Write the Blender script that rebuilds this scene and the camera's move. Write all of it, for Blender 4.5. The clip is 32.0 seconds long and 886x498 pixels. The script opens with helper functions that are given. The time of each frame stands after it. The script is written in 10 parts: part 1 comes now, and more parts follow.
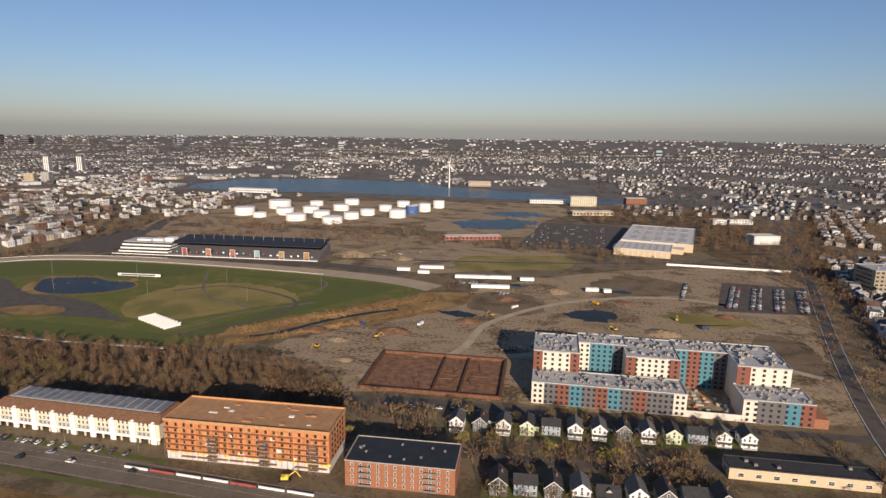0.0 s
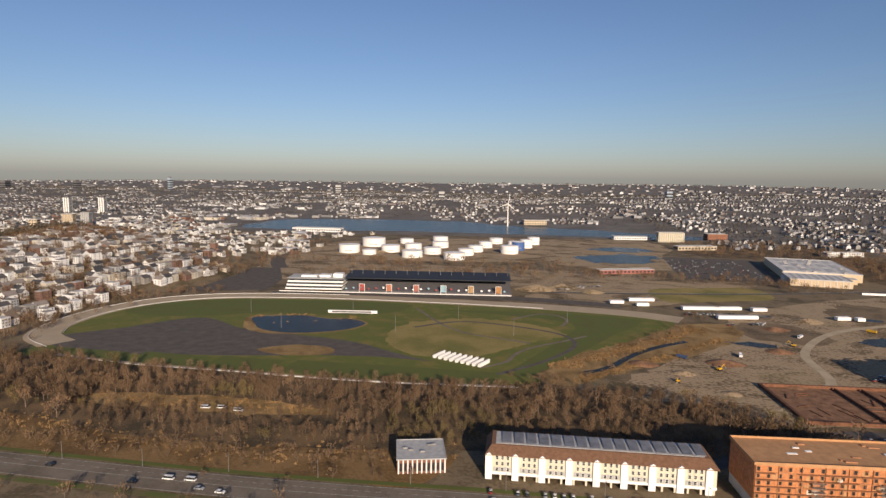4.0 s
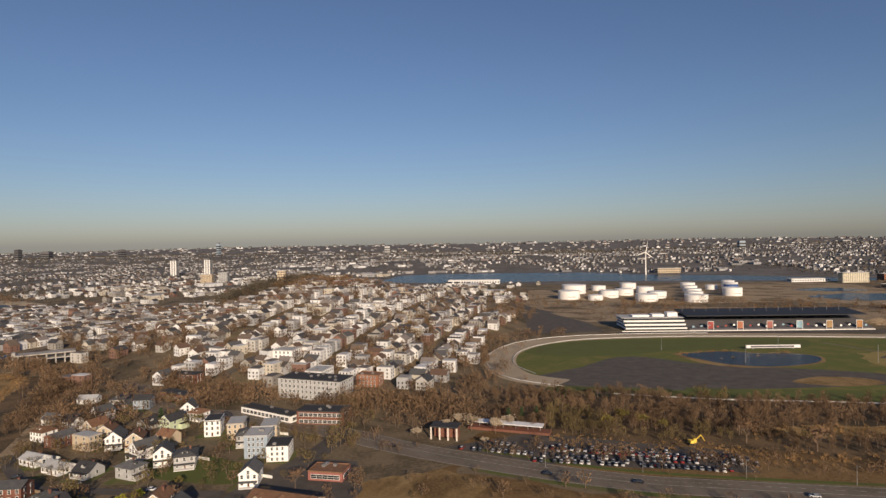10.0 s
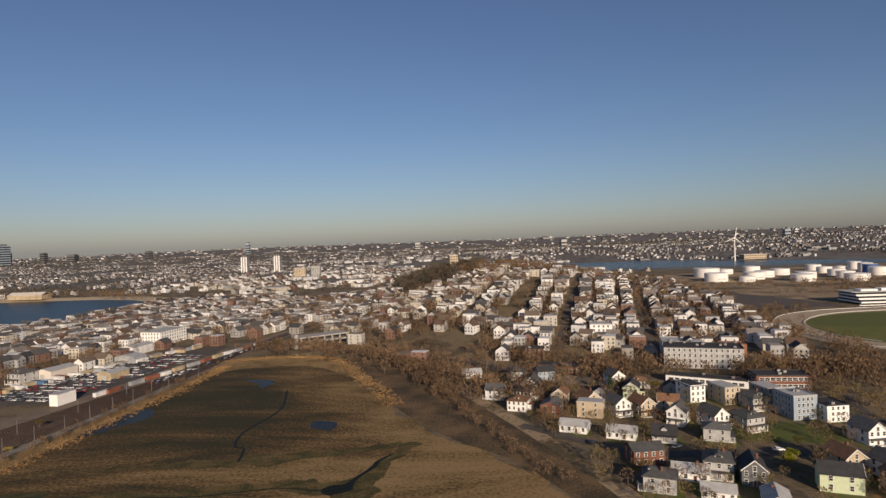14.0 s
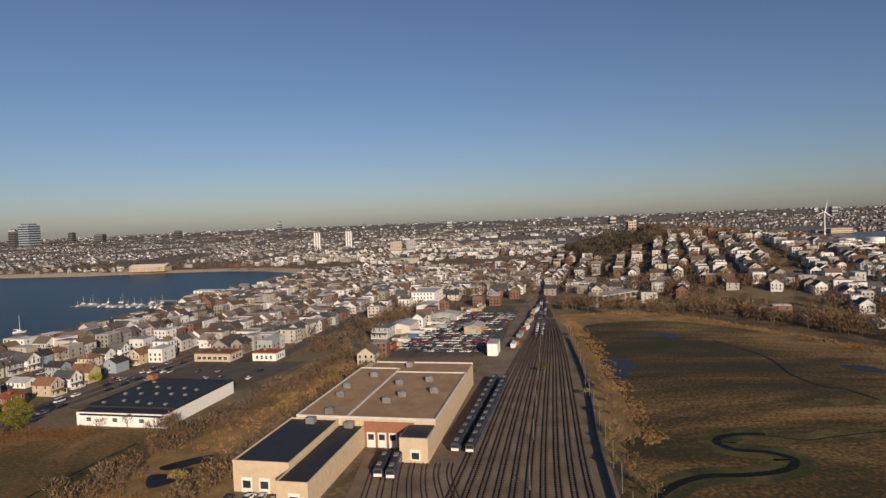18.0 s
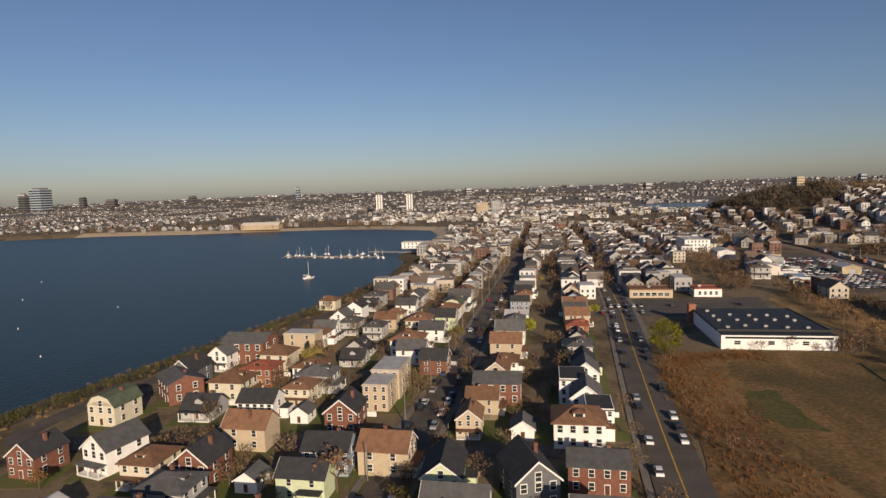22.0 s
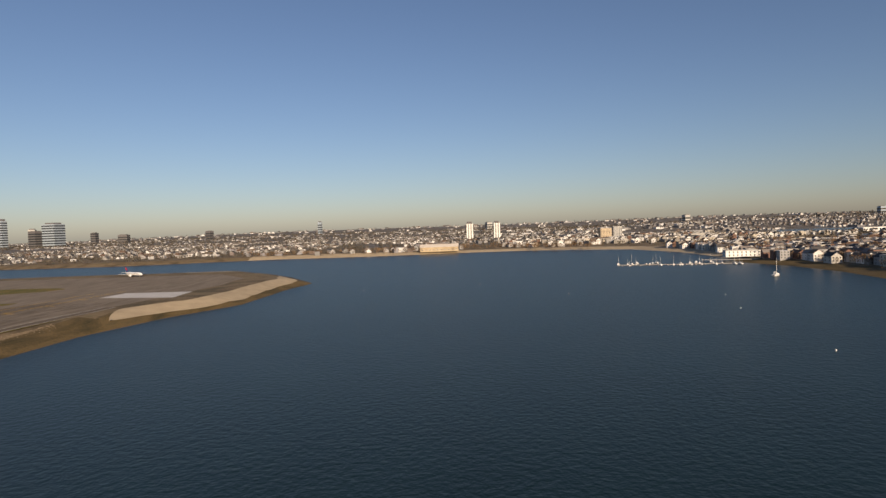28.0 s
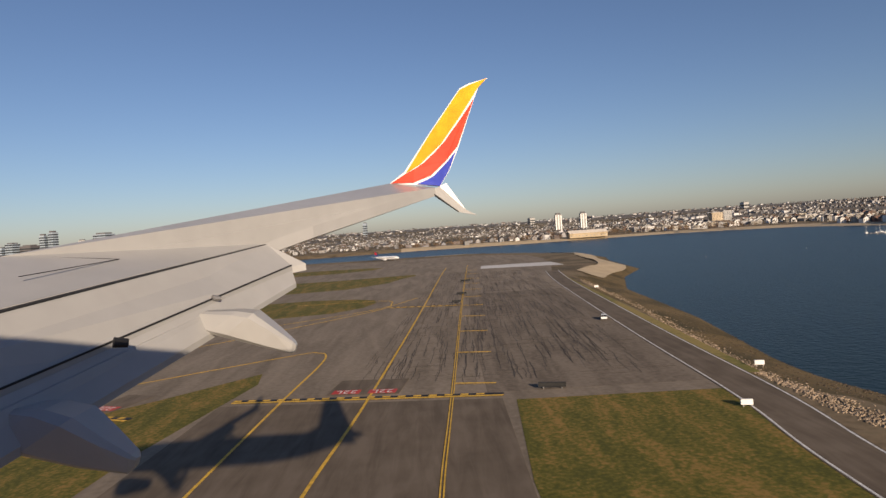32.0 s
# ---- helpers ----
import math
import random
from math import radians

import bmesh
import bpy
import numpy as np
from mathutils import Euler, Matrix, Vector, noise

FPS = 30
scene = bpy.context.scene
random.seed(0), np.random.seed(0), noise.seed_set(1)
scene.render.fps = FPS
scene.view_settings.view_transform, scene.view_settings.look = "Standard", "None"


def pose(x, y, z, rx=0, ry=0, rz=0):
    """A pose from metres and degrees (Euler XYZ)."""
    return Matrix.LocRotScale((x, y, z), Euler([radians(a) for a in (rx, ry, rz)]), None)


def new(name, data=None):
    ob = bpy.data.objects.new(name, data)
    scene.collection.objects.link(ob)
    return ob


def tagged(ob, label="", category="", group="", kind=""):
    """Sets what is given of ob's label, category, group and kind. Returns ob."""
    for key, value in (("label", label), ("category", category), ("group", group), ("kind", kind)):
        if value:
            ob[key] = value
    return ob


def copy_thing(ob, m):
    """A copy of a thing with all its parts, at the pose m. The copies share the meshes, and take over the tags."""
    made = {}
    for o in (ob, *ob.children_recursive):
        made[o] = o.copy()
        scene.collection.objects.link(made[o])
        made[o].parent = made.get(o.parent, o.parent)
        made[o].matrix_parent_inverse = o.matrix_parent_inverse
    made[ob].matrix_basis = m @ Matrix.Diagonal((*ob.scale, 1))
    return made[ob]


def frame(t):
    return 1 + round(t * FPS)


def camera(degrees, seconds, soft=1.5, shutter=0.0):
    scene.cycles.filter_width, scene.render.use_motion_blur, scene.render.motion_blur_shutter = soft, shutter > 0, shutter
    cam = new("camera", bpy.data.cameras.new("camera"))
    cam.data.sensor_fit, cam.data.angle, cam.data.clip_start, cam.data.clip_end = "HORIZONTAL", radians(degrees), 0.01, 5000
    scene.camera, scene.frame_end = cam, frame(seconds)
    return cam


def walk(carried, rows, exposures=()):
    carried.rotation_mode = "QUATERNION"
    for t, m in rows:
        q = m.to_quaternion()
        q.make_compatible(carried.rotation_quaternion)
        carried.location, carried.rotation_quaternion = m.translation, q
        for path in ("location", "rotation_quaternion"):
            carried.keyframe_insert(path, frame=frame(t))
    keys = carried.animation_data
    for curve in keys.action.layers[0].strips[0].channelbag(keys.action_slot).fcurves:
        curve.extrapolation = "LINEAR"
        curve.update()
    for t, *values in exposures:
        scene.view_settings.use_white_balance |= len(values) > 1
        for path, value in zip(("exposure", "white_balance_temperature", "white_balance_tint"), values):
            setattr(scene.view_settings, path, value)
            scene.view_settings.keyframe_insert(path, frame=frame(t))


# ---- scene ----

cam = camera(73.0, 32.0, 1.45)
# seconds, place, tilt, lean, heading
FLIGHT = [
    (0.0, 0.0, -0.00, 170.4, 78.80, -0.75, 9.32),
    (0.5, -38.2, -0.09, 167.1, 78.84, -0.73, 9.13),
    (1.0, -76.3, -0.17, 163.8, 79.42, -0.95, 8.43),
    (1.5, -114.3, -0.26, 160.5, 80.77, -1.04, 6.73),
    (2.0, -152.2, -0.34, 157.3, 81.53, -0.96, 6.22),
    (2.5, -189.9, -0.42, 154.0, 82.05, -0.89, 6.00),
    (3.0, -227.3, -0.51, 150.8, 82.51, -0.63, 5.90),
    (3.5, -264.5, -0.59, 147.7, 82.82, -0.60, 5.60),
    (5.5, -409.7, -0.89, 135.7, 84.04, -0.90, 4.99),
    (6.0, -445.3, -0.96, 132.8, 84.18, -0.74, 4.92),
    (6.5, -480.6, -1.03, 130.0, 84.30, -0.91, 4.91),
    (7.0, -515.8, -1.09, 127.2, 85.03, -0.85, 5.06),
    (7.5, -550.8, -1.15, 124.5, 86.42, -0.64, 4.83),
    (8.0, -585.6, -1.20, 121.8, 87.01, -0.35, 4.67),
    (8.5, -620.5, -1.25, 119.1, 87.62, -0.01, 4.61),
    (9.0, -655.2, -1.29, 116.5, 88.22, 0.29, 4.47),
    (9.5, -689.9, -1.33, 113.9, 88.49, 0.63, 4.68),
    (10.0, -724.6, -1.36, 111.4, 89.17, 0.95, 4.63),
    (10.5, -759.1, -1.39, 108.9, 89.44, 0.86, 4.38),
    (11.0, -793.7, -1.42, 106.5, 89.37, 1.04, 4.65),
    (11.5, -828.2, -1.44, 104.1, 89.04, 2.09, 4.84),
    (12.0, -862.6, -1.47, 101.9, 88.83, 2.17, 5.09),
    (12.5, -897.0, -1.49, 99.7, 88.82, 2.75, 5.04),
    (13.0, -931.3, -1.50, 97.6, 89.05, 2.97, 4.97),
    (13.5, -965.6, -1.52, 95.6, 89.16, 2.43, 4.47),
    (15.5, -1101.8, -1.54, 88.1, 88.48, 1.88, 3.49),
    (16.0, -1135.6, -1.53, 86.3, 88.20, 1.71, 3.58),
    (16.5, -1169.3, -1.52, 84.5, 87.46, 0.78, 3.47),
    (17.0, -1202.9, -1.50, 82.7, 88.50, 2.91, 3.52),
    (17.5, -1236.4, -1.47, 81.0, 87.42, 2.28, 3.75),
    (18.0, -1269.9, -1.44, 79.2, 87.35, 2.07, 3.54),
    (18.5, -1303.3, -1.41, 77.5, 87.90, 2.27, 3.40),
    (19.0, -1336.9, -1.37, 75.8, 88.57, 2.29, 3.18),
    (19.5, -1370.5, -1.33, 74.1, 88.99, 2.49, 2.97),
    (20.0, -1404.1, -1.29, 72.4, 87.97, 3.13, 2.77),
    (20.5, -1438.0, -1.24, 70.8, 87.47, 2.74, 2.50),
    (21.0, -1471.9, -1.20, 69.2, 87.56, 2.83, 2.39),
    (21.5, -1506.0, -1.15, 67.6, 85.62, 2.02, 2.20),
    (22.0, -1540.3, -1.10, 66.0, 84.38, 1.80, 1.87),
    (22.5, -1574.7, -1.05, 64.4, 85.77, 1.93, 0.14),
    (23.0, -1609.2, -1.01, 62.8, 86.49, 2.43, 0.21),
    (23.5, -1643.9, -0.95, 61.2, 86.93, 2.06, -0.12),
    (24.0, -1678.8, -0.90, 59.5, 87.17, 2.16, -0.31),
    (24.5, -1713.8, -0.85, 57.8, 87.28, 1.61, -0.61),
    (25.0, -1749.0, -0.80, 56.0, 87.53, 1.72, -0.70),
    (25.5, -1784.2, -0.74, 54.2, 87.75, 2.01, -0.58),
    (27.5, -1925.5, -0.51, 47.1, 87.87, 1.94, -1.48),
    (28.0, -1960.8, -0.46, 45.4, 87.98, 1.97, -1.61),
    (28.5, -1995.9, -0.40, 43.8, 87.77, 2.27, -1.62),
    (29.0, -2030.9, -0.34, 42.2, 87.48, 2.00, -1.57),
    (29.5, -2065.9, -0.29, 40.6, 87.45, 2.12, -1.26),
    (30.0, -2100.8, -0.23, 39.1, 87.45, 1.83, -1.11),
    (30.5, -2135.6, -0.17, 37.6, 87.62, 2.53, -1.09),
    (31.0, -2170.4, -0.11, 36.2, 87.75, 2.56, -1.02),
    (31.5, -2205.2, -0.06, 34.7, 87.87, 2.98, -1.15),
    (32.0, -2239.9, 0.00, 33.3, 88.16, 3.90, -1.13),
]
# the plan below is placed from the camera's view, projected onto flat ground; K shrinks plan and path to about half
# true size, at which the flight keeps its permitted pace
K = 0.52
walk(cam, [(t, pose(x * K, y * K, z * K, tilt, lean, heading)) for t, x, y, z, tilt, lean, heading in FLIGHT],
     exposures=[(0, 0.22, 6350, 9), (3, 0.23, 6400, 9), (6, 0.2, 6550, 8.5), (9, 0.04, 6600, 8.5), (13, -0.1, 6600, 9), (20, -0.1, 6650, 9), (25, 0.12, 7000, 9), (28, 0.24, 7200, 9), (30, 0.26, 7250, 9), (32, 0.24, 6800, 9)])

# ---- light ----
SUN_AZ, SUN_EL = radians(160.0), radians(17.5)
world = bpy.data.worlds.new("sky")
scene.world = world
world.use_nodes = True
wn = world.node_tree.nodes
sky = wn.new("ShaderNodeTexSky")
sky.sky_type = "NISHITA"
sky.sun_disc = False
sky.sun_elevation, sky.sun_rotation = SUN_EL, SUN_AZ
sky.air_density, sky.dust_density, sky.ozone_density = 0.95, 0.62, 4.4
wn["Background"].inputs["Strength"].default_value = 0.079
cool = wn.new("ShaderNodeMix")
cool.data_type, cool.blend_type = "RGBA", "MULTIPLY"
cool.inputs["Factor"].default_value = 1.0
cool.inputs["B"].default_value = (1.145, 0.98, 1.0, 1.0)
world.node_tree.links.new(sky.outputs["Color"], cool.inputs["A"])
world.node_tree.links.new(cool.outputs["Result"], wn["Background"].inputs["Color"])
sun = new("sun", bpy.data.lights.new("sun", "SUN"))
sun.data.energy, sun.data.angle, sun.data.color = 5.0, radians(0.53), (1.0, 0.805, 0.62)
SUN_DIR = Vector((math.sin(SUN_AZ) * math.cos(SUN_EL), math.cos(SUN_AZ) * math.cos(SUN_EL), math.sin(SUN_EL)))
sun.rotation_mode = "QUATERNION"
sun.rotation_quaternion = SUN_DIR.to_track_quat("Z", "Y")

# ---- materials ----
def mat(name, color, rough=0.8, metal=0.0, vary=0.25, scale=0.2, fine=3.0, bump=0.0, rand=0.0, island=False, alt=None, alt_at=0.5, spec=0.3):
    """A surface with broad stains and fine grain in world size; rand: how far each object (or island) differs."""
    m = bpy.data.materials.new(name)
    m.use_nodes = True
    nt = m.node_tree
    n, link = nt.nodes, nt.links.new
    bsdf = n["Principled BSDF"]
    bsdf.inputs["Roughness"].default_value = rough
    bsdf.inputs["Metallic"].default_value = metal
    bsdf.inputs["Specular IOR Level"].default_value = spec
    geo = n.new("ShaderNodeNewGeometry")
    broad = n.new("ShaderNodeTexNoise")
    broad.inputs["Scale"].default_value = scale / K
    broad.inputs["Detail"].default_value = 6
    grain = n.new("ShaderNodeTexNoise")
    grain.inputs["Scale"].default_value = fine / K
    grain.inputs["Detail"].default_value = 3
    link(geo.outputs["Position"], broad.inputs["Vector"])
    link(geo.outputs["Position"], grain.inputs["Vector"])
    add = n.new("ShaderNodeMath")
    add.operation = "ADD"
    link(broad.outputs["Fac"], add.inputs[0])
    half = n.new("ShaderNodeMath")
    half.operation = "MULTIPLY_ADD"
    link(grain.outputs["Fac"], half.inputs[0])
    half.inputs[1].default_value, half.inputs[2].default_value = 0.6, -0.3
    link(half.outputs[0], add.inputs[1])
    ramp = n.new("ShaderNodeValToRGB")
    c = Vector(color)
    lo, hi = c * (1 - vary), c * (1 + vary)
    if alt is not None:
        ramp.color_ramp.elements[0].position, ramp.color_ramp.elements[1].position = alt_at - 0.1, alt_at + 0.12
        lo, hi = Vector(alt), c
    else:
        ramp.color_ramp.elements[0].position, ramp.color_ramp.elements[1].position = 0.3, 0.7
    ramp.color_ramp.elements[0].color, ramp.color_ramp.elements[1].color = (*lo, 1), (*hi, 1)
    link(add.outputs[0], ramp.inputs["Fac"])
    out = ramp.outputs["Color"]
    if rand:
        hsv = n.new("ShaderNodeHueSaturation")
        link(out, hsv.inputs["Color"])
        src = geo.outputs["Random Per Island"]
        if not island:
            src = n.new("ShaderNodeObjectInfo").outputs["Random"]
        span = n.new("ShaderNodeMapRange")
        span.inputs["To Min"].default_value, span.inputs["To Max"].default_value = 1 - rand, 1 + rand
        link(src, span.inputs["Value"])
        link(span.outputs[0], hsv.inputs["Value"])
        out = hsv.outputs["Color"]
    link(out, bsdf.inputs["Base Color"])
    if bump:
        b = n.new("ShaderNodeBump")
        b.inputs["Strength"].default_value, b.inputs["Distance"].default_value = bump, 0.3 * K
        link(grain.outputs["Fac"], b.inputs["Height"])
        link(b.outputs["Normal"], bsdf.inputs["Normal"])
    return m


def palette(name, colors, rough=0.85, island=True):
    """A surface that takes one of a few colours for each island or object."""
    m = mat(name, (0.5, 0.5, 0.5), rough)
    n, link = m.node_tree.nodes, m.node_tree.links.new
    ramp = n.new("ShaderNodeValToRGB")
    ramp.color_ramp.interpolation = "CONSTANT"
    el = ramp.color_ramp.elements
    while len(el) < len(colors):
        el.new(0.5)
    for i, c in enumerate(colors):
        el[i].position = i / len(colors)
    for i, c in enumerate(colors):
        el[i].color = (*c, 1)
    src = n["Geometry"].outputs["Random Per Island"] if island else n.new("ShaderNodeObjectInfo").outputs["Random"]
    link(src, ramp.inputs["Fac"])
    mix = n.new("ShaderNodeMix")
    mix.data_type, mix.blend_type = "RGBA", "MULTIPLY"
    mix.inputs["Factor"].default_value = 1.0
    grey = n["Color Ramp"]
    grey.color_ramp.elements[0].color, grey.color_ramp.elements[1].color = (0.8, 0.8, 0.8, 1), (1, 1, 1, 1)
    link(grey.outputs["Color"], mix.inputs["A"])
    link(ramp.outputs["Color"], mix.inputs["B"])
    link(mix.outputs["Result"], n["Principled BSDF"].inputs["Base Color"])
    return m


def streaked(name, stops, scale, stretch=(1, 1), fine=0.7, grit=0.35):
    """Ground cover of three or four tones, drawn out along one way, with stems as relief."""
    m = mat(name, (0.5, 0.5, 0.5), 1.0, scale=scale, fine=fine, bump=0.2)
    n, link = m.node_tree.nodes, m.node_tree.links.new
    drawn = n.new("ShaderNodeVectorMath")
    drawn.operation = "MULTIPLY"
    drawn.inputs[1].default_value = (stretch[0], stretch[1], 1)
    link(n["Geometry"].outputs["Position"], drawn.inputs[0])
    link(drawn.outputs[0], n["Noise Texture"].inputs["Vector"])
    n["Noise Texture"].inputs["Detail"].default_value = 9
    n["Noise Texture"].inputs["Roughness"].default_value = 0.58
    n["Noise Texture"].inputs["Distortion"].default_value = 0.6
    n["Math.001"].inputs[1].default_value, n["Math.001"].inputs[2].default_value = grit, -grit / 2
    el = n["Color Ramp"].color_ramp.elements
    while len(el) < len(stops):
        el.new(0.5)
    for e, (p, c) in zip(el, stops):
        e.position = p
    for e, (p, c) in zip(el, stops):
        e.color = (*c, 1)
    return m


# paler, warmer than ASPHALT: the highway's sunlit tone is put into the colour
HIGHWAY = streaked("sunlit_tone_asphalt", [(0.3, (0.13, 0.105, 0.078)), (0.5, (0.17, 0.14, 0.106)), (0.68, (0.2, 0.168, 0.13))], 0.06, (1, 1), 0.6, 0.5)
ASPHALT = mat("asphalt", (0.1, 0.086, 0.072), 0.9, vary=0.22, scale=0.12, fine=1.5)
APRON = streaked("runway_asphalt", [(0.3, (0.15, 0.122, 0.09)), (0.5, (0.205, 0.168, 0.126)), (0.68, (0.25, 0.206, 0.156))], 0.09, (1.8, 0.3), 0.9, 0.5)
DARK_APRON = streaked("fresh_asphalt", [(0.32, (0.1, 0.078, 0.056)), (0.5, (0.13, 0.102, 0.074)), (0.68, (0.158, 0.126, 0.094))], 0.3, (1.6, 0.2), 0.15, 0.6)
OLD_APRON = streaked("old_asphalt", [(0.3, (0.12, 0.096, 0.07)), (0.5, (0.162, 0.131, 0.098)), (0.68, (0.2, 0.164, 0.124))], 0.12, (2.2, 0.3), 0.9, 0.7)
CONCRETE = mat("concrete", (0.36, 0.34, 0.31), 0.9, vary=0.15, scale=0.3)
DULL_CONCRETE = mat("worn_pavement", (0.19, 0.17, 0.145), 0.95, vary=0.2, scale=0.3)
PALE_CONCRETE = mat("pale_concrete", (0.55, 0.54, 0.52), 0.9, vary=0.1, scale=0.2)
YELLOW = mat("yellow_paint", (0.62, 0.38, 0.05), 0.7, vary=0.25, scale=1.2)
WORN_LINE = mat("worn_line_paint", (0.3, 0.28, 0.24), 0.8, vary=0.35, scale=0.6)
WHITE_LINE = mat("white_line_paint", (0.6, 0.6, 0.57), 0.7, vary=0.25, scale=1.0)
BLACK = mat("black_paint", (0.02, 0.02, 0.02), 0.7)
RED_PAINT = mat("red_paint", (0.45, 0.05, 0.04), 0.7)
GROUND = streaked("town_ground", [(0.3, (0.07, 0.058, 0.03)), (0.44, (0.12, 0.09, 0.052)), (0.55, (0.2, 0.15, 0.09)), (0.68, (0.13, 0.11, 0.06))], 0.03, (1, 1), 0.5)
GRASS = streaked("mown_grass", [(0.32, (0.2, 0.155, 0.045)), (0.43, (0.145, 0.14, 0.034)), (0.58, (0.105, 0.125, 0.025)), (0.72, (0.165, 0.16, 0.04))], 0.05, (1, 1), 1.2)
DRY_GRASS = mat("dry_grass", (0.28, 0.215, 0.072), 1.0, scale=0.025, fine=0.8, alt=(0.155, 0.145, 0.038), alt_at=0.45, bump=0.2)
YARD_GRASS = mat("yard_grass", (0.1, 0.12, 0.03), 1.0, scale=0.08, fine=1.0, alt=(0.15, 0.115, 0.06), alt_at=0.44)
RUST_REED = streaked("russet_reed", [(0.3, (0.1, 0.058, 0.022)), (0.46, (0.165, 0.098, 0.038)), (0.6, (0.235, 0.145, 0.06)), (0.72, (0.15, 0.1, 0.045))], 0.03, (0.8, 1.2), 0.6, 0.5)
REED = streaked("tan_reed", [(0.3, (0.12, 0.07, 0.026)), (0.46, (0.23, 0.145, 0.056)), (0.66, (0.34, 0.23, 0.1))], 0.05, (1, 0.8))
DIRT = streaked("bare_dirt", [(0.34, (0.095, 0.074, 0.038)), (0.43, (0.21, 0.148, 0.085)), (0.52, (0.38, 0.285, 0.18)), (0.62, (0.28, 0.21, 0.118)), (0.72, (0.16, 0.122, 0.064))], 0.022, (0.7, 1.0), 0.35, 0.55)
RED_DIRT = mat("red_brown_fill", (0.21, 0.115, 0.065), 1.0, scale=0.2, fine=1.0, vary=0.4, bump=0.3)
SAND = mat("pale_sand", (0.42, 0.34, 0.23), 1.0, vary=0.12, scale=0.1)
TRACK_SAND = mat("raked_track_sand", (0.4, 0.32, 0.22), 1.0, vary=0.1, scale=0.05)
WOOD_FLOOR = mat("leaf_litter", (0.17, 0.11, 0.055), 1.0, scale=0.05, fine=0.8, alt=(0.06, 0.045, 0.025), alt_at=0.48, bump=0.3)
BALLAST = mat("railway_ballast", (0.19, 0.145, 0.105), 1.0, vary=0.3, scale=0.08, fine=1.5)
LUSH_GRASS = mat("lush_grass", (0.1, 0.118, 0.028), 1.0, scale=0.06, fine=1.6, alt=(0.1, 0.1, 0.03), alt_at=0.4, bump=0.2)
ROCK = mat("shore_rock", (0.27, 0.21, 0.15), 0.95, vary=0.4, scale=0.5, fine=2.0, rand=0.28, island=True)
MUD = streaked("seaweed_mud", [(0.3, (0.042, 0.035, 0.013)), (0.45, (0.085, 0.062, 0.024)), (0.58, (0.145, 0.1, 0.042)), (0.7, (0.1, 0.076, 0.034))], 0.05, (1.4, 0.6), 1.0)
WHITE = mat("white_clapboard", (0.82, 0.81, 0.78), 0.7, vary=0.06, scale=0.8, fine=6)
CREAM = mat("cream_siding", (0.62, 0.57, 0.44), 0.75, vary=0.06, scale=0.8)
GREY_SIDE = mat("grey_siding", (0.4, 0.4, 0.39), 0.8, vary=0.08, scale=0.8)
DARK_SIDE = mat("charcoal_siding", (0.13, 0.135, 0.14), 0.8, vary=0.1, scale=0.8)
GREEN_SIDE = mat("pale_green_siding", (0.55, 0.62, 0.42), 0.8, vary=0.06, scale=0.8)
BLUE_SIDE = mat("grey_blue_siding", (0.3, 0.36, 0.42), 0.8, vary=0.08, scale=0.8)
TAN_SIDE = mat("tan_siding", (0.5, 0.41, 0.29), 0.8, vary=0.08, scale=0.8)
BRICK = mat("red_brick", (0.19, 0.085, 0.058), 0.9, vary=0.2, scale=1.0, fine=5)
ORANGE_BRICK = mat("orange_brick", (0.29, 0.13, 0.075), 0.9, vary=0.15, scale=1.0)
ROOF_GREY = mat("grey_shingle", (0.1, 0.1, 0.1), 0.95, vary=0.2, scale=0.6, fine=4, rand=0.25)
ROOF_DARK = mat("black_shingle", (0.045, 0.045, 0.048), 0.95, vary=0.2, scale=0.6, fine=4)
ROOF_BROWN = mat("brown_shingle", (0.2, 0.11, 0.065), 0.95, vary=0.2, scale=0.6, fine=4, rand=0.2)
ROOF_GREEN = mat("green_shingle", (0.09, 0.11, 0.075), 0.95, vary=0.2, scale=0.6, fine=4)
ROOF_PALE = mat("pale_grey_roof", (0.42, 0.42, 0.41), 0.85, vary=0.15, scale=0.4)
ROOF_TAN = mat("tan_gravel_roof", (0.37, 0.24, 0.135), 0.95, vary=0.16, scale=0.15, fine=2)
ROOF_TAR = mat("black_tar_roof", (0.03, 0.032, 0.036), 0.6, vary=0.2, scale=0.2)
ROOF_RED = mat("red_shingle", (0.28, 0.09, 0.055), 0.95, vary=0.2, scale=0.6, fine=4)
GLASS = mat("window_glass", (0.03, 0.035, 0.04), 0.12, vary=0.1, spec=0.6)
TRIM = mat("white_trim", (0.75, 0.74, 0.7), 0.6, vary=0.05)
DOOR = mat("dark_door_paint", (0.12, 0.05, 0.035), 0.6)
CHIMNEY = mat("chimney_brick", (0.17, 0.085, 0.06), 0.95)
STEEL = mat("weathered_steel", (0.32, 0.31, 0.3), 0.5, 0.6)
RAIL = mat("rusty_rail", (0.1, 0.07, 0.055), 0.55, 0.5)
TIE = mat("rail_sleeper", (0.075, 0.055, 0.042), 0.95, rand=0.2, island=True)
TANK = mat("white_tank_paint", (0.8, 0.78, 0.74), 0.6, vary=0.05, scale=0.1)
BLUE_TANK = mat("blue_tank_paint", (0.06, 0.12, 0.3), 0.6)
LUMBER = mat("orange_sheathing", (0.48, 0.2, 0.085), 0.9, vary=0.25, scale=0.5, fine=2)
LUMBER_ROOF = mat("raw_plywood", (0.45, 0.25, 0.12), 0.9, vary=0.15, scale=0.3)
YELLOW_SHEET = mat("yellow_sheathing", (0.72, 0.5, 0.08), 0.8)
TEAL = mat("teal_panel", (0.07, 0.2, 0.26), 0.7, vary=0.08)
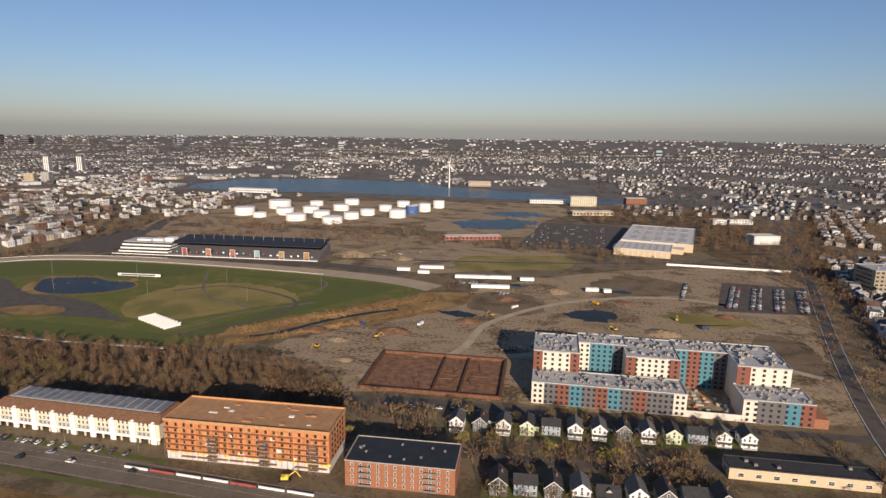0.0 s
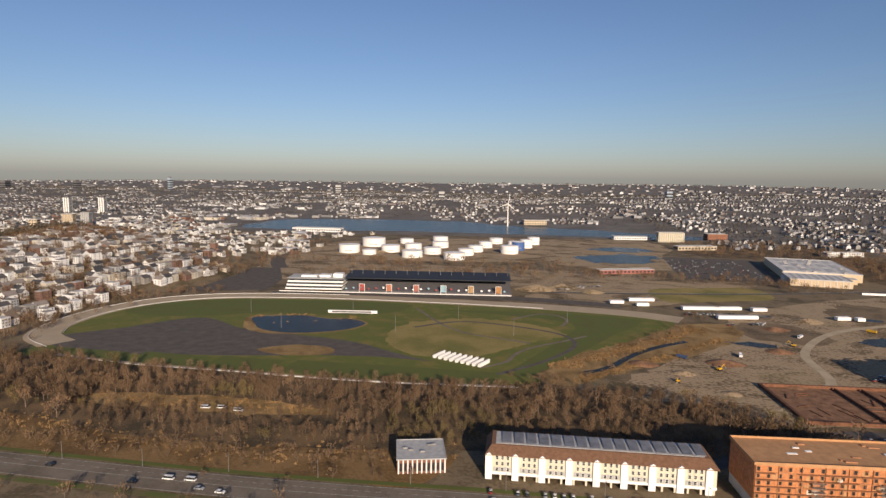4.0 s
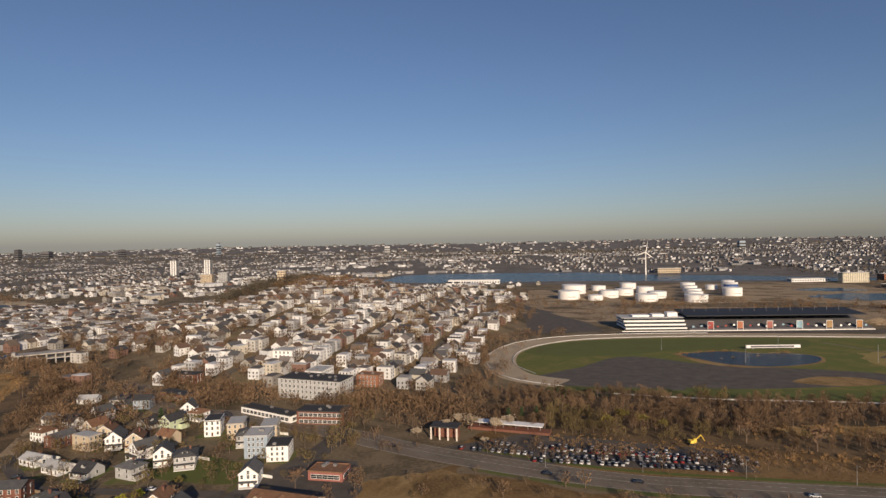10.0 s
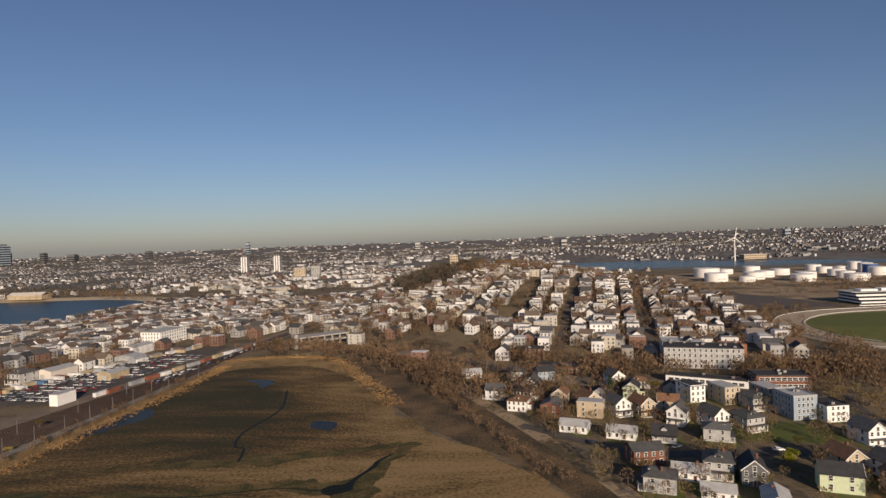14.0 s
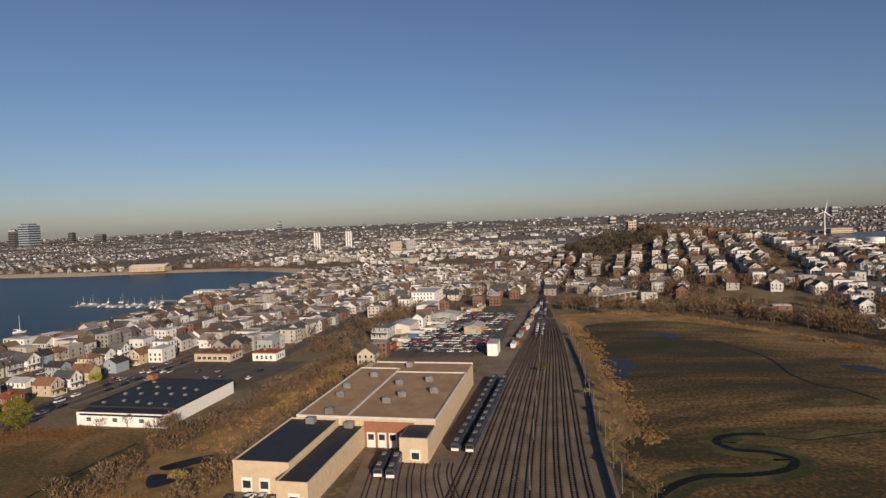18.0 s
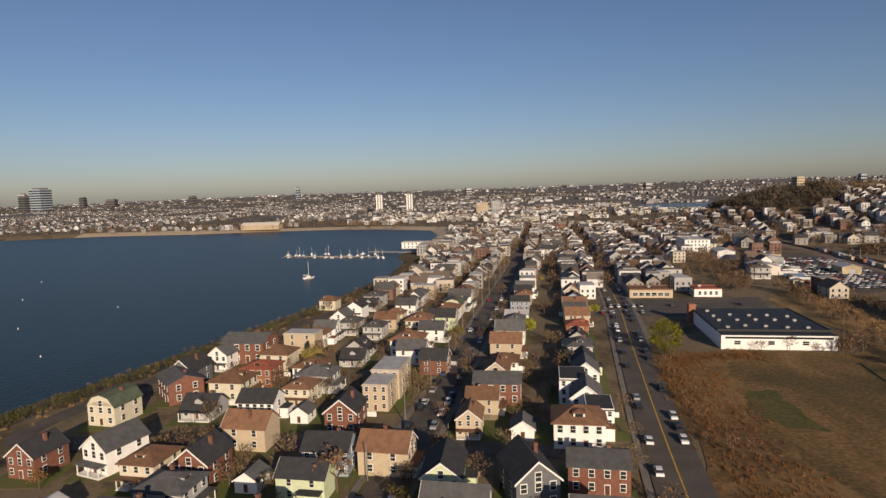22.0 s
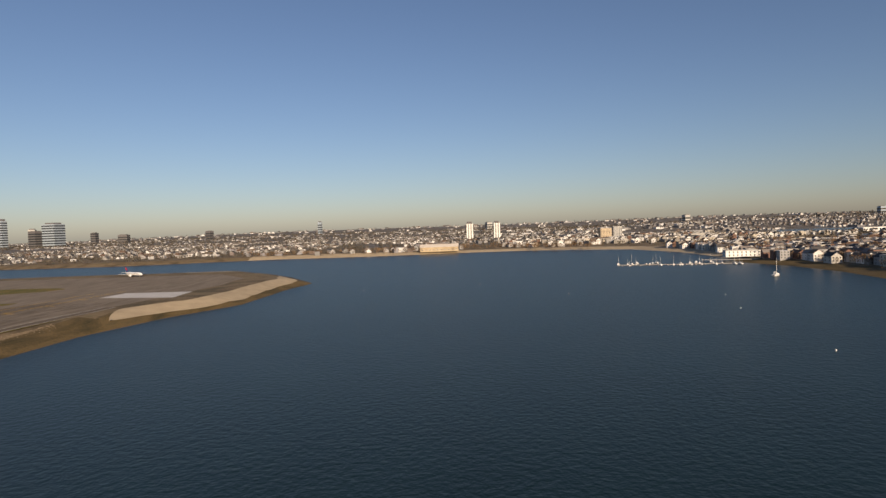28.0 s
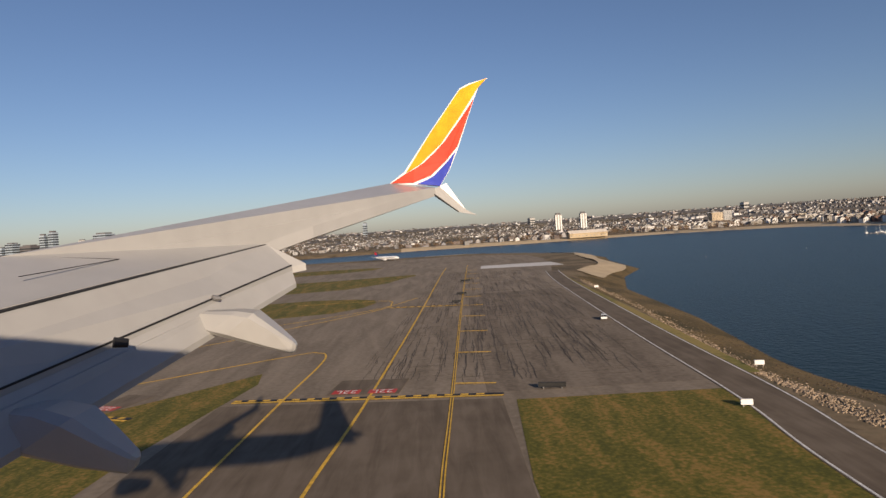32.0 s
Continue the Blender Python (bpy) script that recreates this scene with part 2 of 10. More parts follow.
RUST = mat("rust_red_panel", (0.2, 0.075, 0.05), 0.75, vary=0.08)
SLATE = mat("slate_grey_panel", (0.12, 0.115, 0.12), 0.75, vary=0.08)
BEIGE = mat("beige_panel", (0.66, 0.6, 0.52), 0.8, vary=0.05)
YARD_WALL = mat("buff_block_wall", (0.56, 0.45, 0.31), 0.9, vary=0.08, scale=0.5)
RUBBER = mat("tyre_rubber", (0.02, 0.02, 0.02), 0.9)
BARK = mat("bark", (0.15, 0.11, 0.08), 1.0, vary=0.3, scale=0.8, rand=0.3)
TWIG = mat("bare_twig", (0.17, 0.105, 0.06), 1.0, vary=0.3, scale=0.05, rand=0.35)
BUD = mat("olive_bud_leaf", (0.2, 0.16, 0.045), 1.0, vary=0.35, scale=0.05, rand=0.3)
LIME = mat("spring_leaf", (0.3, 0.29, 0.03), 1.0, vary=0.25, scale=0.3, rand=0.15)
PINE = mat("dark_needle", (0.03, 0.05, 0.02), 1.0, vary=0.3, scale=0.3)
BLOSSOM = mat("pale_blossom", (0.42, 0.34, 0.24), 1.0, vary=0.2, scale=0.5)
RUSSET = mat("russet_leaf", (0.22, 0.12, 0.05), 1.0, vary=0.3, scale=0.05, rand=0.3)
FAR_WALL = palette("town_walls", [(0.76, 0.75, 0.73), (0.52, 0.5, 0.46), (0.32, 0.3, 0.27), (0.72, 0.71, 0.69), (0.57, 0.52, 0.43), (0.22, 0.13, 0.1), (0.4, 0.4, 0.4), (0.78, 0.77, 0.75), (0.7, 0.7, 0.69)])
# greyer than FAR_WALL: the haze of distance is put into the wall colours
HAZED_WALL = palette("hazed_distant_walls", [(0.6, 0.6, 0.6), (0.3, 0.3, 0.3), (0.7, 0.7, 0.69), (0.22, 0.22, 0.22), (0.38, 0.38, 0.38), (0.2, 0.17, 0.16), (0.26, 0.26, 0.28), (0.3, 0.29, 0.28), (0.62, 0.62, 0.62), (0.18, 0.18, 0.19), (0.34, 0.33, 0.33)])
# greyed ground colour stands in for haze over the far town
HAZED_GROUND = mat("hazed_far_ground", (0.17, 0.157, 0.143), 1.0, scale=0.01, fine=0.05, alt=(0.115, 0.104, 0.092), alt_at=0.5)
FAR_ROOF = palette("town_roofs", [(0.09, 0.085, 0.085), (0.17, 0.13, 0.1), (0.06, 0.06, 0.065), (0.24, 0.21, 0.19), (0.14, 0.09, 0.065), (0.1, 0.1, 0.1)])
FAR_FLAT = palette("flat_roofs", [(0.36, 0.34, 0.31), (0.14, 0.13, 0.12), (0.52, 0.51, 0.49), (0.2, 0.18, 0.16), (0.66, 0.66, 0.65)])
# twig tones greyed to carry the far haze in their colour
HAZED_TREE = palette("hazed_twigs", [(0.105, 0.09, 0.074), (0.09, 0.08, 0.068), (0.125, 0.104, 0.082), (0.085, 0.08, 0.062)])
AIR_GRASS = streaked("airfield_grass", [(0.3, (0.07, 0.07, 0.01)), (0.44, (0.105, 0.098, 0.014)), (0.56, (0.155, 0.118, 0.022)), (0.7, (0.25, 0.155, 0.042))], 0.12, (2.0, 0.45), 1.6, 0.9)
FIELD = streaked("brown_field_grass", [(0.36, (0.075, 0.062, 0.02)), (0.46, (0.12, 0.08, 0.028)), (0.56, (0.17, 0.1, 0.038)), (0.68, (0.24, 0.145, 0.06))], 0.035, (1, 0.7), 0.8, 0.7)
CAR_MIX = palette("car_paints", [(0.6, 0.6, 0.6), (0.03, 0.03, 0.035), (0.25, 0.26, 0.28), (0.5, 0.5, 0.5), (0.25, 0.03, 0.03), (0.08, 0.09, 0.12), (0.75, 0.74, 0.72)], 0.35)
SHORING = mat("rust_brown_timber", (0.15, 0.07, 0.04), 0.9, vary=0.3, scale=0.4, rand=0.3)
RAW_WOOD = mat("raw_timber", (0.4, 0.2, 0.1), 0.9, rand=0.2)

TOPSOIL = streaked("turned_topsoil", [(0.3, (0.085, 0.062, 0.036)), (0.45, (0.15, 0.108, 0.064)), (0.6, (0.21, 0.155, 0.095)), (0.72, (0.13, 0.1, 0.06))], 0.04, (0.8, 1.0), 0.4, 0.55)


def marsh_mat():
    """Tidal marsh: wet olive flats inland, streaks of flattened reed, dry tan reed along the eastern margin."""
    m = streaked("tidal_marsh", [(0.38, (0.034, 0.032, 0.012)), (0.46, (0.07, 0.046, 0.016)), (0.52, (0.125, 0.076, 0.026)), (0.59, (0.205, 0.132, 0.052)), (0.7, (0.3, 0.2, 0.088))], 0.016, (0.5, 1.7), 0.7, 0.5)
    m.node_tree.nodes["Noise Texture"].inputs["Roughness"].default_value = 0.66
    n, link = m.node_tree.nodes, m.node_tree.links.new
    out = n["Math"].outputs[0]
    for way, lo, hi, gain in (((0.86, 0.51, 0), -95 - 733, 8 - 733, 0.16), ((0, 1, 0), 225, 300, -0.09)):
        dot = n.new("ShaderNodeVectorMath")
        dot.operation = "DOT_PRODUCT"
        dot.inputs[1].default_value = way
        link(n["Geometry"].outputs["Position"], dot.inputs[0])
        span = n.new("ShaderNodeMapRange")
        span.interpolation_type = "SMOOTHSTEP"
        span.inputs["From Min"].default_value, span.inputs["From Max"].default_value = lo * K, hi * K
        span.inputs["To Min"].default_value, span.inputs["To Max"].default_value = 0.0, gain
        link(dot.outputs["Value"], span.inputs["Value"])
        add = n.new("ShaderNodeMath")
        link(out, add.inputs[0])
        link(span.outputs[0], add.inputs[1])
        out = add.outputs[0]
    link(out, n["Color Ramp"].inputs["Fac"])
    return m


TIDAL_MARSH = marsh_mat()
CREEK_BANK = streaked("creek_bank_grass", [(0.36, (0.03, 0.036, 0.012)), (0.5, (0.06, 0.058, 0.018)), (0.64, (0.11, 0.085, 0.03))], 0.08, (1, 1), 0.9)

DULL_GREEN = streaked("dull_green_grass", [(0.36, (0.06, 0.066, 0.016)), (0.5, (0.09, 0.085, 0.022)), (0.64, (0.14, 0.1, 0.034))], 0.1, (1, 1), 0.9, 0.8)
WET_GRASS = streaked("wet_marsh_grass", [(0.36, (0.046, 0.042, 0.013)), (0.5, (0.084, 0.066, 0.02)), (0.64, (0.15, 0.105, 0.038))], 0.1, (1, 1.4), 0.9, 0.7)


def water_mat(name, color, rough, scale, strength, ior):
    m = mat(name, color, rough, vary=0.12, scale=0.008, fine=0.05, spec=0.5)
    m.node_tree.nodes["Principled BSDF"].inputs["IOR"].default_value = ior
    n, link = m.node_tree.nodes, m.node_tree.links.new
    geo = n["Geometry"]
    wave = n.new("ShaderNodeTexNoise")
    wave.inputs["Scale"].default_value, wave.inputs["Detail"].default_value = scale / K, 4
    link(geo.outputs["Position"], wave.inputs["Vector"])
    b = n.new("ShaderNodeBump")
    b.inputs["Strength"].default_value, b.inputs["Distance"].default_value = strength, 0.4 * K
    link(wave.outputs["Fac"], b.inputs["Height"])
    link(b.outputs["Normal"], n["Principled BSDF"].inputs["Normal"])
    return m


BAY_WATER = water_mat("bay_water", (0.008, 0.022, 0.026), 0.32, 0.6, 0.85, 1.21)
CREEK_WATER = water_mat("creek_water", (0.014, 0.016, 0.012), 0.35, 0.8, 0.5, 1.07)
POND_WATER = water_mat("pond_water", (0.018, 0.02, 0.018), 0.2, 0.8, 0.5, 1.11)


# ---- building blocks ----
class Shape:
    """Gathers solid pieces; each face keeps the index of its material."""

    def __init__(self):
        self.v, self.f, self.m = [], [], []

    def add(self, verts, faces, mi=0):
        n = len(self.v)
        self.v += verts
        self.f += [tuple(i + n for i in f) for f in faces]
        self.m += [mi] * len(faces)
        return self

    def box(self, x0, x1, y0, y1, z0, z1, mi=0):
        return self.add([(x0, y0, z0), (x1, y0, z0), (x1, y1, z0), (x0, y1, z0), (x0, y0, z1), (x1, y0, z1), (x1, y1, z1), (x0, y1, z1)],
                        [(0, 3, 2, 1), (4, 5, 6, 7), (0, 1, 5, 4), (1, 2, 6, 5), (2, 3, 7, 6), (3, 0, 4, 7)], mi)

    def prism(self, pts, z0, z1, mi=0):
        k = len(pts)
        v = [(x, y, z0) for x, y in pts] + [(x, y, z1) for x, y in pts]
        f = [tuple(range(k - 1, -1, -1)), tuple(range(k, 2 * k))] + [(i, (i + 1) % k, k + (i + 1) % k, k + i) for i in range(k)]
        return self.add(v, f, mi)

    def tube(self, a, b, r0, r1=None, k=6, mi=0, caps=True):
        a, b = Vector(a), Vector(b)
        r1 = r0 if r1 is None else r1
        d = (b - a).normalized()
        u = d.orthogonal().normalized()
        w = d.cross(u)
        v = []
        for c, r in ((a, r0), (b, r1)):
            for i in range(k):
                an = 2 * math.pi * i / k
                v.append(tuple(c + u * (r * math.cos(an)) + w * (r * math.sin(an))))
        f = [(i, (i + 1) % k, k + (i + 1) % k, k + i) for i in range(k)]
        if caps:
            f += [tuple(range(k - 1, -1, -1)), tuple(range(k, 2 * k))]
        return self.add(v, f, mi)

    def gable_roof(self, x0, x1, y0, y1, z, rise, over=0.5, thick=0.22, along="y", mi=0):
        """Two sloping slabs that meet at a ridge along one axis."""
        if along == "y":
            c, h = (x0 + x1) / 2, (x1 - x0) / 2 + over
            lo = z - rise * over / ((x1 - x0) / 2)
            prof = [(c - h, lo), (c, z + rise), (c + h, lo), (c + h, lo + thick), (c, z + rise + thick), (c - h, lo + thick)]
            v = [(p, y0 - over, q) for p, q in prof] + [(p, y1 + over, q) for p, q in prof]
        else:
            c, h = (y0 + y1) / 2, (y1 - y0) / 2 + over
            lo = z - rise * over / ((y1 - y0) / 2)
            prof = [(c - h, lo), (c, z + rise), (c + h, lo), (c + h, lo + thick), (c, z + rise + thick), (c - h, lo + thick)]
            v = [(x1 + over, p, q) for p, q in prof] + [(x0 - over, p, q) for p, q in prof]
        f = [(0, 1, 4, 5), (1, 2, 3, 4), (11, 10, 7, 6), (10, 9, 8, 7)] + [(i, 6 + i, 6 + (i + 1) % 6, (i + 1) % 6) for i in range(6)]
        return self.add(v, f, mi)

    def gable_wall(self, x0, x1, y0, y1, z0, z1, rise, along="y", mi=0):
        """A box whose two ends run up to the ridge."""
        if along == "y":
            c = (x0 + x1) / 2
            prof = [(x0, z0), (x1, z0), (x1, z1), (c, z1 + rise), (x0, z1)]
            v = [(p, y0, q) for p, q in prof] + [(p, y1, q) for p, q in prof]
        else:
            c = (y0 + y1) / 2
            prof = [(y0, z0), (y1, z0), (y1, z1), (c, z1 + rise), (y0, z1)]
            v = [(x1, p, q) for p, q in prof] + [(x0, p, q) for p, q in prof]
        f = [(0, 1, 2, 3, 4), (9, 8, 7, 6, 5)] + [(i, 5 + i, 5 + (i + 1) % 5, (i + 1) % 5) for i in range(5)]
        return self.add(v, f, mi)

    def hip_roof(self, x0, x1, y0, y1, z, rise, over=0.5, thick=0.2, mi=0):
        x0, x1, y0, y1 = x0 - over, x1 + over, y0 - over, y1 + over
        cx, cy, w, d = (x0 + x1) / 2, (y0 + y1) / 2, x1 - x0, y1 - y0
        if w > d:
            r0, r1 = (cx - (w - d) / 2 - 0.2, cy), (cx + (w - d) / 2 + 0.2, cy)
        else:
            r0, r1 = (cx, cy - (d - w) / 2 - 0.2), (cx, cy + (d - w) / 2 + 0.2)
        v = [(x0, y0, z - 0.1), (x1, y0, z - 0.1), (x1, y1, z - 0.1), (x0, y1, z - 0.1), (x0, y0, z + thick), (x1, y0, z + thick), (x1, y1, z + thick), (x0, y1, z + thick),
             (*r0, z + rise), (*r1, z + rise)]
        f = [(0, 3, 2, 1), (0, 1, 5, 4), (1, 2, 6, 5), (2, 3, 7, 6), (3, 0, 4, 7)]
        if w > d:
            f += [(4, 5, 9, 8), (5, 6, 9), (6, 7, 8, 9), (7, 4, 8)]
        else:
            f += [(4, 5, 8), (5, 6, 9, 8), (6, 7, 9), (7, 4, 8, 9)]
        return self.add(v, f, mi)

    def mesh(self, name, mats):
        me = bpy.data.meshes.new(name)
        me.from_pydata(self.v, [], self.f)
        for m in (mats if isinstance(mats, (list, tuple)) else [mats]):
            me.materials.append(m)
        if any(self.m):
            me.polygons.foreach_set("material_index", self.m)
        me.update()
        return me


def split(shape):
    """The separate pieces of a shape."""
    root = list(range(len(shape.v)))

    def find(i):
        while root[i] != i:
            root[i] = root[root[i]]
            i = root[i]
        return i
    for f in shape.f:
        for i in f[1:]:
            root[find(i)] = find(f[0])
    out, place = {}, {}
    for i, p in enumerate(shape.v):
        s = out.setdefault(find(i), Shape())
        place[i] = len(s.v)
        s.v.append(p)
    for f, m in zip(shape.f, shape.m):
        s = out[find(f[0])]
        s.f.append(tuple(place[i] for i in f))
        s.m.append(m)
    return list(out.values())


def part(name, shape, material, parent, label="", at=None):
    """Links a shape as one mesh under a thing or a part."""
    if name in ("roof", "coping", "front_coping", "front_roof", "front_block") and isinstance(shape, Shape) and parent.name.split(".")[0] not in ("house", "train_car", "car"):
        pieces = split(shape)
        for s in pieces[1:]:
            ob = new("parapet" if name == "roof" and len(pieces) > 3 else name, s.mesh(name, material))
            ob.parent = parent
        shape = pieces[0]
    me = shape if isinstance(shape, bpy.types.Mesh) else shape.mesh(name, material)
    ob = new(name, me)
    ob.parent = parent
    if at is not None:
        ob.matrix_basis = at
    if label:
        tagged(ob, label)
    return ob


def thing(name, m, label, category, group="", kind=""):
    ob = new(name)
    ob.empty_display_size = 1.0
    ob.matrix_basis = m
    return tagged(ob, label, category, group, kind)


def single(name, shape, material, label, category, kind="", group="", m=None):
    ob = new(name, shape.mesh(name, material))
    if m is not None:
        ob.matrix_basis = m
    return tagged(ob, label, category, group, kind)


def curve_through(pts, steps=6, closed=False):
    """A smooth line through the points (Catmull-Rom)."""
    out, k = [], len(pts)
    for i in range(k if closed else k - 1):
        p = [Vector(pts[j % k] if closed else pts[max(0, min(k - 1, j))]) for j in (i - 1, i, i + 1, i + 2)]
        for s in range(steps):
            t = s / steps
            q = 0.5 * (2 * p[1] + (p[2] - p[0]) * t + (2 * p[0] - 5 * p[1] + 4 * p[2] - p[3]) * t * t + (3 * p[1] - p[0] - 3 * p[2] + p[3]) * t ** 3)
            out.append((q.x, q.y))
    if not closed:
        out.append(tuple(pts[-1]))
    return out


def sheet(name, pts, z, material, label, category="ground", smooth=4, rough=0.0, thick=0.03):
    """A patch of ground cover with its own low edge."""
    line = curve_through(pts, smooth * (2 if rough > 4 else 1), True) if smooth else list(pts)
    if rough > 4:
        line = [(x + rough * 0.5 * noise.noise((x * 0.3, y * 0.3, 3)), y + rough * 0.5 * noise.noise((x * 0.3, y * 0.3, 5))) for x, y in line]
    if rough:
        line = [(x + rough * noise.noise((x * 0.09, y * 0.09, 1)), y + rough * noise.noise((x * 0.09, y * 0.09, 7))) for x, y in line]
    bm = bmesh.new()
    top = [bm.verts.new((x, y, z)) for x, y in line]
    low = [bm.verts.new((x, y, z - thick)) for x, y in line]
    face = bm.faces.new(top)
    face.normal_update()
    if face.normal.z < 0:
        face.normal_flip()
    k = len(line)
    for i in range(k):
        bm.faces.new((low[i], low[(i + 1) % k], top[(i + 1) % k], top[i]))
    bmesh.ops.triangulate(bm, faces=[face])
    me = bpy.data.meshes.new(name)
    bm.to_mesh(me)
    bm.free()
    me.materials.append(material)
    return tagged(new(name, me), label, category, kind="structure")


def ribbon_shape(line, width, z, shape=None, offset=0.0, thick=0.04):
    shape = shape or Shape()
    v, k = [], len(line)
    for i, (x, y) in enumerate(line):
        a, b = line[max(0, i - 1)], line[min(k - 1, i + 1)]
        d = Vector((b[0] - a[0], b[1] - a[1])).normalized()
        nx, ny = -d.y, d.x
        for s in (offset + width / 2, offset - width / 2):
            v.append((x + nx * s, y + ny * s, z))
        for s in (offset + width / 2, offset - width / 2):
            v.append((x + nx * s, y + ny * s, z - thick))
    f = []
    for i in range(k - 1):
        j = 4 * i
        f += [(j, j + 1, j + 5, j + 4), (j, j + 4, j + 6, j + 2), (j + 1, j + 3, j + 7, j + 5)]
    return shape.add(v, f)


def road(name, pts, width, z, material, label, steps=6, lines=(), dash=None, kind="structure", category="road", paint=None):
    """A road with its painted lines as parts."""
    line = curve_through(pts, steps)
    ob = tagged(new(name, ribbon_shape(line, width, z).mesh(name, material)), label, category, kind=kind)
    for off in lines:
        part("lane_line", ribbon_shape(line, 0.35, z + 0.02, offset=off), paint or WHITE_LINE, ob)
    if dash is not None:
        s = Shape()
        dense = curve_through(pts, steps * 6)
        for i in range(0, len(dense) - 2, 2):
            ribbon_shape(dense[i:i + 2], 0.35, z + 0.02, s, dash)
        part("dashed_line", s, paint or WHITE_LINE, ob)
    return ob


def inside(x, y, poly):
    hit, k = False, len(poly)
    for i in range(k):
        (x0, y0), (x1, y1) = poly[i], poly[(i + 1) % k]
        if (y0 > y) != (y1 > y) and x < (x1 - x0) * (y - y0) / (y1 - y0) + x0:
            hit = not hit
    return hit


# ---- the lie of the land ----
BAY = [(-1640, -700), (-1726, 60), (-1718, 110), (-1712, 135), (-1705, 155), (-1696, 190), (-1681, 228), (-1662, 284), (-1642, 341), (-1623, 413), (-1604, 506), (-1601, 584), (-1614, 650), (-1586, 760),
       (-1574, 900), (-1600, 1050), (-1690, 1120), (-1780, 1150), (-1910, 1150), (-2050, 1130), (-2260, 1150), (-2500, 1080), (-3200, 1180), (-4200, 1000),
       (-4200, 760), (-3000, 800), (-2420, 770), (-2181, 757), (-2114, 672), (-2072, 582), (-2084, 527), (-2093, 424), (-2121, 372), (-2140, 310), (-2147, 211), (-2158, 142), (-2158, 125), (-2154, 107), (-2150, 98), (-2138, 93),
       (-2129, 85), (-2126, 70), (-2120, 20), (-2100, -700)]
HILLS = [(-935, 830, 165, 250, 44, 0.3), (-1075, 935, 95, 90, 18, 0.15), (-700, 2900, 500, 380, 22, 0.05), (700, 3400, 900, 500, 34, 0.05), (-1900, 4300, 1200, 400, 16, 0.05), (1800, 3300, 800, 900, 36, 0.05), (-3000, 7600, 2600, 900, 60, 0.05), (2500, 7600, 2200, 900, 70, 0.05),
         (-200, 2600, 450, 260, 16, 0.05), (600, 2350, 500, 300, 20, 0.05), (-3600, 4300, 1000, 350, 14, 0.05), (-1150, 2450, 260, 220, 14, 0.05)]


def land(x, y):
    """Height of the hills, for numbers or arrays."""
    z = 0.0 * x
    for hx, hy, sx, sy, h, cut in HILLS:
        g = np.exp(-((x - hx) / sx) ** 2 / 2 - ((y - hy) / sy) ** 2 / 2)
        z = z + h * np.maximum(0, (g - cut) / (1 - cut))
    return z


def shore_distance(x, y):
    """Metres from the waterline, positive on land."""
    d = np.full(x.shape, 1e9)
    odd = np.zeros(x.shape, bool)
    k = len(BAY)
    for i in range(k):
        (ax, ay), (bx, by) = BAY[i], BAY[(i + 1) % k]
        ex, ey = bx - ax, by - ay
        t = np.clip(((x - ax) * ex + (y - ay) * ey) / (ex * ex + ey * ey), 0, 1)
        d = np.minimum(d, np.hypot(x - ax - t * ex, y - ay - t * ey))
        if ay != by:
            odd ^= ((ay > y) != (by > y)) & (x < ex * (y - ay) / ey + ax)
    return np.where(odd, -d, d)


WATER_Z = -4.0
gx = np.concatenate([np.arange(-11000, -2420, 110), np.arange(-2420, 420, 10.0), np.arange(420, 8000, 110)])
gy = np.concatenate([np.arange(-1500, 20, 60), np.arange(20, 760, 9.0), np.arange(760, 1400, 16), np.arange(1400, 9700, 80)])
GX, GY = np.meshgrid(gx, gy)
SD = shore_distance(GX, GY)
GZ = land(GX, GY)
GZ = GZ + np.where(GX < -2035, 2.0, 0.0)
GZ = np.where(SD < 26, np.minimum(GZ, WATER_Z + np.clip(SD, -25, 26) * ((4.0 + np.where(GX < -2035, 2.0, 0.0)) / 26)), GZ) - 0.02
nx_, ny_ = len(gx), len(gy)
idx = np.arange(nx_ * ny_).reshape(ny_, nx_)
quads = np.stack([idx[:-1, :-1], idx[:-1, 1:], idx[1:, 1:], idx[1:, :-1]], -1).reshape(-1, 4)
me = bpy.data.meshes.new("ground")
me.from_pydata(np.stack([GX, GY, GZ], -1).reshape(-1, 3).tolist(), [], quads.tolist())
me.materials.append(GROUND)
me.materials.append(MUD)
me.materials.append(SAND)
me.materials.append(HAZED_GROUND)
cy_ = GY.ravel()[quads].mean(1)
cx_ = GX.ravel()[quads].mean(1)
sd_ = SD.ravel()[quads].mean(1)
wet = (sd_ < 23) & (cy_ < 720)
beach = (sd_ < 34) & (cy_ >= 720) & (cy_ < 1300) & (cx_ > -2300)
me.polygons.foreach_set("material_index", np.where(beach, 2, np.where(wet, 1, np.where(cy_ > 1450, 3, 0))).astype(np.int32))
me.polygons.foreach_set("use_smooth", np.ones(len(quads), bool))
me.update()
tagged(new("ground", me), "dark brown town ground sloping to a muddy shore", "ground", kind="structure")
s = Shape()
s.add([(-4300, -1500, WATER_Z), (-1400, -1500, WATER_Z), (-1400, 1300, WATER_Z), (-4300, 1300, WATER_Z)], [(0, 1, 2, 3)])
single("water_bay", s, BAY_WATER, "deep blue rippled water of the bay", "water", "structure")


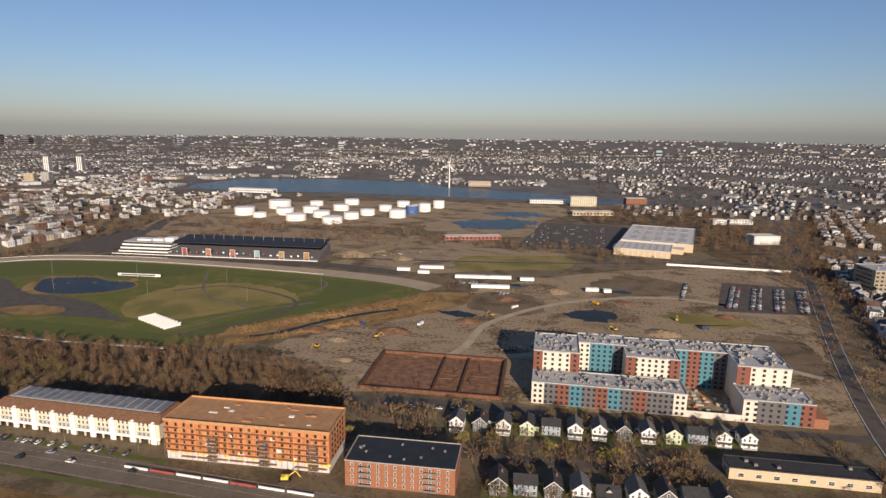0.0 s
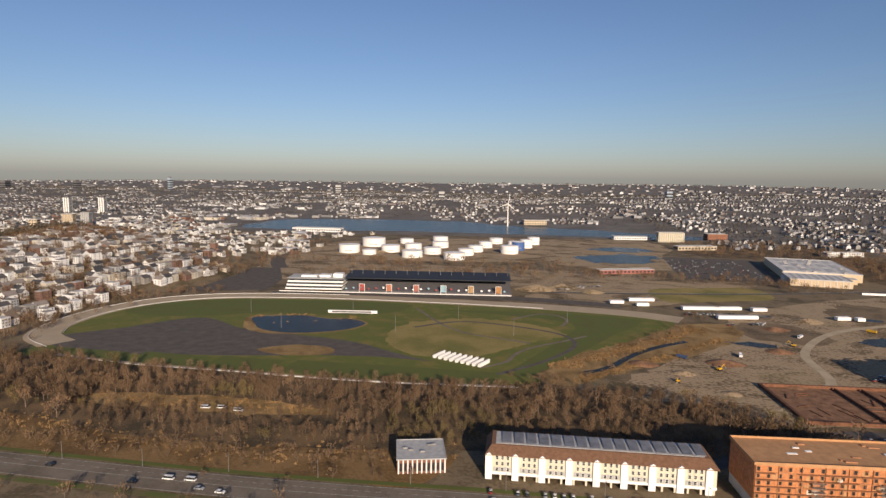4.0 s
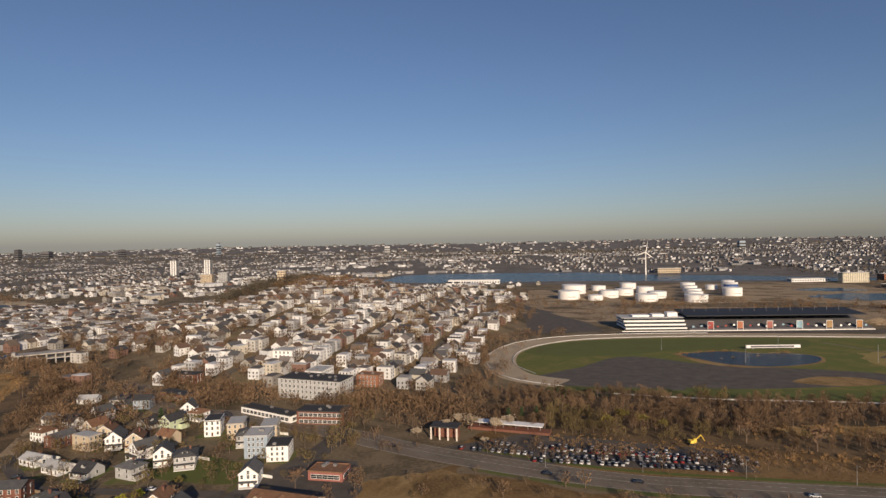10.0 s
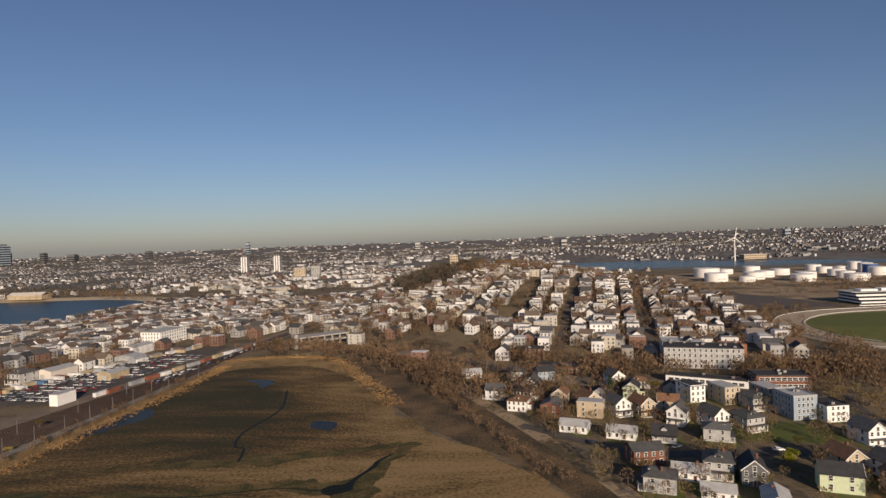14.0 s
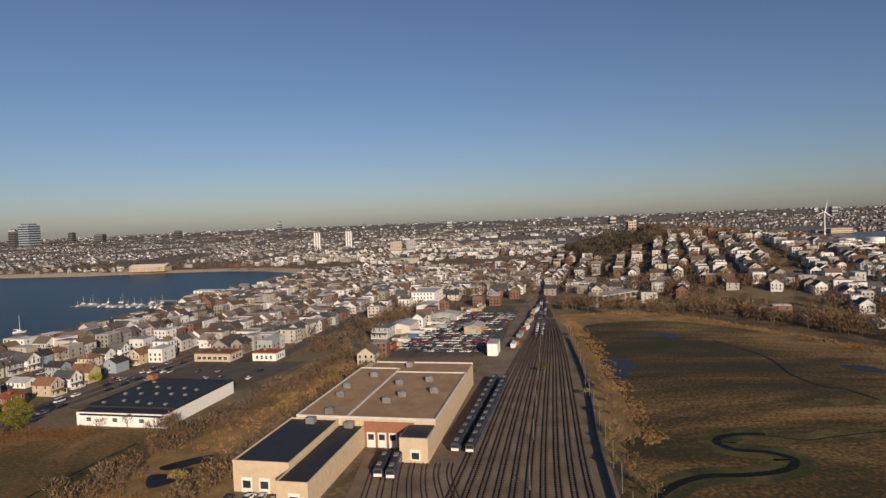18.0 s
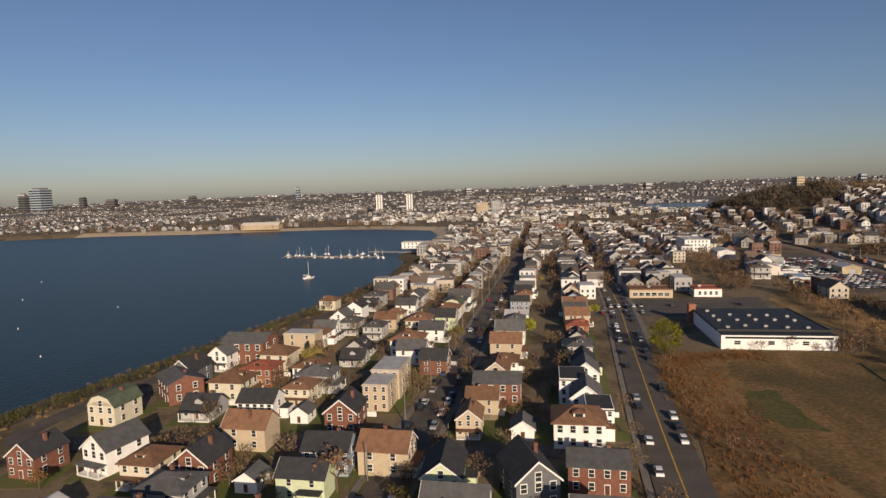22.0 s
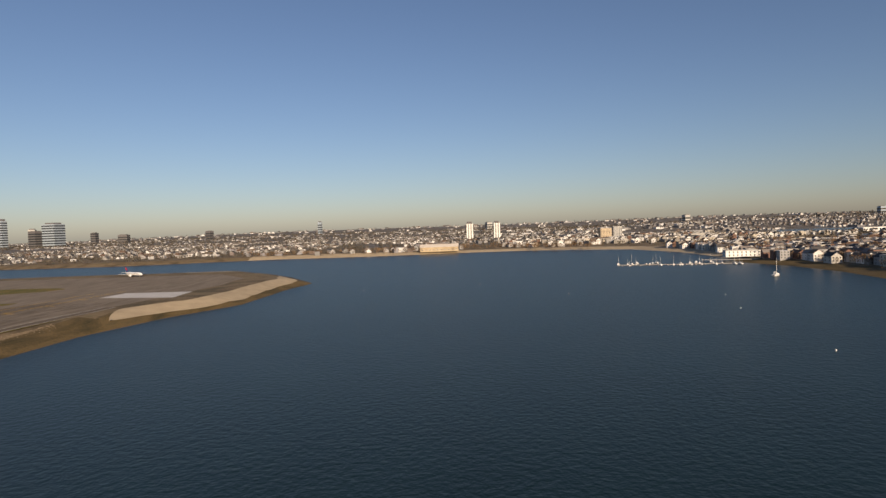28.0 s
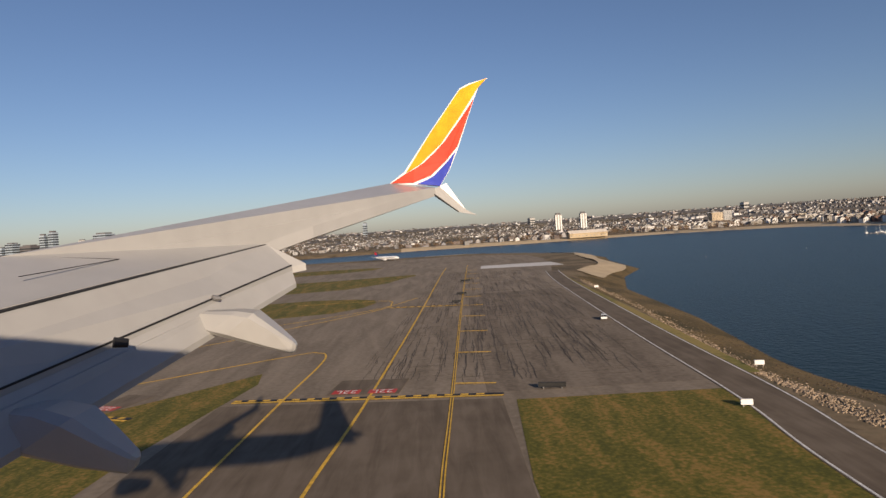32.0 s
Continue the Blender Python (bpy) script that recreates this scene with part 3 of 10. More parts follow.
# ---- ground covers ----
MARSH_EDGE = [(-1196, 461), (-1130, 462), (-1084, 390), (-1050, 322), (-1023, 279), (-985, 236), (-960, 180), (-930, 120), (-890, 20), (-1225, 20), (-1226, 200), (-1216, 311), (-1212, 376)]
sheet("marsh", MARSH_EDGE, 0.05, TIDAL_MARSH, "rust and olive tidal marsh of flattened reeds", rough=8)
sheet("reed_edge", [(-1214, 470), (-1170, 486), (-1120, 474), (-1082, 404), (-1060, 366), (-1090, 400), (-1132, 444), (-1190, 440), (-1206, 390), (-1207, 300), (-1216, 220), (-1230, 200), (-1226, 300)], 0.09, REED, "tall tan reeds along the marsh edge", smooth=3, rough=5)
CREEK = [(-1228, 160), (-1216, 173), (-1205, 179), (-1195, 179.5), (-1185, 181), (-1177, 185), (-1173.5, 191.5), (-1179, 197), (-1188, 199.5), (-1191.5, 206), (-1187, 211.5), (-1180, 213.5), (-1172, 213)]
road("creek_bank", CREEK, 12, 0.085, CREEK_BANK, "olive green banks of the creek", steps=5)
road("creek", CREEK, 2.8, 0.12, CREEK_WATER, "dark tidal creek winding through marsh", steps=5, category="water")
sheet("creek_bank", [(-1187, 206), (-1181, 216), (-1162, 214), (-1144, 218), (-1118, 222), (-1098, 226), (-1075, 229), (-1064, 226), (-1052, 236), (-1040, 270), (-1034, 268), (-1042, 246), (-1047, 214), (-1064, 216), (-1083, 219), (-1107, 213), (-1128, 209), (-1151, 205), (-1170, 204)], 0.08, WET_GRASS, "dark olive grass along the narrow creek", rough=5)
sheet("wet_grass", [(-1194, 238), (-1165, 245), (-1141, 249), (-1119, 252), (-1102, 258), (-1075, 263), (-1046, 271), (-1040, 268), (-1072, 254), (-1100, 246), (-1116, 243), (-1141, 245), (-1165, 241)], 0.075, WET_GRASS, "dark olive streak of wet marsh grass", rough=5)
road("creek", [(-1174, 213), (-1169, 210.5), (-1161, 207), (-1146, 211), (-1131, 214), (-1111, 215), (-1083, 222), (-1069, 220), (-1060, 221)], 0.7, 0.125, CREEK_WATER, "narrow dark creek winding through marsh", steps=5, category="water")
sheet("marsh_pool", [(-1066, 220), (-1060, 224), (-1056, 227), (-1051.5, 240), (-1045.5, 256), (-1044, 256), (-1049, 240), (-1053, 226), (-1054, 220), (-1058, 217), (-1063, 216)], 0.11, CREEK_WATER, "dark ragged pool at the end of the creek", "water", rough=3)
sheet("marsh_pool", [(-1093, 306), (-1086, 307), (-1078, 298), (-1081, 292), (-1090, 296)], 0.1, POND_WATER, "small still pool in the marsh", "water", rough=3)
road("creek", [(-1130, 374), (-1119, 330), (-1124, 291), (-1120, 270), (-1114, 266), (-1110, 250)], 1.2, 0.12, CREEK_WATER, "narrow dark creek winding through marsh", steps=5, category="water")
sheet("marsh_pool", [(-1211, 290), (-1205, 286), (-1196, 304), (-1189, 318), (-1196, 333), (-1206, 332)], 0.1, POND_WATER, "small still pool in the marsh", "water")
sheet("marsh_pool", [(-1169, 404), (-1147, 400), (-1150, 380), (-1156, 392)], 0.1, POND_WATER, "small still pool in the marsh", "water")
sheet("reed_bed", [(-1010, 40), (-770, 274), (-735, 282), (-650, 252), (-560, 236), (-420, 226), (-300, 224), (-100, 212), (100, 200), (100, 40)], 0.03, RUST_REED, "rust brown reeds beside the highway", rough=5)
sheet("reed_bed", [(-790, 268), (-756, 284), (-738, 282), (-730, 262), (-760, 240), (-800, 236)], 0.07, REED, "tan reed bed beside the highway", rough=5)
sheet("wood_floor", [(-728, 345), (-604, 322), (-470, 296), (-320, 302), (-196, 300), (-120, 318), (-120, 362), (-160, 390), (-222, 402), (-290, 405), (-400, 403), (-575, 418), (-650, 432), (-730, 432)], 0.04, WOOD_FLOOR, "brown leaf litter under bare woods", rough=5)
sheet("reed_clearing", [(-580, 352), (-520, 362), (-440, 358), (-400, 344), (-450, 336), (-530, 338)], 0.08, REED, "tan reed clearing in the woods", rough=5)
sheet("roadside_reeds", [(-745, 300), (-700, 284), (-606, 280), (-462, 268), (-386, 264), (-340, 262), (-330, 302), (-470, 300), (-604, 328), (-720, 350)], 0.035, RUST_REED, "brown reeds and brush between woods and highway", rough=3)
sheet("house_lawn", [(-880, 300), (-862, 296), (-844, 284), (-846, 266), (-876, 268), (-892, 276)], 0.11, LUSH_GRASS, "green lawn between small houses", "grass", rough=1)
sheet("marsh_bank", [(-1130, 468), (-1084, 394), (-1050, 326), (-1023, 283), (-985, 240), (-960, 184), (-930, 124), (-940, 165), (-957, 217), (-976, 266), (-1003, 327), (-1046, 414), (-1075, 472)], 0.04, WOOD_FLOOR, "brown brush ground between marsh and road", rough=2)
sheet("restaurant_lot", [(-832, 252), (-826, 300), (-794, 296), (-784, 262), (-786, 248)], 0.12, ASPHALT, "asphalt lot round the restaurant", "pavement", smooth=0)
# racecourse
for x0, x1 in ((-690, -600), (-590, -530), (-524, -470), (-462, -300)):
    sheet("lawn_strip", [(x0, 430 - (x0 + 690) * 0.06), (x1, 428 - (x1 + 690) * 0.06), (x1 + 4, 450 - (x1 + 690) * 0.04), (x0 + 6, 456 - (x0 + 690) * 0.05)], 0.11, LUSH_GRASS, "strip of darker mown grass by the rail", "grass", smooth=0)
sheet("lawn_strip", [(-360, 640), (-250, 640), (-150, 625), (-190, 560), (-240, 480), (-275, 430), (-290, 440), (-240, 540), (-225, 600), (-300, 625)], 0.085, LUSH_GRASS, "dark green mown grass round the field", "grass", smooth=2, rough=2)
sheet("lawn_strip", [(-700, 600), (-620, 660), (-420, 668), (-400, 640), (-440, 600), (-540, 600), (-590, 580), (-660, 570)], 0.085, LUSH_GRASS, "dark green mown grass round the pond", "grass", smooth=2, rough=2)
sheet("infield_grass", [(-716, 500), (-718, 560), (-696, 628), (-640, 672), (-560, 684), (-400, 684), (-250, 668), (-160, 650), (-120, 622), (-150, 560), (-210, 480), (-262, 430), (-288, 410), (-400, 408), (-575, 424), (-655, 438), (-700, 462)], 0.06, GRASS, "green grass inside the racecourse", rough=3)
sheet("infield_lot", [(-694, 478), (-650, 520), (-617, 560), (-585, 566), (-533, 531), (-431, 504), (-366, 462), (-330, 452), (-420, 462), (-520, 448), (-640, 446)], 0.1, ASPHALT, "grey asphalt lot in the infield", "pavement", rough=3)
sheet("dry_field", [(-401, 534), (-390, 572), (-365, 592), (-326, 605), (-278, 593), (-248, 573), (-238, 547), (-266, 524), (-289, 499), (-315, 476), (-350, 465), (-385, 486)], 0.1, DRY_GRASS, "yellow dry grass field", rough=6)
for lane in ([(-389, 644), (-367, 599), (-350, 569), (-327, 544), (-293, 529), (-271, 518)], [(-218, 550), (-241, 529), (-270, 505), (-285, 483), (-293, 461), (-313, 444)], [(-285, 606), (-257, 634), (-238, 631), (-229, 610), (-237, 585)]):
    road("infield_lane", lane, 3.2, 0.13, HIGHWAY, "worn grey lane across the infield", steps=5, category="path")
sheet("infield_path", [(-500, 470), (-470, 486), (-440, 480), (-436, 464), (-470, 456)], 0.12, REED, "bare tan mound of earth", rough=2)
sheet("pond", [(-548, 578), (-520, 590), (-497, 592), (-470, 582), (-452, 586), (-430, 568), (-446, 540), (-487, 524), (-520, 532), (-536, 552)], 0.14, POND_WATER, "blue pond inside the racecourse", "water")
sheet("pond_rim", [(-553, 582), (-520, 593), (-497, 594), (-470, 584), (-450, 588), (-428, 568), (-444, 538), (-487, 520), (-526, 524), (-545, 546)], 0.11, REED, "tan reed rim of the pond", rough=3)
road("race_track", [(-672, 462), (-705, 486), (-718, 530), (-712, 590), (-682, 640), (-632, 672), (-560, 686), (-480, 690), (-360, 684), (-250, 672), (-160, 652), (-110, 628)], 29, 0.16, TRACK_SAND, "raked tan sand racetrack with rails", steps=8)
road("track_apron", [(-580, 704), (-440, 712), (-280, 714), (-160, 690)], 24, 0.12, ASPHALT, "worn asphalt apron before the grandstand", steps=4)
road("infield_track", [(-652, 434), (-575, 420), (-498, 413), (-394, 404), (-285, 405)], 5, 0.14, TRACK_SAND, "narrow sandy rail path by the woods")
road("infield_track", [(-300, 430), (-260, 470), (-232, 520), (-250, 560), (-330, 590), (-380, 560)], 4, 0.16, ASPHALT, "curving service path in the field")
# building sites
DIRT_EDGE = [(-232, 404), (-188, 448), (-136, 521), (-76, 614), (34, 720), (216, 800), (310, 748), (246, 560), (214, 420), (196, 366), (-120, 362), (-160, 384)]
sheet("site_dirt", DIRT_EDGE, 0.05, DIRT, "tan graded dirt of a cleared building site", "ground", rough=10)
sheet("dry_grass_patch", [(-98, 721), (-30, 736), (42, 762), (38, 832), (-40, 820), (-101, 801)], 0.09, DRY_GRASS, "patch of dry grass on the site", rough=6)
sheet("dry_grass_patch", [(120, 575), (180, 590), (200, 556), (150, 545)], 0.09, DRY_GRASS, "patch of dry grass on the site", rough=16)
sheet("puddle", [(-92, 544), (-74, 550), (-52, 540), (-70, 532)], 0.13, POND_WATER, "shallow rain puddle on dirt", "water", rough=7)
sheet("puddle", [(24, 560), (56, 580), (78, 560), (50, 540)], 0.13, POND_WATER, "shallow rain puddle on dirt", "water", rough=7)
sheet("reed_bank", [(-261, 459), (-244, 471), (-221, 492), (-191, 527), (-164, 542), (-128, 547), (-124, 533), (-148, 509), (-175, 480), (-204, 451), (-234, 434), (-256, 440)], 0.09, REED, "tall tan reeds banking the drainage creek", rough=5)
road("creek", [(-234, 443), (-221, 451), (-208, 465), (-193, 487), (-178, 505), (-156, 525), (-131, 543)], 6, 0.12, POND_WATER, "still drainage creek between reed banks", steps=6, category="water")
sheet("reed_bank", [(-276, 430), (-259, 469), (-230, 497), (-199, 521), (-141, 581), (-108, 612), (-60, 610), (-80, 556), (-154, 486), (-201, 451), (-250, 412)], 0.07, REED, "tan reed banks along a creek", rough=5)
sheet("site_car_park", [(176, 600), (214, 724), (300, 716), (268, 604)], 0.1, ASPHALT, "grey car park on the building site", "pavement", smooth=0)
sheet("store_car_park", [(-30, 900), (6, 1150), (160, 1130), (108, 890)], 0.08, ASPHALT, "large asphalt store car park", "pavement", smooth=0)
sheet("commuter_car_park", [(-752, 318), (-704, 344), (-604, 318), (-600, 288), (-700, 296)], 0.1, ASPHALT, "asphalt station car park", "pavement", smooth=0)
sheet("tank_yard", [(-640, 1040), (-620, 1280), (-420, 1400), (-180, 1420), (-200, 1080), (-340, 1020), (-480, 1010)], 0.06, DIRT, "bare brown yard round oil tanks", rough=10)
sheet("flooded_lot", [(-160, 1120), (-60, 1180), (0, 1140), (-40, 1060), (-130, 1050)], 0.1, POND_WATER, "shallow flooded ground beside the tanks", "water", rough=22)
sheet("flooded_lot", [(-120, 1260), (-30, 1300), (10, 1240), (-60, 1210)], 0.1, POND_WATER, "shallow flooded ground beside the tanks", "water", rough=22)
sheet("river", [(-1020, 1620), (-1000, 1900), (-807, 1975), (-586, 2015), (-400, 1960), (-290, 1830), (-140, 1780), (0, 1700), (150, 1600), (260, 1560), (250, 1500), (66, 1486), (-56, 1525), (-263, 1545), (-406, 1560), (-557, 1570), (-757, 1540), (-900, 1560)], 0.12, POND_WATER, "wide blue river beyond the oil tanks", "water", rough=12)
sheet("landfill", [(-700, 900), (-660, 1240), (-600, 1300), (-560, 1020), (-300, 960), (-100, 940), (-80, 860), (-400, 880)], 0.05, DIRT, "brown scrub ground behind the grandstand", rough=12)
for pts in ([(60, 650), (110, 640), (170, 668), (160, 720), (110, 735), (70, 700)], [(-60, 560), (-10, 548), (10, 590), (-20, 628), (-60, 610)], [(170, 470), (205, 450), (225, 520), (190, 530)]):
    sheet("topsoil_patch", pts, 0.075, TOPSOIL, "dark turned soil on the cleared site", rough=9)
sheet("waste_ground", [(-205, 1040), (-190, 1250), (-180, 1430), (20, 1440), (62, 1290), (8, 1150), (-6, 1000), (-120, 975)], 0.052, DIRT, "tan waste ground round shallow pools", rough=10)
sheet("stable_yard", [(-262, 716), (-262, 800), (-620, 806), (-640, 896), (-100, 896), (60, 862), (-60, 770), (-110, 700)], 0.047, DIRT, "tan dirt yard behind the racecourse", rough=6)
sheet("racecourse_lot", [(-686, 705), (-708, 900), (-640, 900), (-600, 800), (-592, 722)], 0.11, ASPHALT, "worn asphalt lot beside the racecourse", "pavement", smooth=0)
sheet("scrub_ground", [(112, 1160), (60, 1270), (150, 1400), (330, 1380), (420, 1240), (330, 900), (262, 820), (240, 985), (270, 1130)], 0.045, WOOD_FLOOR, "brown leaf litter under scrub behind the store", rough=8)
sheet("dirt_lot", [(-1156, 498), (-1110, 490), (-1070, 488), (-1042, 520), (-1080, 536), (-1118, 546)], 0.1, DIRT, "bare dirt lot at the head of the marsh", rough=5)
# roads
road("highway", [(-1150, 700), (-1085, 610), (-1035, 505), (-1000, 440), (-942, 384), (-890, 372), (-819, 342), (-760, 310), (-674, 278), (-606, 268), (-462, 256), (-386, 252), (-287, 250), (-185, 243), (-99, 236), (20, 228), (160, 222)], 19, 0.15, HIGHWAY, "four-lane asphalt highway with pale kerb lines", lines=(-9.0, 9.0, 0.0), dash=4.6, paint=WORN_LINE)
road("verge", [(-735, 288), (-674, 266), (-606, 255), (-462, 243), (-386, 239), (-287, 237), (-185, 230), (-99, 223)], 4, 0.11, YARD_GRASS, "grass verge by the highway", category="verge")
road("verge", [(-735, 316), (-674, 292), (-606, 281), (-462, 269), (-386, 265), (-287, 263), (-185, 256)], 3.4, 0.12, LUSH_GRASS, "grass verge by the highway", category="verge")
road("site_street", [(-190, 300), (-118, 345), (-14, 350), (90, 346), (200, 350), (260, 352)], 9, 0.16, ASPHALT, "narrow street beside new flats")
road("side_street", [(-40, 292), (60, 296), (160, 312), (240, 318)], 8, 0.14, ASPHALT, "narrow street between house rows")
road("long_road", [(185, 240), (200, 350), (242, 506), (335, 800), (420, 1100), (520, 1500)], 12, 0.17, ASPHALT, "straight road past the building site", lines=(5.2, -5.2))
road("site_road", [(-250, 760), (-120, 770), (30, 790), (220, 830), (330, 800)], 9, 0.13, ASPHALT, "road behind the cleared site", lines=(4,))
road("dirt_lane", [(-120, 380), (-60, 440), (-40, 520), (30, 600), (130, 640), (200, 620)], 7, 0.1, SAND, "pale haul road over dirt")
road("dirt_lane", [(-20, 440), (60, 470), (150, 470), (205, 440)], 7, 0.1, SAND, "pale haul road over dirt")
road("marsh_road", [(-1070, 470), (-1041, 412), (-998, 325), (-971, 264), (-952, 215), (-935, 160)], 8, 0.14, DIRT, "pale gravel road beside the marsh", steps=10)
road("avenue", [(-850, 200), (-835, 260), (-820, 300), (-812, 338)], 13, 0.17, ASPHALT, "wide avenue meeting the highway")
road("house_street", [(-985, 296), (-940, 258), (-906, 255), (-845, 254)], 7, 0.16, ASPHALT, "residential street between small houses")
road("rail_cut", [(-640, 900), (-680, 1000), (-720, 1200), (-760, 1500)], 24, 0.1, ASPHALT, "long road beside the racecourse")
ST_A = [(-1575, 40), (-1556, 147), (-1541, 235), (-1494, 535), (-1465, 760), (-1430, 1000)]
ST_B = [(-1508, 40), (-1491.5, 140), (-1473, 240), (-1449, 372), (-1412, 640), (-1380, 860)]
road("street", ST_A, 9.5, 0.14, ASPHALT, "straight residential street lined with cars", steps=4)
road("street", ST_B, 12.6, 0.14, ASPHALT, "straight residential street beside a field", steps=4)
road("pavement_strip", [(x + 7.6, y) for x, y in ST_B[2:]], 2.2, 0.2, DULL_CONCRETE, "concrete pavement beside the street", steps=4, category="pavement")
road("pavement_strip", [(x - 7.6, y) for x, y in ST_B], 1.7, 0.2, DULL_CONCRETE, "concrete pavement beside the street", steps=4, category="pavement")
road("centre_line", ST_B, 0.3, 0.17, YELLOW, "worn yellow centre line of the street", steps=4, category="road marking")
road("pavement_strip", [(x - 6.4, y) for x, y in ST_A], 1.8, 0.2, DULL_CONCRETE, "concrete pavement beside the street", steps=4, category="pavement")
road("pavement_strip", [(x + 6.4, y) for x, y in ST_A], 1.8, 0.2, DULL_CONCRETE, "concrete pavement beside the street", steps=4, category="pavement")
road("cross_street", [(-1664, 155), (-1626, 154), (-1560, 149), (-1492, 140)], 7.5, 0.16, ASPHALT, "cross street between house rows")
road("shore_road", [(-1640, 152), (-1664, 155), (-1668, 165), (-1661, 192), (-1640, 250), (-1614, 325), (-1588, 430)], 7, 0.15, ASPHALT, "narrow shore road by the bay")
sheet("shore_lawn", [(-1692, 90), (-1690, 122), (-1679, 144), (-1672, 150), (-1664, 142), (-1660, 120), (-1662, 90)], 0.1, LUSH_GRASS, "green lawn above the shore", rough=1)
sheet("brown_field", [(-1470, 222), (-1438, 229), (-1397, 223), (-1400, 180), (-1408, 100), (-1488, 100), (-1482, 150)], 0.1, FIELD, "dry brown open field", rough=3)
sheet("reed_bed", [(-1476, 214), (-1468, 226), (-1454, 231), (-1430, 229), (-1436, 220), (-1446, 212), (-1449, 200), (-1455, 184), (-1460, 168), (-1462, 146), (-1462, 100), (-1489, 100), (-1482, 150)], 0.12, RUST_REED, "russet reeds along the street edge of the field", rough=5)
sheet("grass_patch", [(-1453, 182), (-1449, 188), (-1446, 184), (-1446, 169), (-1450, 157), (-1456, 157), (-1455, 170)], 0.13, DULL_GREEN, "dull green patch of grass in the field", "grass", rough=6)
sheet("ditch_bank", [(-1402, 216), (-1399, 214), (-1398, 190), (-1397, 142), (-1402, 130), (-1408, 142), (-1406, 172)], 0.125, WET_GRASS, "dark grass along the ditch beside the field", "grass", rough=5)
road("ditch", [(-1401, 212), (-1408, 180), (-1413, 142), (-1416, 110)], 1.0, 0.135, CREEK_WATER, "dark narrow ditch across the field", steps=5, category="water")
sheet("small_pool", [(-1391, 151), (-1385, 155), (-1379, 154), (-1383, 144), (-1386, 136), (-1393, 140)], 0.12, POND_WATER, "small dark pool among reeds", "water", rough=3)
sheet("reed_bed", [(-1398, 220), (-1380, 240), (-1372, 330), (-1352, 346), (-1342, 230), (-1350, 150), (-1352, 80), (-1412, 80), (-1404, 160)], 0.07, REED, "tan reeds and scrub behind the rail yard", rough=5)
sheet("small_pool", [(-1380, 190), (-1374, 196), (-1367, 200), (-1364, 196), (-1370, 191), (-1376, 187)], 0.12, POND_WATER, "small dark pool among reeds", "water")
sheet("small_pool", [(-1380, 183), (-1374, 184), (-1369, 179), (-1375, 174)], 0.12, POND_WATER, "small dark pool among reeds", "water")
sheet("school_lot", [(-1478, 300), (-1440, 296), (-1386, 300), (-1374, 340), (-1455, 345)], 0.11, ASPHALT, "school car park of worn asphalt", "pavement", smooth=0)
sheet("scrap_lot", [(-1330, 345), (-1312, 430), (-1290, 540), (-1240, 540), (-1262, 350)], 0.1, ASPHALT, "asphalt lot crowded with parked cars", "pavement", smooth=0)
YARD_EDGE = [(-1300, 60), (-1308, 165), (-1290, 200), (-1280, 290), (-1262, 360), (-1232, 560), (-1205, 700), (-1190, 700), (-1208, 560), (-1214, 388), (-1220, 281), (-1230, 199), (-1238, 120), (-1240, 60)]
sheet("rail_yard", YARD_EDGE, 0.12, BALLAST, "brown railway ballast of a wide yard", "ground", smooth=0)


# ---- kinds of things ----
def window_mesh(w=1.1, h=1.6, rail=True):
    s = Shape()
    s.box(-w / 2 - 0.14, w / 2 + 0.14, -0.09, 0.02, -0.14, h + 0.16, 0)
    s.box(-w / 2, w / 2, -0.13, -0.05, 0, h, 1)
    if rail:
        s.box(-w / 2, w / 2, -0.16, -0.1, h / 2 - 0.05, h / 2 + 0.05, 0)
    return s.mesh("window", [TRIM, GLASS])


WIN = window_mesh()
WIN_WIDE = window_mesh(2.2, 1.5)
WIN_DARK = Shape().box(-0.8, 0.8, -0.12, 0.02, 0, 1.7, 1).box(-0.9, 0.9, -0.06, 0.02, -0.1, 0, 0).mesh("window", [STEEL, GLASS])
DOOR_MESH = Shape().box(-0.65, 0.65, -0.08, 0.02, 0, 2.3, 1).box(-0.5, 0.5, -0.14, -0.02, 0.05, 2.1, 0).mesh("door", [DOOR, TRIM])


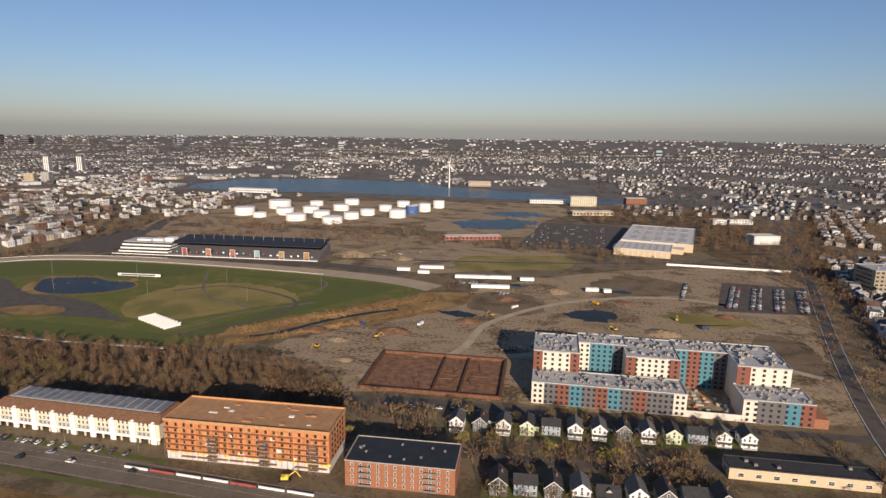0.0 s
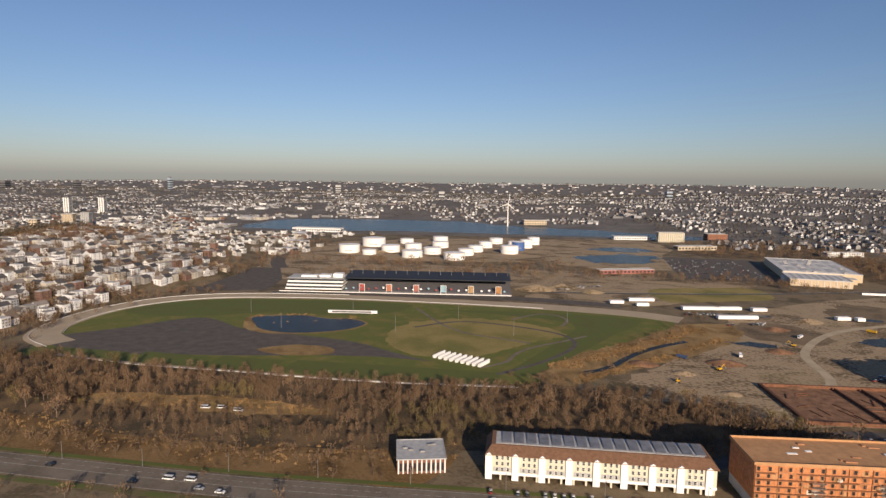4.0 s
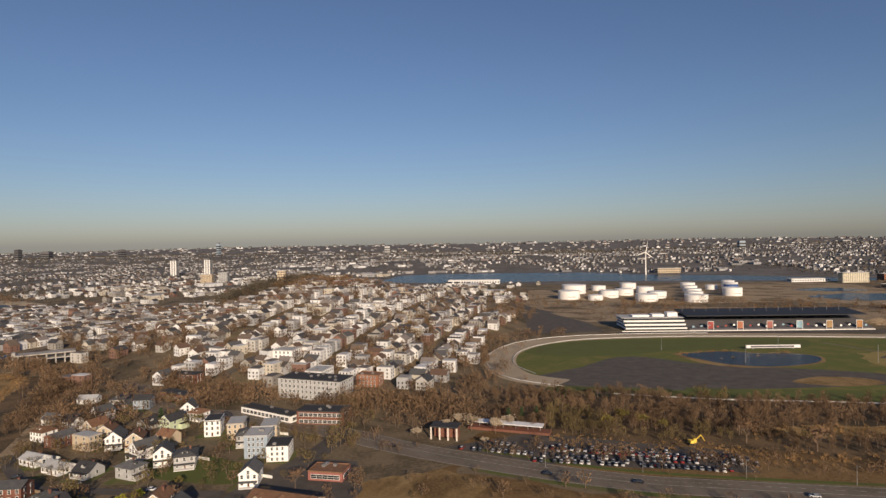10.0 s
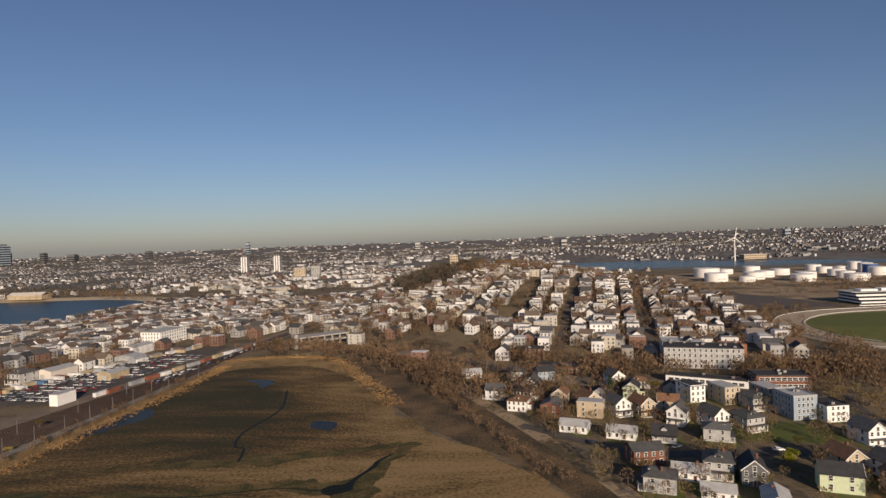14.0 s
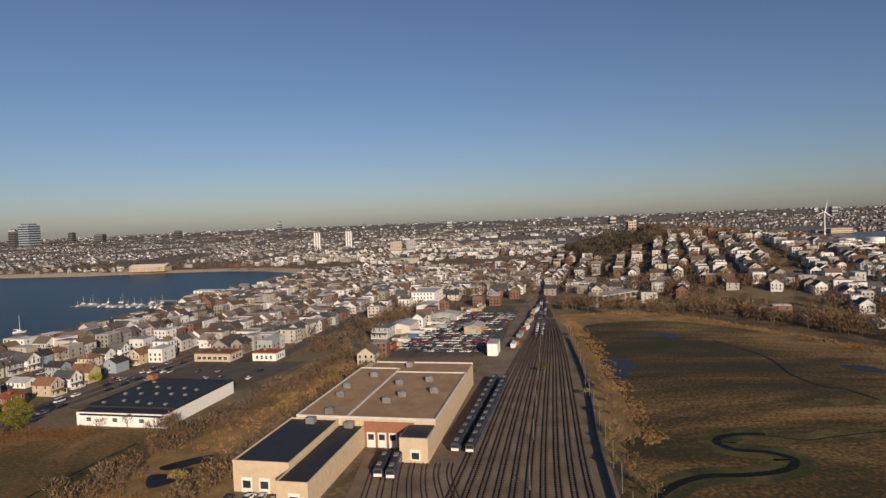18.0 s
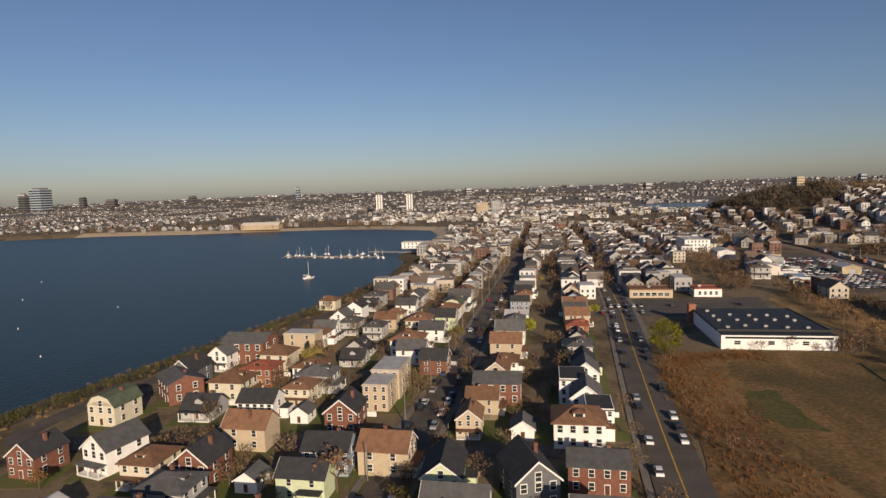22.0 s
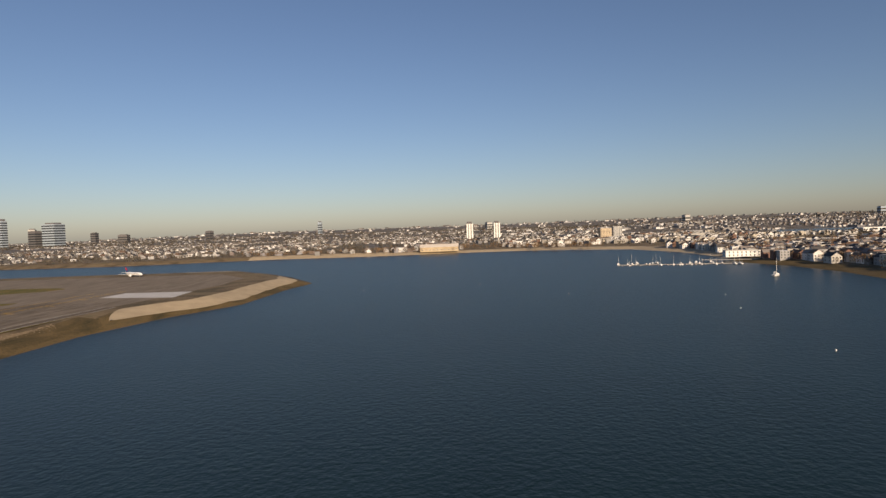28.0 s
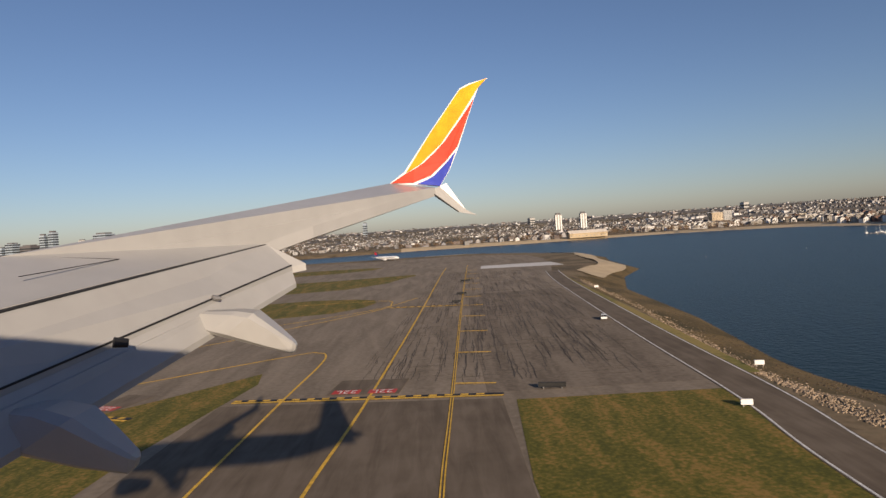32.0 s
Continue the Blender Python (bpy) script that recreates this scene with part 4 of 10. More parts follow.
def house(label, w, d, storeys, roof, wall, roofing, rise=2.6, porch=False, chimney=True, dormer=False, bays=3, wing=False):
    """A small wooden or brick house, its front to -y."""
    root = thing("house", Matrix.Translation((0, 0, -500)), label, "house", "houses of the neighbourhood")
    x0, x1, y0, y1 = -w / 2, w / 2, -d / 2, d / 2
    zt = 0.5 + 2.9 * storeys
    s, r = Shape(), Shape()
    gable_up = roof in ("gable_y", "gable_x")
    if gable_up:
        along = roof[-1]
        s.gable_wall(x0, x1, y0, y1, 0, zt, rise, along)
        r.gable_roof(x0, x1, y0, y1, zt + 0.02, rise, 0.45, 0.2, along)
    elif roof == "gambrel":
        s.gable_wall(x0, x1, y0, y1, 0, zt, rise * 0.55, "y")
        k = w / 2
        prof = [(-k - 0.4, zt - 0.5), (-k * 0.62, zt + rise * 0.72), (0, zt + rise), (k * 0.62, zt + rise * 0.72), (k + 0.4, zt - 0.5)]
        for (ax, az), (bx, bz) in zip(prof, prof[1:]):
            v = [(ax, y0 - 0.4, az), (bx, y0 - 0.4, bz), (bx, y1 + 0.4, bz), (ax, y1 + 0.4, az), (ax, y0 - 0.4, az + 0.22), (bx, y0 - 0.4, bz + 0.22), (bx, y1 + 0.4, bz + 0.22), (ax, y1 + 0.4, az + 0.22)]
            r.add(v, [(0, 3, 2, 1), (4, 5, 6, 7), (0, 1, 5, 4), (1, 2, 6, 5), (2, 3, 7, 6), (3, 0, 4, 7)])
        fp = [(p, y0, q + 0.03) for p, q in prof[1:4]] + [(k, y0, zt), (-k, y0, zt)]
        s.add(fp + [(p, y1, q) for p, _, q in fp], [(0, 4, 3, 2, 1), (5, 6, 7, 8, 9)])
    elif roof == "hip":
        s.box(x0, x1, y0, y1, 0, zt)
        r.hip_roof(x0, x1, y0, y1, zt, rise, 0.7)
    else:
        s.box(x0, x1, y0, y1, 0, zt + 0.4)
        r.box(x0 + 0.25, x1 - 0.25, y0 + 0.25, y1 - 0.25, zt + 0.1, zt + 0.42)
        r.box(x0 - 0.35, x1 + 0.35, y0 - 0.35, y1 + 0.35, zt - 0.25, zt + 0.05)
    part("wall", s, wall, root)
    part("roof", r, roofing, root)
    for st in range(storeys):
        z = 1.3 + 2.9 * st
        for i in range(bays):
            x = x0 + w * (i + 0.5) / bays
            if st == 0 and i == bays // 2:
                part("door", DOOR_MESH, None, root, at=pose(x, y0 - 0.01, 0.4))
                continue
            part("window", WIN, None, root, at=pose(x, y0 - 0.01, z))
        for y in ((-0.22, 0.25) if d > 9 else (0,)):
            part("window", WIN, None, root, at=pose(x0 - 0.01, d * y, z, 0, 0, -90))
            part("window", WIN, None, root, at=pose(x1 + 0.01, d * y, z, 0, 0, 90))
    if roof in ("gable_y", "gambrel") and rise > 2.2:
        part("window", WIN, None, root, at=pose(0, y0 - 0.01, zt - 0.1))
    if porch:
        p = Shape().box(x0 + 0.3, x1 - 0.3, y0 - 2.2, y0 + 0.02, 0.1, 0.45)
        for x in (x0 + 0.5, 0, x1 - 0.5):
            p.box(x - 0.1, x + 0.1, y0 - 2.1, y0 - 1.9, 0.45, 2.9)
        part("porch", p, TRIM, root, "white wooden front porch")
        part("porch_roof", Shape().box(x0 + 0.1, x1 - 0.1, y0 - 2.5, y0 + 0.02, 2.9, 3.12), roofing, root)
    if roof == "gable_y":
        k, t = w / 2 + 0.45, Shape()
        for sx in (-1, 1):
            lo = zt - rise * 0.45 / (w / 2)
            v = [(sx * k, y0 - 0.5, lo - 0.2), (0, y0 - 0.5, zt + rise - 0.15), (0, y0 - 0.5, zt + rise + 0.24), (sx * k, y0 - 0.5, lo + 0.24)]
            t.add(v + [(p, y0 - 0.42, q) for p, _, q in v], [(0, 1, 2, 3), (7, 6, 5, 4), (0, 4, 5, 1), (2, 6, 7, 3)])
        part("rake_trim", t, TRIM, root, "white rake boards")
    if roof == "hip":
        z0 = zt + rise * 0.25
        part("dormer", Shape().box(-1.3, 1.3, y0 + d * 0.14, y0 + d * 0.4, z0, z0 + 1.3), wall, root)
        part("dormer_window", Shape().box(-0.9, 0.9, y0 + d * 0.14 - 0.06, y0 + d * 0.14 + 0.02, z0 + 0.35, z0 + 1.15), GLASS, root)
        part("dormer_roof", Shape().hip_roof(-1.3, 1.3, y0 + d * 0.14, y0 + d * 0.4, z0 + 1.3, 0.7, 0.25), roofing, root)
    if wing:
        part("side_wing", Shape().box(x1 - 0.02, x1 + 2.6, 0.2, y1 - 0.6, 0, 3.2), wall, root)
        part("wing_roof", Shape().box(x1, x1 + 2.9, -0.1, y1 - 0.3, 3.2, 3.45), roofing, root)
    if chimney:
        zc = zt + (rise * 0.9 if roof != "flat" else 0.5)
        part("chimney", Shape().box(w * 0.16, w * 0.16 + 0.8, 0.4, 1.2, zt - 0.5, zc + 0.9).box(w * 0.16 - 0.08, w * 0.16 + 0.88, 0.32, 1.28, zc + 0.75, zc + 0.95), CHIMNEY, root, "red brick chimney")
    if dormer:
        dm = Shape().gable_wall(-1.2, 1.2, y0 + 1.2, 0, zt + 0.3, zt + rise * 0.62, 0.8, "y")
        part("dormer", dm, wall, root)
        part("dormer_roof", Shape().gable_roof(-1.2, 1.2, y0 + 1.2, 0, zt + rise * 0.62, 0.8, 0.25, 0.15, "y"), roofing, root)
    return root


HOUSES = {
    "white_gable": house("white clapboard gabled house with a grey shingle roof", 8.5, 12, 2, "gable_y", WHITE, ROOF_GREY, 3.4, porch=True, chimney=False),
    "colonial": house("white colonial house with a dark hipless roof and rows of windows", 11, 8.5, 2, "gable_x", WHITE, ROOF_DARK, 2.8, bays=5, wing=True),
    "foursquare": house("cream hip-roofed house with brown shingles", 10, 11, 2, "hip", CREAM, ROOF_BROWN, 2.8, porch=True, chimney=False),
    "grey_hip": house("pale grey hip-roofed two-family house", 10, 12, 2, "hip", ROOF_PALE, ROOF_GREY, 2.6, porch=True),
    "decker": house("white flat-roofed three-storey wooden house", 9, 14, 3, "flat", WHITE, ROOF_DARK, bays=3, chimney=False),
    "tan_decker": house("tan flat-roofed three-storey wooden house", 9, 15, 3, "flat", TAN_SIDE, ROOF_PALE, bays=3, chimney=False),
    "brick_gable": house("red brick house with white-trimmed gable", 9, 11, 2, "gable_y", BRICK, ROOF_DARK, 3.6),
    "brick_block": house("red brick duplex under a low grey roof", 13, 10, 2, "gable_x", BRICK, ROOF_GREY, 2.0, bays=4),
    "gambrel": house("cream house with a green gambrel roof", 9.5, 11, 2, "gambrel", CREAM, ROOF_GREEN, 3.2),
    "bungalow": house("grey sided bungalow with a dormer and dark roof", 10.5, 9, 1, "gable_x", GREY_SIDE, ROOF_DARK, 3.2, porch=True, dormer=True),
    "green_gable": house("pale green gabled house with a dark roof", 8.5, 13, 2, "gable_y", GREEN_SIDE, ROOF_DARK, 3.2, chimney=False, wing=True),
    "charcoal": house("charcoal sided gabled house with white trim", 8.5, 12, 2, "gable_y", DARK_SIDE, ROOF_DARK, 3.6),
    "blue_grey": house("grey-blue sided house with a side gable", 11, 9, 2, "gable_x", BLUE_SIDE, ROOF_DARK, 2.8, bays=4),
    "stucco": house("white stucco house under a brown hipped roof", 11.5, 10.5, 2, "hip", WHITE, ROOF_BROWN, 2.7, bays=4, chimney=False, wing=True),
    "tan_gable": house("tan sided gabled house with a brown roof", 8.5, 12, 2, "gable_y", TAN_SIDE, ROOF_BROWN, 3.3, porch=True),
    "red_roof": house("brick house under a red hipped roof", 11, 10, 2, "hip", ORANGE_BRICK, ROOF_RED, 2.2, bays=4),
    "white_low": house("low white house with a pale grey roof", 13, 9, 1, "gable_x", WHITE, ROOF_PALE, 2.2, bays=4),
    "garage": house("small white gabled garage", 6, 7, 1, "gable_y", WHITE, ROOF_GREY, 2.0, chimney=False, bays=1),
}
PLOTS = []


def place_house(kind, x, y, turn=0.0, size=1.0, near=9.0):
    if any((x - px) ** 2 + (y - py) ** 2 < (near + pr) ** 2 for px, py, pr in PLOTS):
        return None
    PLOTS.append((x, y, 2.5 if kind == "garage" else 6.0))
    z = float(land(np.float64(x), np.float64(y)))
    ob = copy_thing(HOUSES[kind], pose(x, y, z - 0.05, 0, 0, turn))
    ob.scale = (size, size, size)
    return ob


def branch(s, rng, a, d, length, r, depth, tips, k=4):
    b = a + d * length
    s.tube(a, b, r, r * 0.6, k, caps=False)
    if depth == 0:
        tips.append((b, d))
        return
    for _ in range(3 if depth > 1 else 4):
        u = Vector((rng.uniform(-1, 1), rng.uniform(-1, 1), rng.uniform(-0.15, 0.8))).normalized()
        nd = (d * 0.75 + u * 0.8).normalized()
        branch(s, rng, a + d * length * rng.uniform(0.55, 1.0), nd, length * rng.uniform(0.55, 0.8), r * 0.55, depth - 1, tips, 3)


def clump(s, rng, c, r, n, size):
    """Leaves or twig tufts: small bent blades strewn in a ball."""
    for _ in range(n):
        o = Vector((rng.gauss(0, 1), rng.gauss(0, 1), rng.gauss(0, 0.8))) * (r * 0.5)
        u = Vector((rng.uniform(-1, 1), rng.uniform(-1, 1), rng.uniform(-0.6, 1))).normalized()
        w = u.orthogonal().normalized()
        p, q = c + o, c + o + u * size * rng.uniform(0.6, 1.4)
        h = w * (size * 0.38)
        s.add([tuple(p - h * 0.4), tuple(p * 0.5 + q * 0.5 + h), tuple(q), tuple(p * 0.5 + q * 0.5 - h)], [(0, 1, 2, 3)])


def twig_tree(seed, h, n, size, wide=0.3, upright=0.5, thin=0.13):
    """A bare tree as trunk, limbs and many thin upright twigs."""
    rng = random.Random(seed)
    trunk, crown = Shape(), Shape()
    trunk.tube((0, 0, -0.3), (0, 0, h * 0.62), h * 0.02, h * 0.008, 4, caps=False)
    for i in range(4):
        an = i * 1.9 + rng.uniform(-0.5, 0.5)
        r = h * wide * rng.uniform(0.5, 0.9)
        trunk.tube((0, 0, h * rng.uniform(0.22, 0.42)), (math.cos(an) * r, math.sin(an) * r, h * rng.uniform(0.6, 0.85)), h * 0.009, h * 0.003, 3, caps=False)
    for i in range(n):
        an, u = rng.uniform(0, 6.283), rng.random()
        lobe = 1 + 0.35 * math.sin(an * 3 + seed) + 0.2 * math.sin(an * 5 + 2 * seed)
        z = h * (0.24 + 0.68 * rng.random() ** 0.8)
        r = h * wide * lobe * math.sqrt(max(0.05, 1 - ((z / h - 0.55) / 0.45) ** 2)) * u ** 0.45
        p = Vector((math.cos(an) * r, math.sin(an) * r, z))
        d = (Vector((math.cos(an), math.sin(an), 0)) * (1 - upright) + Vector((rng.uniform(-0.5, 0.5), rng.uniform(-0.5, 0.5), upright * 1.4))).normalized()
        w = d.orthogonal().normalized()
        w.rotate(Matrix.Rotation(rng.uniform(0, 6.28), 3, d))
        q, k = p + d * size * rng.uniform(0.6, 1.4), w * size * thin
        crown.add([tuple(p - k * 0.3), tuple((p + q) / 2 + k), tuple(q), tuple((p + q) / 2 - k)], [(0, 1, 2, 3)])
    return trunk, crown


def tree_shapes(seed, h, depth, leaf_n, leaf_size, spread=0.3):
    rng = random.Random(seed)
    trunk, crown, tips = Shape(), Shape(), []
    base = h * 0.3
    trunk.tube((0, 0, -0.3), (0, 0, base), h * 0.022, h * 0.017, 6, caps=False)
    top = Vector((0, 0, base))
    for i in range(5):
        an = i * 2.4 + rng.uniform(-0.4, 0.4)
        d = Vector((math.cos(an) * spread * 2, math.sin(an) * spread * 2, 1.0)).normalized()
        branch(trunk, rng, top * rng.uniform(0.8, 1.0), d, h * 0.27, h * 0.011, depth, tips)
    for p, d in tips:
        clump(crown, rng, p, h * 0.12, leaf_n, leaf_size)
    return trunk, crown


def tree(label, seed, h, depth, leaf_n, leaf_size, leaf, spread=0.3):
    trunk, crown = tree_shapes(seed, h, depth, leaf_n, leaf_size, spread)
    root = thing("tree", Matrix.Translation((0, 0, -500)), label, "tree", "trees of the place")
    part("trunk", trunk, BARK, root)
    part("crown", crown, leaf, root)
    return root


def conifer(label, seed, h):
    rng = random.Random(seed)
    t, c = Shape().tube((0, 0, -0.3), (0, 0, h * 0.9), h * 0.02, 0.03, 6), Shape()
    for i in range(150):
        z = h * (0.12 + 0.86 * rng.random())
        r = (h - z) * 0.26 * rng.uniform(0.5, 1.1)
        an = rng.uniform(0, 6.28)
        clump(c, rng, Vector((math.cos(an) * r, math.sin(an) * r, z)), 0.5, 4, h * 0.07)
    root = thing("tree", Matrix.Translation((0, 0, -500)), label, "tree", "trees of the place")
    part("trunk", t, BARK, root)
    part("crown", c, PINE, root)
    return root


def full_tree(label, seed, h):
    rng = random.Random(seed)
    t, c = Shape().tube((0, 0, -0.3), (0, 0, h * 0.8), h * 0.025, 0.05, 6), Shape()
    for i in range(6):
        t.tube((0, 0, h * 0.2), (math.cos(i * 1.05) * h * 0.28, math.sin(i * 1.05) * h * 0.28, h * (0.5 + 0.05 * (i % 3))), h * 0.012, 0.04, 4, caps=False)
    for i in range(230):
        an, u = rng.uniform(0, 6.283), rng.uniform(-1, 1)
        lobe = (1 + 0.1 * math.sin(3 * an + 4 * u) + 0.07 * math.sin(7 * an + 1)) * rng.uniform(0.72, 1.0)
        r = h * 0.42 * math.sqrt(1 - u * u) * lobe * (1.08 - 0.2 * max(0, u))
        clump(c, rng, Vector((math.cos(an) * r, math.sin(an) * r, h * (0.5 + 0.45 * u * lobe))), h * 0.075, 16, h * 0.042)
    root = thing("tree", Matrix.Translation((0, 0, -500)), label, "tree", "trees of the place")
    part("trunk", t, BARK, root)
    part("crown", c, LIME, root)
    return root


TREES = {
    "bare": tree("bare brown street tree with fine twigs", 3, 11, 2, 3, 0.9, TWIG),
    "bare_b": tree("bare grey-brown tree with spreading limbs", 8, 13, 2, 3, 1.0, TWIG, 0.38),
    "bud": tree("tree with thin olive spring buds", 5, 11, 2, 6, 0.8, BUD),
    "bud_b": tree("broad tree with thin olive spring buds", 15, 9, 2, 7, 0.7, BUD, 0.42),
    "lime": tree("round tree in bright yellow-green leaf", 7, 9, 2, 16, 0.7, LIME, 0.45),
    "willow": full_tree("dense round tree in fresh yellow-green leaf", 21, 14),
    "blossom": tree("small tree in pale cream blossom", 9, 7, 2, 9, 0.6, BLOSSOM, 0.45),
    "russet": tree("tree with russet dry leaves", 11, 9, 2, 6, 0.8, RUSSET, 0.4),
    "pine": conifer("dark green pointed conifer tree", 13, 11),
}


def place_tree(kind, x, y, size=1.0, turn=0.0):
    ob = copy_thing(TREES[kind], pose(x, y, float(land(np.float64(x), np.float64(y))), 0, 0, turn))
    ob.scale = (size, size, size)
    return ob


def car_kind(label, paint, length=4.6, tall=1.5, van=False):
    root = thing("car", Matrix.Translation((0, 0, -500)), label, "car", "parked and passing cars")
    l, w = length / 2, 0.9
    b = Shape()
    b.add([(-l, -w, 0.3), (l, -w, 0.3), (l, w, 0.3), (-l, w, 0.3), (-l + 0.05, -w, 0.82), (l - 0.1, -w, 0.74), (l - 0.1, w, 0.74), (-l + 0.05, w, 0.82),
           (-l + 0.15, -w * 0.94, 0.95), (l - 0.35, -w * 0.94, 0.88), (l - 0.35, w * 0.94, 0.88), (-l + 0.15, w * 0.94, 0.95)],
          [(0, 3, 2, 1), (0, 1, 5, 4), (1, 2, 6, 5), (2, 3, 7, 6), (3, 0, 4, 7), (4, 5, 9, 8), (5, 6, 10, 9), (6, 7, 11, 10), (7, 4, 8, 11), (8, 9, 10, 11)])
    part("body", b, paint, root)
    f0, f1 = (l - 0.7, l - 1.0) if van else (l - 1.2, l - 1.9)
    r0, r1 = (-l + 0.2, -l + 0.3) if van else (-l + 0.45, -l + 1.0)
    t = 2.0 if van else tall
    g = Shape().add([(r0, -0.85, 0.9), (f0, -0.85, 0.88), (f0, 0.85, 0.88), (r0, 0.85, 0.9), (r1, -0.68, t - 0.06), (f1, -0.68, t - 0.06), (f1, 0.68, t - 0.06), (r1, 0.68, t - 0.06)],
                    [(0, 1, 5, 4), (1, 2, 6, 5), (2, 3, 7, 6), (3, 0, 4, 7), (4, 5, 6, 7)])
    part("cabin_glass", g, GLASS, root)
    part("roof", Shape().box(r1 - 0.03, f1 + 0.03, -0.7, 0.7, t - 0.07, t), paint, root)
    for x in (-l + 0.85, l - 0.85):
        for y in (-0.9, 0.72):
            part("wheel", Shape().tube((x, y, 0.33), (x, y + 0.2, 0.33), 0.33, k=10), RUBBER, root)
    return root


PAINT_W = mat("white_car_paint", (0.75, 0.75, 0.74), 0.25, vary=0.03, spec=0.5)
PAINT_S = mat("silver_car_paint", (0.4, 0.41, 0.42), 0.3, 0.3, vary=0.03)
PAINT_K = mat("black_car_paint", (0.02, 0.02, 0.022), 0.2, vary=0.03, spec=0.5)
PAINT_R = mat("red_car_paint", (0.3, 0.03, 0.03), 0.25, vary=0.03, spec=0.5)
PAINT_B = mat("blue_car_paint", (0.05, 0.08, 0.16), 0.25, vary=0.03, spec=0.5)
CARS = [car_kind("clean white saloon car on asphalt", PAINT_W), car_kind("silver grey saloon car on asphalt", PAINT_S), car_kind("glossy black saloon car on asphalt", PAINT_K), car_kind("dark red saloon car on asphalt", PAINT_R), car_kind("dark blue saloon car on asphalt", PAINT_B),
        car_kind("tall black off-road car on asphalt", PAINT_K, 4.8, 1.75), car_kind("white delivery van on asphalt", PAINT_W, 5.6, 2.0, True)]
car_rng = random.Random(4)


def place_car(x, y, turn, kind=None, z=0.16):
    k = car_rng.choices(range(7), (4, 4, 5, 1, 2, 3, 1))[0] if kind is None else kind
    return copy_thing(CARS[k], pose(x, y, z, 0, 0, turn))


# ---- large buildings ----
def facade(root, x0, x1, y, z0, rows, cols, sz, mesh=WIN, step=3.0, turn=0, skip=(), margin=1.5):
    """Rows of single windows on one face; turn 0 looks to -y, 90 to +x, -90 to -x."""
    for r in range(rows):
        for c in range(cols):
            if (r, c) in skip:
                continue
            a = x0 + margin + (x1 - x0 - 2 * margin) * (c + 0.5) / cols
            p = (a, y) if turn == 0 else (y, a)
            part("window", mesh, None, root, at=pose(p[0], p[1], z0 + r * step, 0, 0, turn) @ Matrix.Diagonal((sz, 1, sz, 1)))


def parapet(shape, x0, x1, y0, y1, z, h=0.9, t=0.35, mi=0):
    """A low wall round a flat roof, in one ring."""
    o, n = [(x0, y0), (x1, y0), (x1, y1), (x0, y1)], [(x0 + t, y0 + t), (x1 - t, y0 + t), (x1 - t, y1 - t), (x0 + t, y1 - t)]
    v = [(*p, z) for p in o] + [(*p, z) for p in n] + [(*p, z + h) for p in o] + [(*p, z + h) for p in n]
    f = []
    for i in range(4):
        k = (i + 1) % 4
        f += [(i, k, k + 8, i + 8), (k + 4, i + 4, i + 12, k + 12), (i + 8, k + 8, k + 12, i + 12), (k, i, i + 4, k + 4)]
    return shape.add(v, f, mi)


def rooftop_unit(parent, x, y, z, w=2.4, d=1.8, h=1.4):
    s = Shape().box(x - w / 2, x + w / 2, y - d / 2, y + d / 2, z + 0.25, z + h).box(x - w / 2 + 0.2, x + w / 2 - 0.2, y - d / 2 + 0.2, y + d / 2 - 0.2, z - 0.05, z + 0.25)
    s.tube((x, y, z + h), (x, y, z + h + 0.15), min(w, d) * 0.35, k=8)
    return part("rooftop_unit", s, STEEL, parent, "grey metal rooftop fan unit")


rng = random.Random(21)
# long pale yellow apartment house
b = thing("apartment_building", pose(-251, 283, 0, 0, 0, -2), "long cream and white four-storey apartment building with brown eaves", "building")
s = Shape().box(-53, 53, -10, 10, 3.2, 12.6)
for i in range(19):
    x = -52 + i * 104 / 18
    s.box(x - 0.45, x + 0.45, -10.2, -9.4, 0, 3.2)
s.box(-53, 53, -3, 10, 0, 3.2)
part("wall", s, CREAM, b, "cream sided walls above an open car deck")
part("roof", Shape().add([(-54, -11.2, 12.4), (54, -11.2, 12.4), (54, 11.2, 12.4), (-54, 11.2, 12.4), (-51, -5.2, 15.4), (51, -5.2, 15.4), (51, 11.0, 15.4), (-51, 11.0, 15.4)],
     [(0, 3, 2, 1), (0, 1, 5, 4), (1, 2, 6, 5), (2, 3, 7, 6), (3, 0, 4, 7), (4, 5, 6, 7)]), ROOF_BROWN, b, "brown shingle mansard roof")
part("roof_deck", Shape().box(-49, 49, -4, 10, 15.35, 15.6), ROOF_PALE, b, "pale flat roof deck")
for i in range(16):
    x = -46 + i * 6.1
    part("solar_panel", Shape().add([(x, -3, 15.7), (x + 4.6, -3, 15.7), (x + 4.6, 8, 16.3), (x, 8, 16.3), (x, -3, 15.8), (x + 4.6, -3, 15.8), (x + 4.6, 8, 16.4), (x, 8, 16.4)],
         [(0, 3, 2, 1), (4, 5, 6, 7), (0, 1, 5, 4), (1, 2, 6, 5), (2, 3, 7, 6), (3, 0, 4, 7)]), STEEL, b)
part("plinth_band", Shape().box(-53.2, 53.2, -10.25, -10.02, 2.6, 3.9), WHITE, b, "white band over the car deck")
for i in range(9):
    x = -52 + i * 12.7
    part("bay_tower", Shape().gable_wall(x - 1.6, x + 1.6, -10.9, -10.02, 0.2, 12.4, 1.1, "y"), WHITE, b, "white projecting stair bay")
